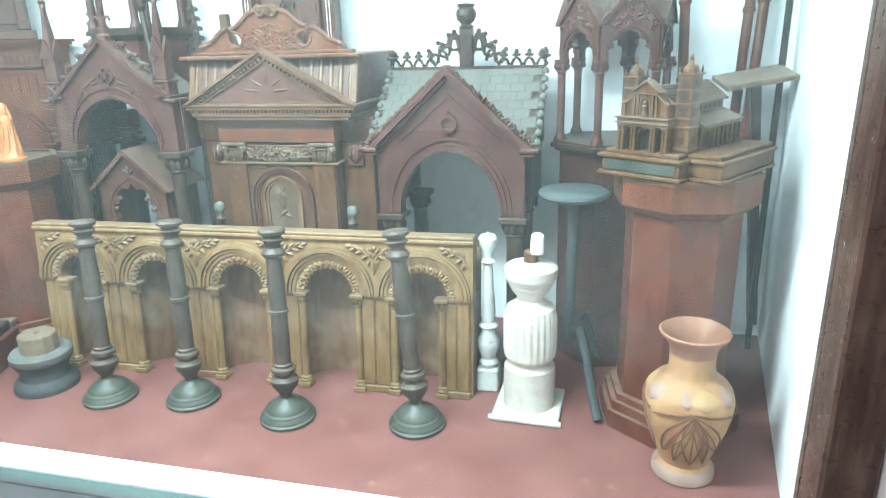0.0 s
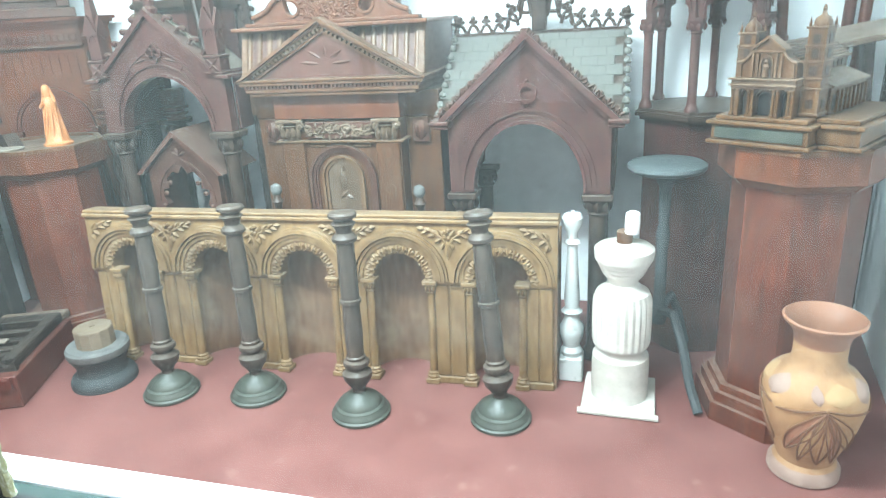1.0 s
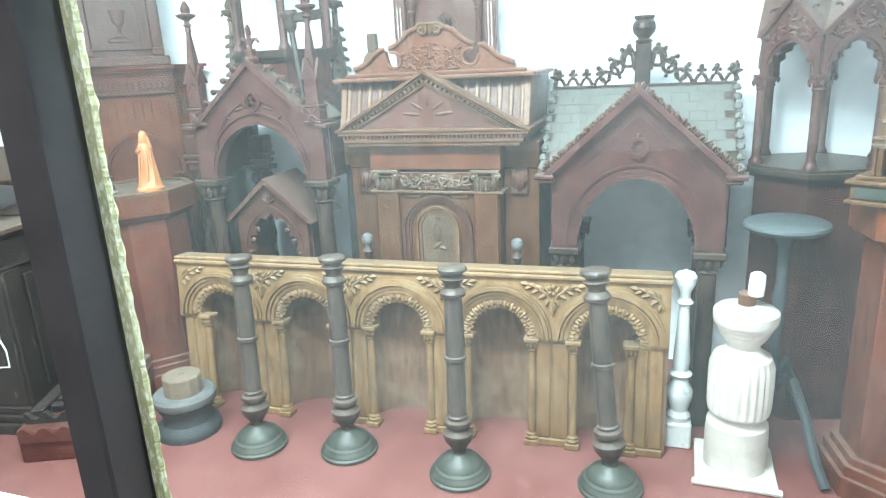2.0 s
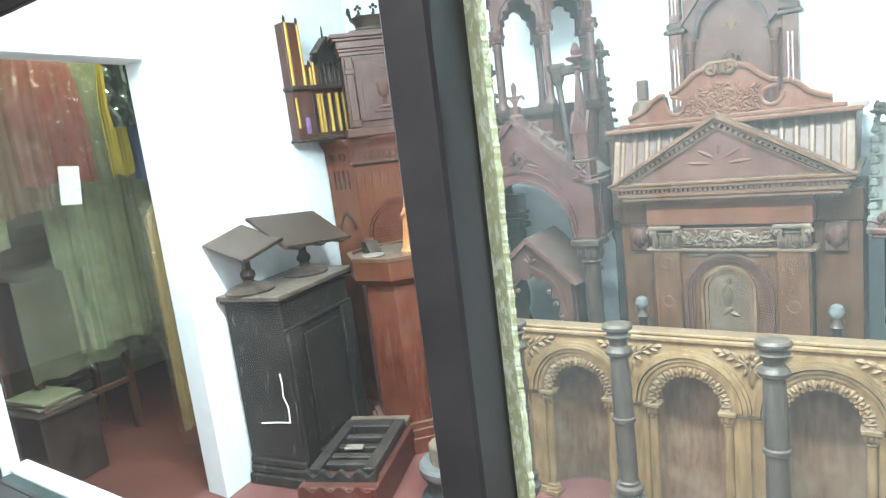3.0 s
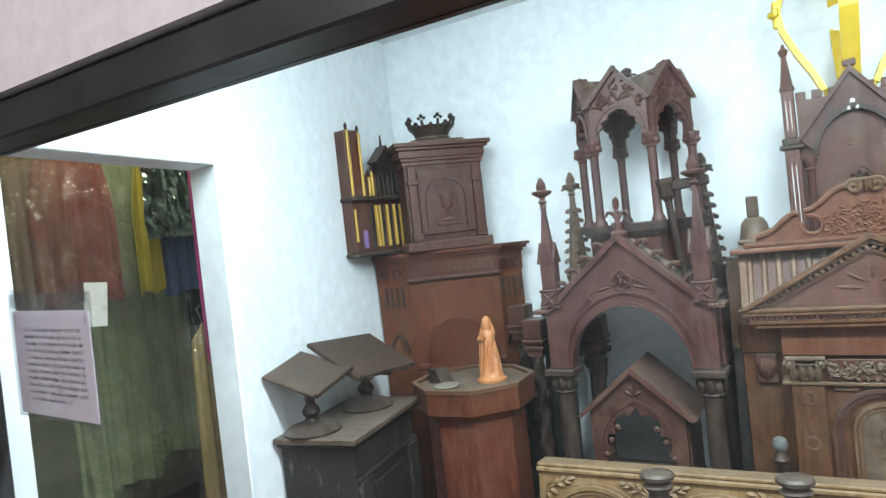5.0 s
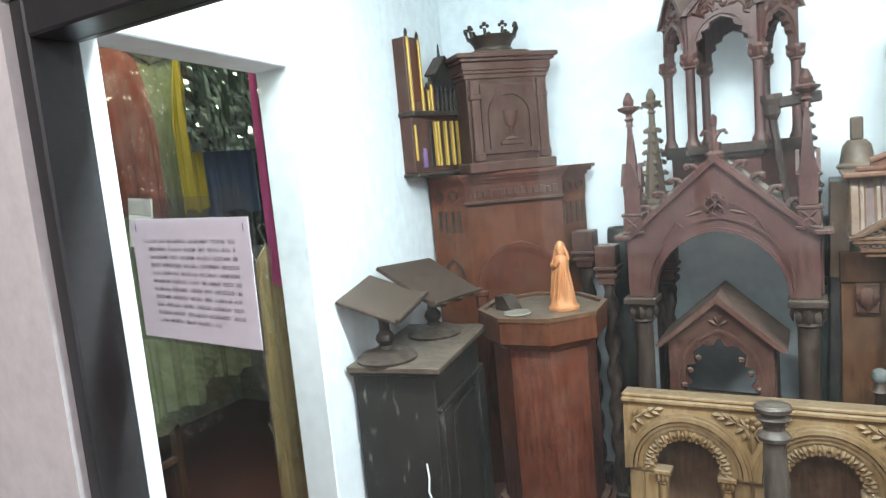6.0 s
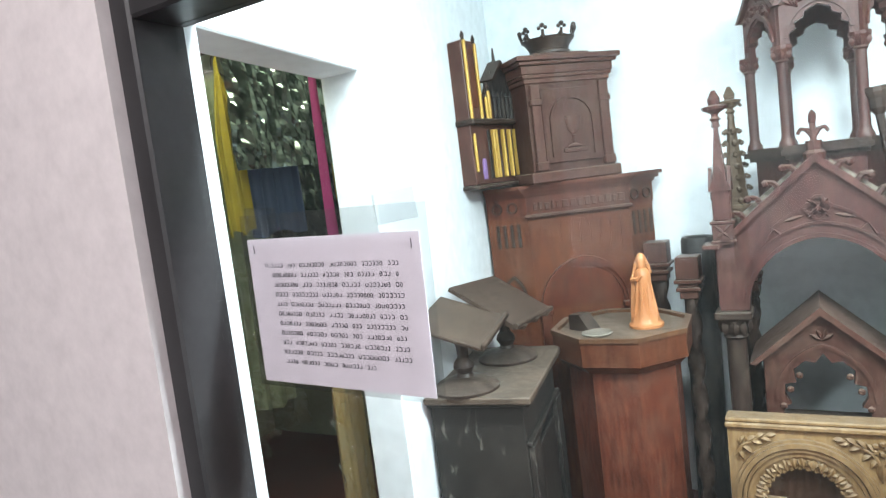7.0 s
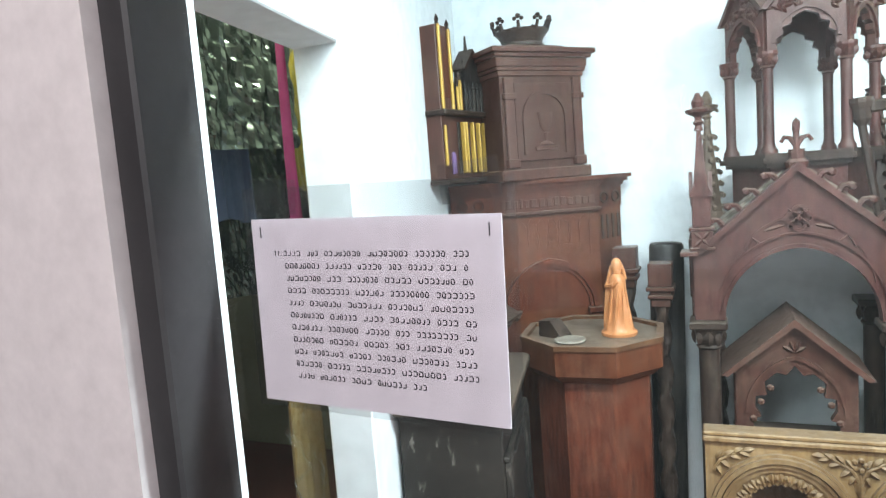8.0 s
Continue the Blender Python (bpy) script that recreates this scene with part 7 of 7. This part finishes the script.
# ---- vestment store ----
def cloth_mesh(width, height, folds, amp, top=0.6, seed=0, flare=1.0):
    rng = random.Random(seed)
    ph = [rng.random() * 6.28 for _ in range(4)]
    bm, nx, nz = bmesh.new(), 40, 14
    grids = []
    for off in (-0.004, 0.004):
        grid = []
        for j in range(nz + 1):
            v = j / nz
            w = width * (top + (flare - top) * min(1.0, v * 2.2) ** 0.7)
            row = []
            for i in range(nx + 1):
                u = i / nx
                d = amp * (0.3 + 0.7 * v) * (math.sin(folds * 6.28 * u + ph[0] + 0.8 * v) + 0.45 * math.sin(folds * 13.1 * u + ph[1] - v))
                row.append(bm.verts.new(((u - 0.5) * w, d + off, -height * v + 0.012 * math.sin(9 * u + ph[2]) * v - (0.07 * abs(2 * u - 1) * (1 - v) ** 3))))
            grid.append(row)
        grids.append(grid)
    for g in grids:
        for j in range(nz):
            for i in range(nx):
                bm.faces.new((g[j][i], g[j][i + 1], g[j + 1][i + 1], g[j + 1][i]))
    a, b = grids
    for j in range(nz):
        for i in (0, nx):
            bm.faces.new((a[j][i], a[j + 1][i], b[j + 1][i], b[j][i]))
    for i in range(nx):
        for j in (0, nz):
            bm.faces.new((a[j][i], a[j][i + 1], b[j][i + 1], b[j][i]))
    return bm


def crinkled_sheet(width, height, seed, across=12.0, along=6.0):
    """Thin plastic film pulled into sharp, slanting creases."""
    bm, nx, nz, rows = bmesh.new(), 34, int(height * 60), []
    for j in range(nz + 1):
        row = []
        for i in range(nx + 1):
            x, z = (i / nx - 0.5) * width, -height * j / nz
            q = Vector((x * across + 0.8 * z + seed * 3.1, seed * 1.7, z * along + 2.5 * x))
            d = 0.075 * abs(noise.noise(q)) + 0.040 * abs(noise.noise(q * 2.9)) + 0.018 * abs(noise.noise(q * 6.5))
            row.append(bm.verts.new((x + 0.012 * noise.noise(q * 1.3), 0.03 - d, z)))
        rows.append(row)
    for a, b in zip(rows, rows[1:]):
        for i in range(nx):
            bm.faces.new((a[i], a[i + 1], b[i + 1], b[i]))
    return bm


def vestment(x, y, z, turn, width, height, colour, label, seed, cover=True, folds=4, top=0.86):
    t = thing("hanging_vestment", pose(x, y, z, 0, 0, turn), label, "vestment", "vestments on the rail")
    part("garment", cloth_mesh(width, height, folds, 0.016, top, seed), CLOTHS[colour], t, smooth=True)
    bm = bmesh.new()
    tube(bm, [(-0.14, 0, -0.03), (0, 0, 0.02), (0.14, 0, -0.03)], 0.006, 6)
    tube(bm, [(0, 0, 0.02), (0, 0, 0.06), (0.015, 0, 0.085), (0.0, 0, 0.105), (-0.015, 0, 0.092)], 0.003, 6)
    part("hanger", bm, DARKWOOD, t)
    if cover:
        dark = colour == "black"
        bm = crinkled_sheet(width * 1.12, height * 1.08, seed + 50, 19.0 if dark else 12.0, 3.4 if dark else 6.0)
        bmesh.ops.translate(bm, verts=bm.verts, vec=(0, -0.06, 0.01))
        ob = part("plastic_cover", bm, BLACKFILM if dark else PLASTIC, t, "crinkled shiny black plastic cover" if dark else "crinkled clear plastic cover")
        ob.visible_shadow = dark


RAIL = 2.20
t = thing("clothes_rail", pose(-4.30, 0, 0), "steel clothes rail on two uprights", "rail")
part("rail", build(tube, [(0, 1.0, RAIL), (0, 2.95, RAIL)], 0.012, 8), STONEBLUE, t)
for y in (1.05, 2.9):
    part("upright", build(tube, [(0, y, -0.004), (0, y, RAIL)], 0.014, 8), STONEBLUE, t)
for dx, y, turn, w, h, col, label, seed, top in (
        (0.02, 1.18, 78, 0.34, 0.95, "olive", "olive-grey vestment in clear plastic", 1, 0.86),
        (0.05, 1.38, 84, 0.36, 0.80, "brown", "brown vestment in clear plastic", 2, 0.86),
        (0.10, 1.60, 82, 0.34, 0.68, "red", "red vestment in clear plastic", 3, 0.7),
        (-0.10, 1.80, 88, 0.44, 1.56, "green", "long pale green alb in clear plastic", 4, 0.86),
        (-0.13, 2.12, 84, 0.36, 1.50, "green", "long pale green alb in clear plastic", 12, 0.86),
        (0.14, 1.89, 80, 0.11, 0.68, "yellow", "bright yellow silk vestment on a hanger", 5, 0.10),
        (0.17, 2.07, 76, 0.25, 0.70, "blue", "slate-blue vestment narrow at the shoulders", 6, 0.14),
        (0.25, 2.08, 72, 0.42, 0.42, "black", "black-green vestment in shiny plastic", 7, 0.86),
        (0.06, 2.34, 56, 0.30, 0.95, "black", "black-green vestment in shiny plastic", 9, 0.86),
        (0.30, 2.46, 54, 0.20, 0.60, "yellow", "yellow vestment in crinkled clear plastic", 8, 0.5),
        (0.04, 2.74, 50, 0.30, 0.90, "black", "black-green vestment in shiny plastic", 10, 0.86)):
    vestment(-4.30 + dx, y, RAIL - 0.105, turn, w, h, col, label, seed, seed not in (5, 6), 4 if w > 0.2 else 2, top)
vestment(-3.52, 1.655, RAIL - 0.24, 95, 0.014, 0.80, "magenta", "magenta cloth hanging beside the opening", 11, False)
t = thing("plastic_drape", pose(-3.56, 1.66, 1.30, 0, 0, 80), "old gold cloth under a crinkled plastic drape", "drape")
part("cloth", cloth_mesh(0.12, 1.05, 2, 0.014, 0.8, 15), CLOTHS["gold"], t, smooth=True)
bm = crinkled_sheet(0.22, 1.16, 16)
bmesh.ops.translate(bm, verts=bm.verts, vec=(0, -0.05, 0))
ob = part("plastic_sheet", bm, PLASTIC, t, "crinkled clear plastic", True)
ob.visible_shadow = False
part("hook", build(tube, [(0, 0, 0), (0, 0.03, 0.05), (0.03, 0.06, 0.06)], 0.004, 6), DARKWOOD, t)
t = thing("draped_stand", pose(-4.62, 1.62, -0.004, 0, 0, 96), "wooden trestle stand draped with an olive cloth", "stand")
for x in (-0.24, 0.24):
    for y in (-0.16, 0.16):
        part("leg", build(box, x - 0.018, x + 0.018, y - 0.018, y + 0.018, 0, 0.98, 0.003), TEAK, t)
for y in (-0.16, 0.16):
    part("stretcher", build(box, -0.222, 0.222, y - 0.012, y + 0.012, 0.28, 0.31, 0.003), TEAK, t)
part("top_bar", build(box, -0.27, 0.27, -0.18, 0.18, 0.98, 1.0, 0.003), TEAK, t)
bm = bmesh.new()
n = 26
rows = []
for j in range(n + 1):
    u = j / n
    s = (u - 0.5) * 1.5
    y = max(-0.2, min(0.2, s)) * (1.0 + 0.1 * (abs(s) > 0.2))
    z = 1.012 - max(0, abs(s) - 0.2) * 1.0
    rows.append([bm.verts.new((-0.29 + 0.58 * i / 12, y + 0.012 * math.sin(i * 1.9 + j * 0.3) * (abs(s) > 0.2), z + 0.01 * math.sin(i * 1.3 + j))) for i in range(13)])
for a, b in zip(rows, rows[1:]):
    for i in range(12):
        bm.faces.new((a[i], a[i + 1], b[i + 1], b[i]))
made = bmesh.ops.solidify(bm, geom=bm.faces[:], thickness=0.006)
part("drape", bm, CLOTHS["olive"], t, "olive cloth draped over the top", True)
bm = crinkled_sheet(0.62, 0.62, 71)
for v in bm.verts:
    u = -v.co.z / 0.62
    a = math.pi * (0.08 + 0.80 * u)
    r = 0.27 + 0.5 * (0.03 - v.co.y)
    v.co = Vector((v.co.x, -r * math.cos(a), 0.90 + r * 0.85 * math.sin(a)))
ob = part("plastic_sheet", bm, PLASTIC, t, "crinkled clear plastic pulled over the cloth", True)
ob.visible_shadow = False
t = thing("low_crate", pose(-4.35, 1.36, -0.004, 0, 0, 8), "dark low crate carrying a stack of papers", "crate")
part("carcass", build(box, -0.20, 0.20, -0.14, 0.14, 0, 0.36, 0.006), DARKWOOD, t)
part("lid", build(box, -0.21, 0.21, -0.15, 0.15, 0.36, 0.38, 0.004), DARKWOOD, t)
for k, (c, r) in enumerate(((DULLWOOD, 3), (CLOTHS["olive"], -6), (DULLWOOD, 5), (CLOTHS["green"], 1))):
    ob = part("paper_stack", build(box, -0.15, 0.15, -0.10, 0.10, 0, 0.011, 0.002), c)
    ob.matrix_basis = pose(-4.33, 1.36, 0.3765 + 0.0115 * k, 0, 0, 8 + r)
    tagged(ob, "flat folder of papers on the low crate", "papers", "stacked papers")
t = thing("white_tag", pose(-4.12, 1.60, 1.40, 0, 6, 78), "white card tag hanging among the vestments", "tag")
part("card", build(box, -0.045, 0.045, -0.002, 0.0, -0.09, 0.09, 0.0005), CANDLE, t)
part("string", build(tube, [(0, 0.0, 0.088), (0, 0.08, 0.58)], 0.0015, 5), DARKWOOD, t)
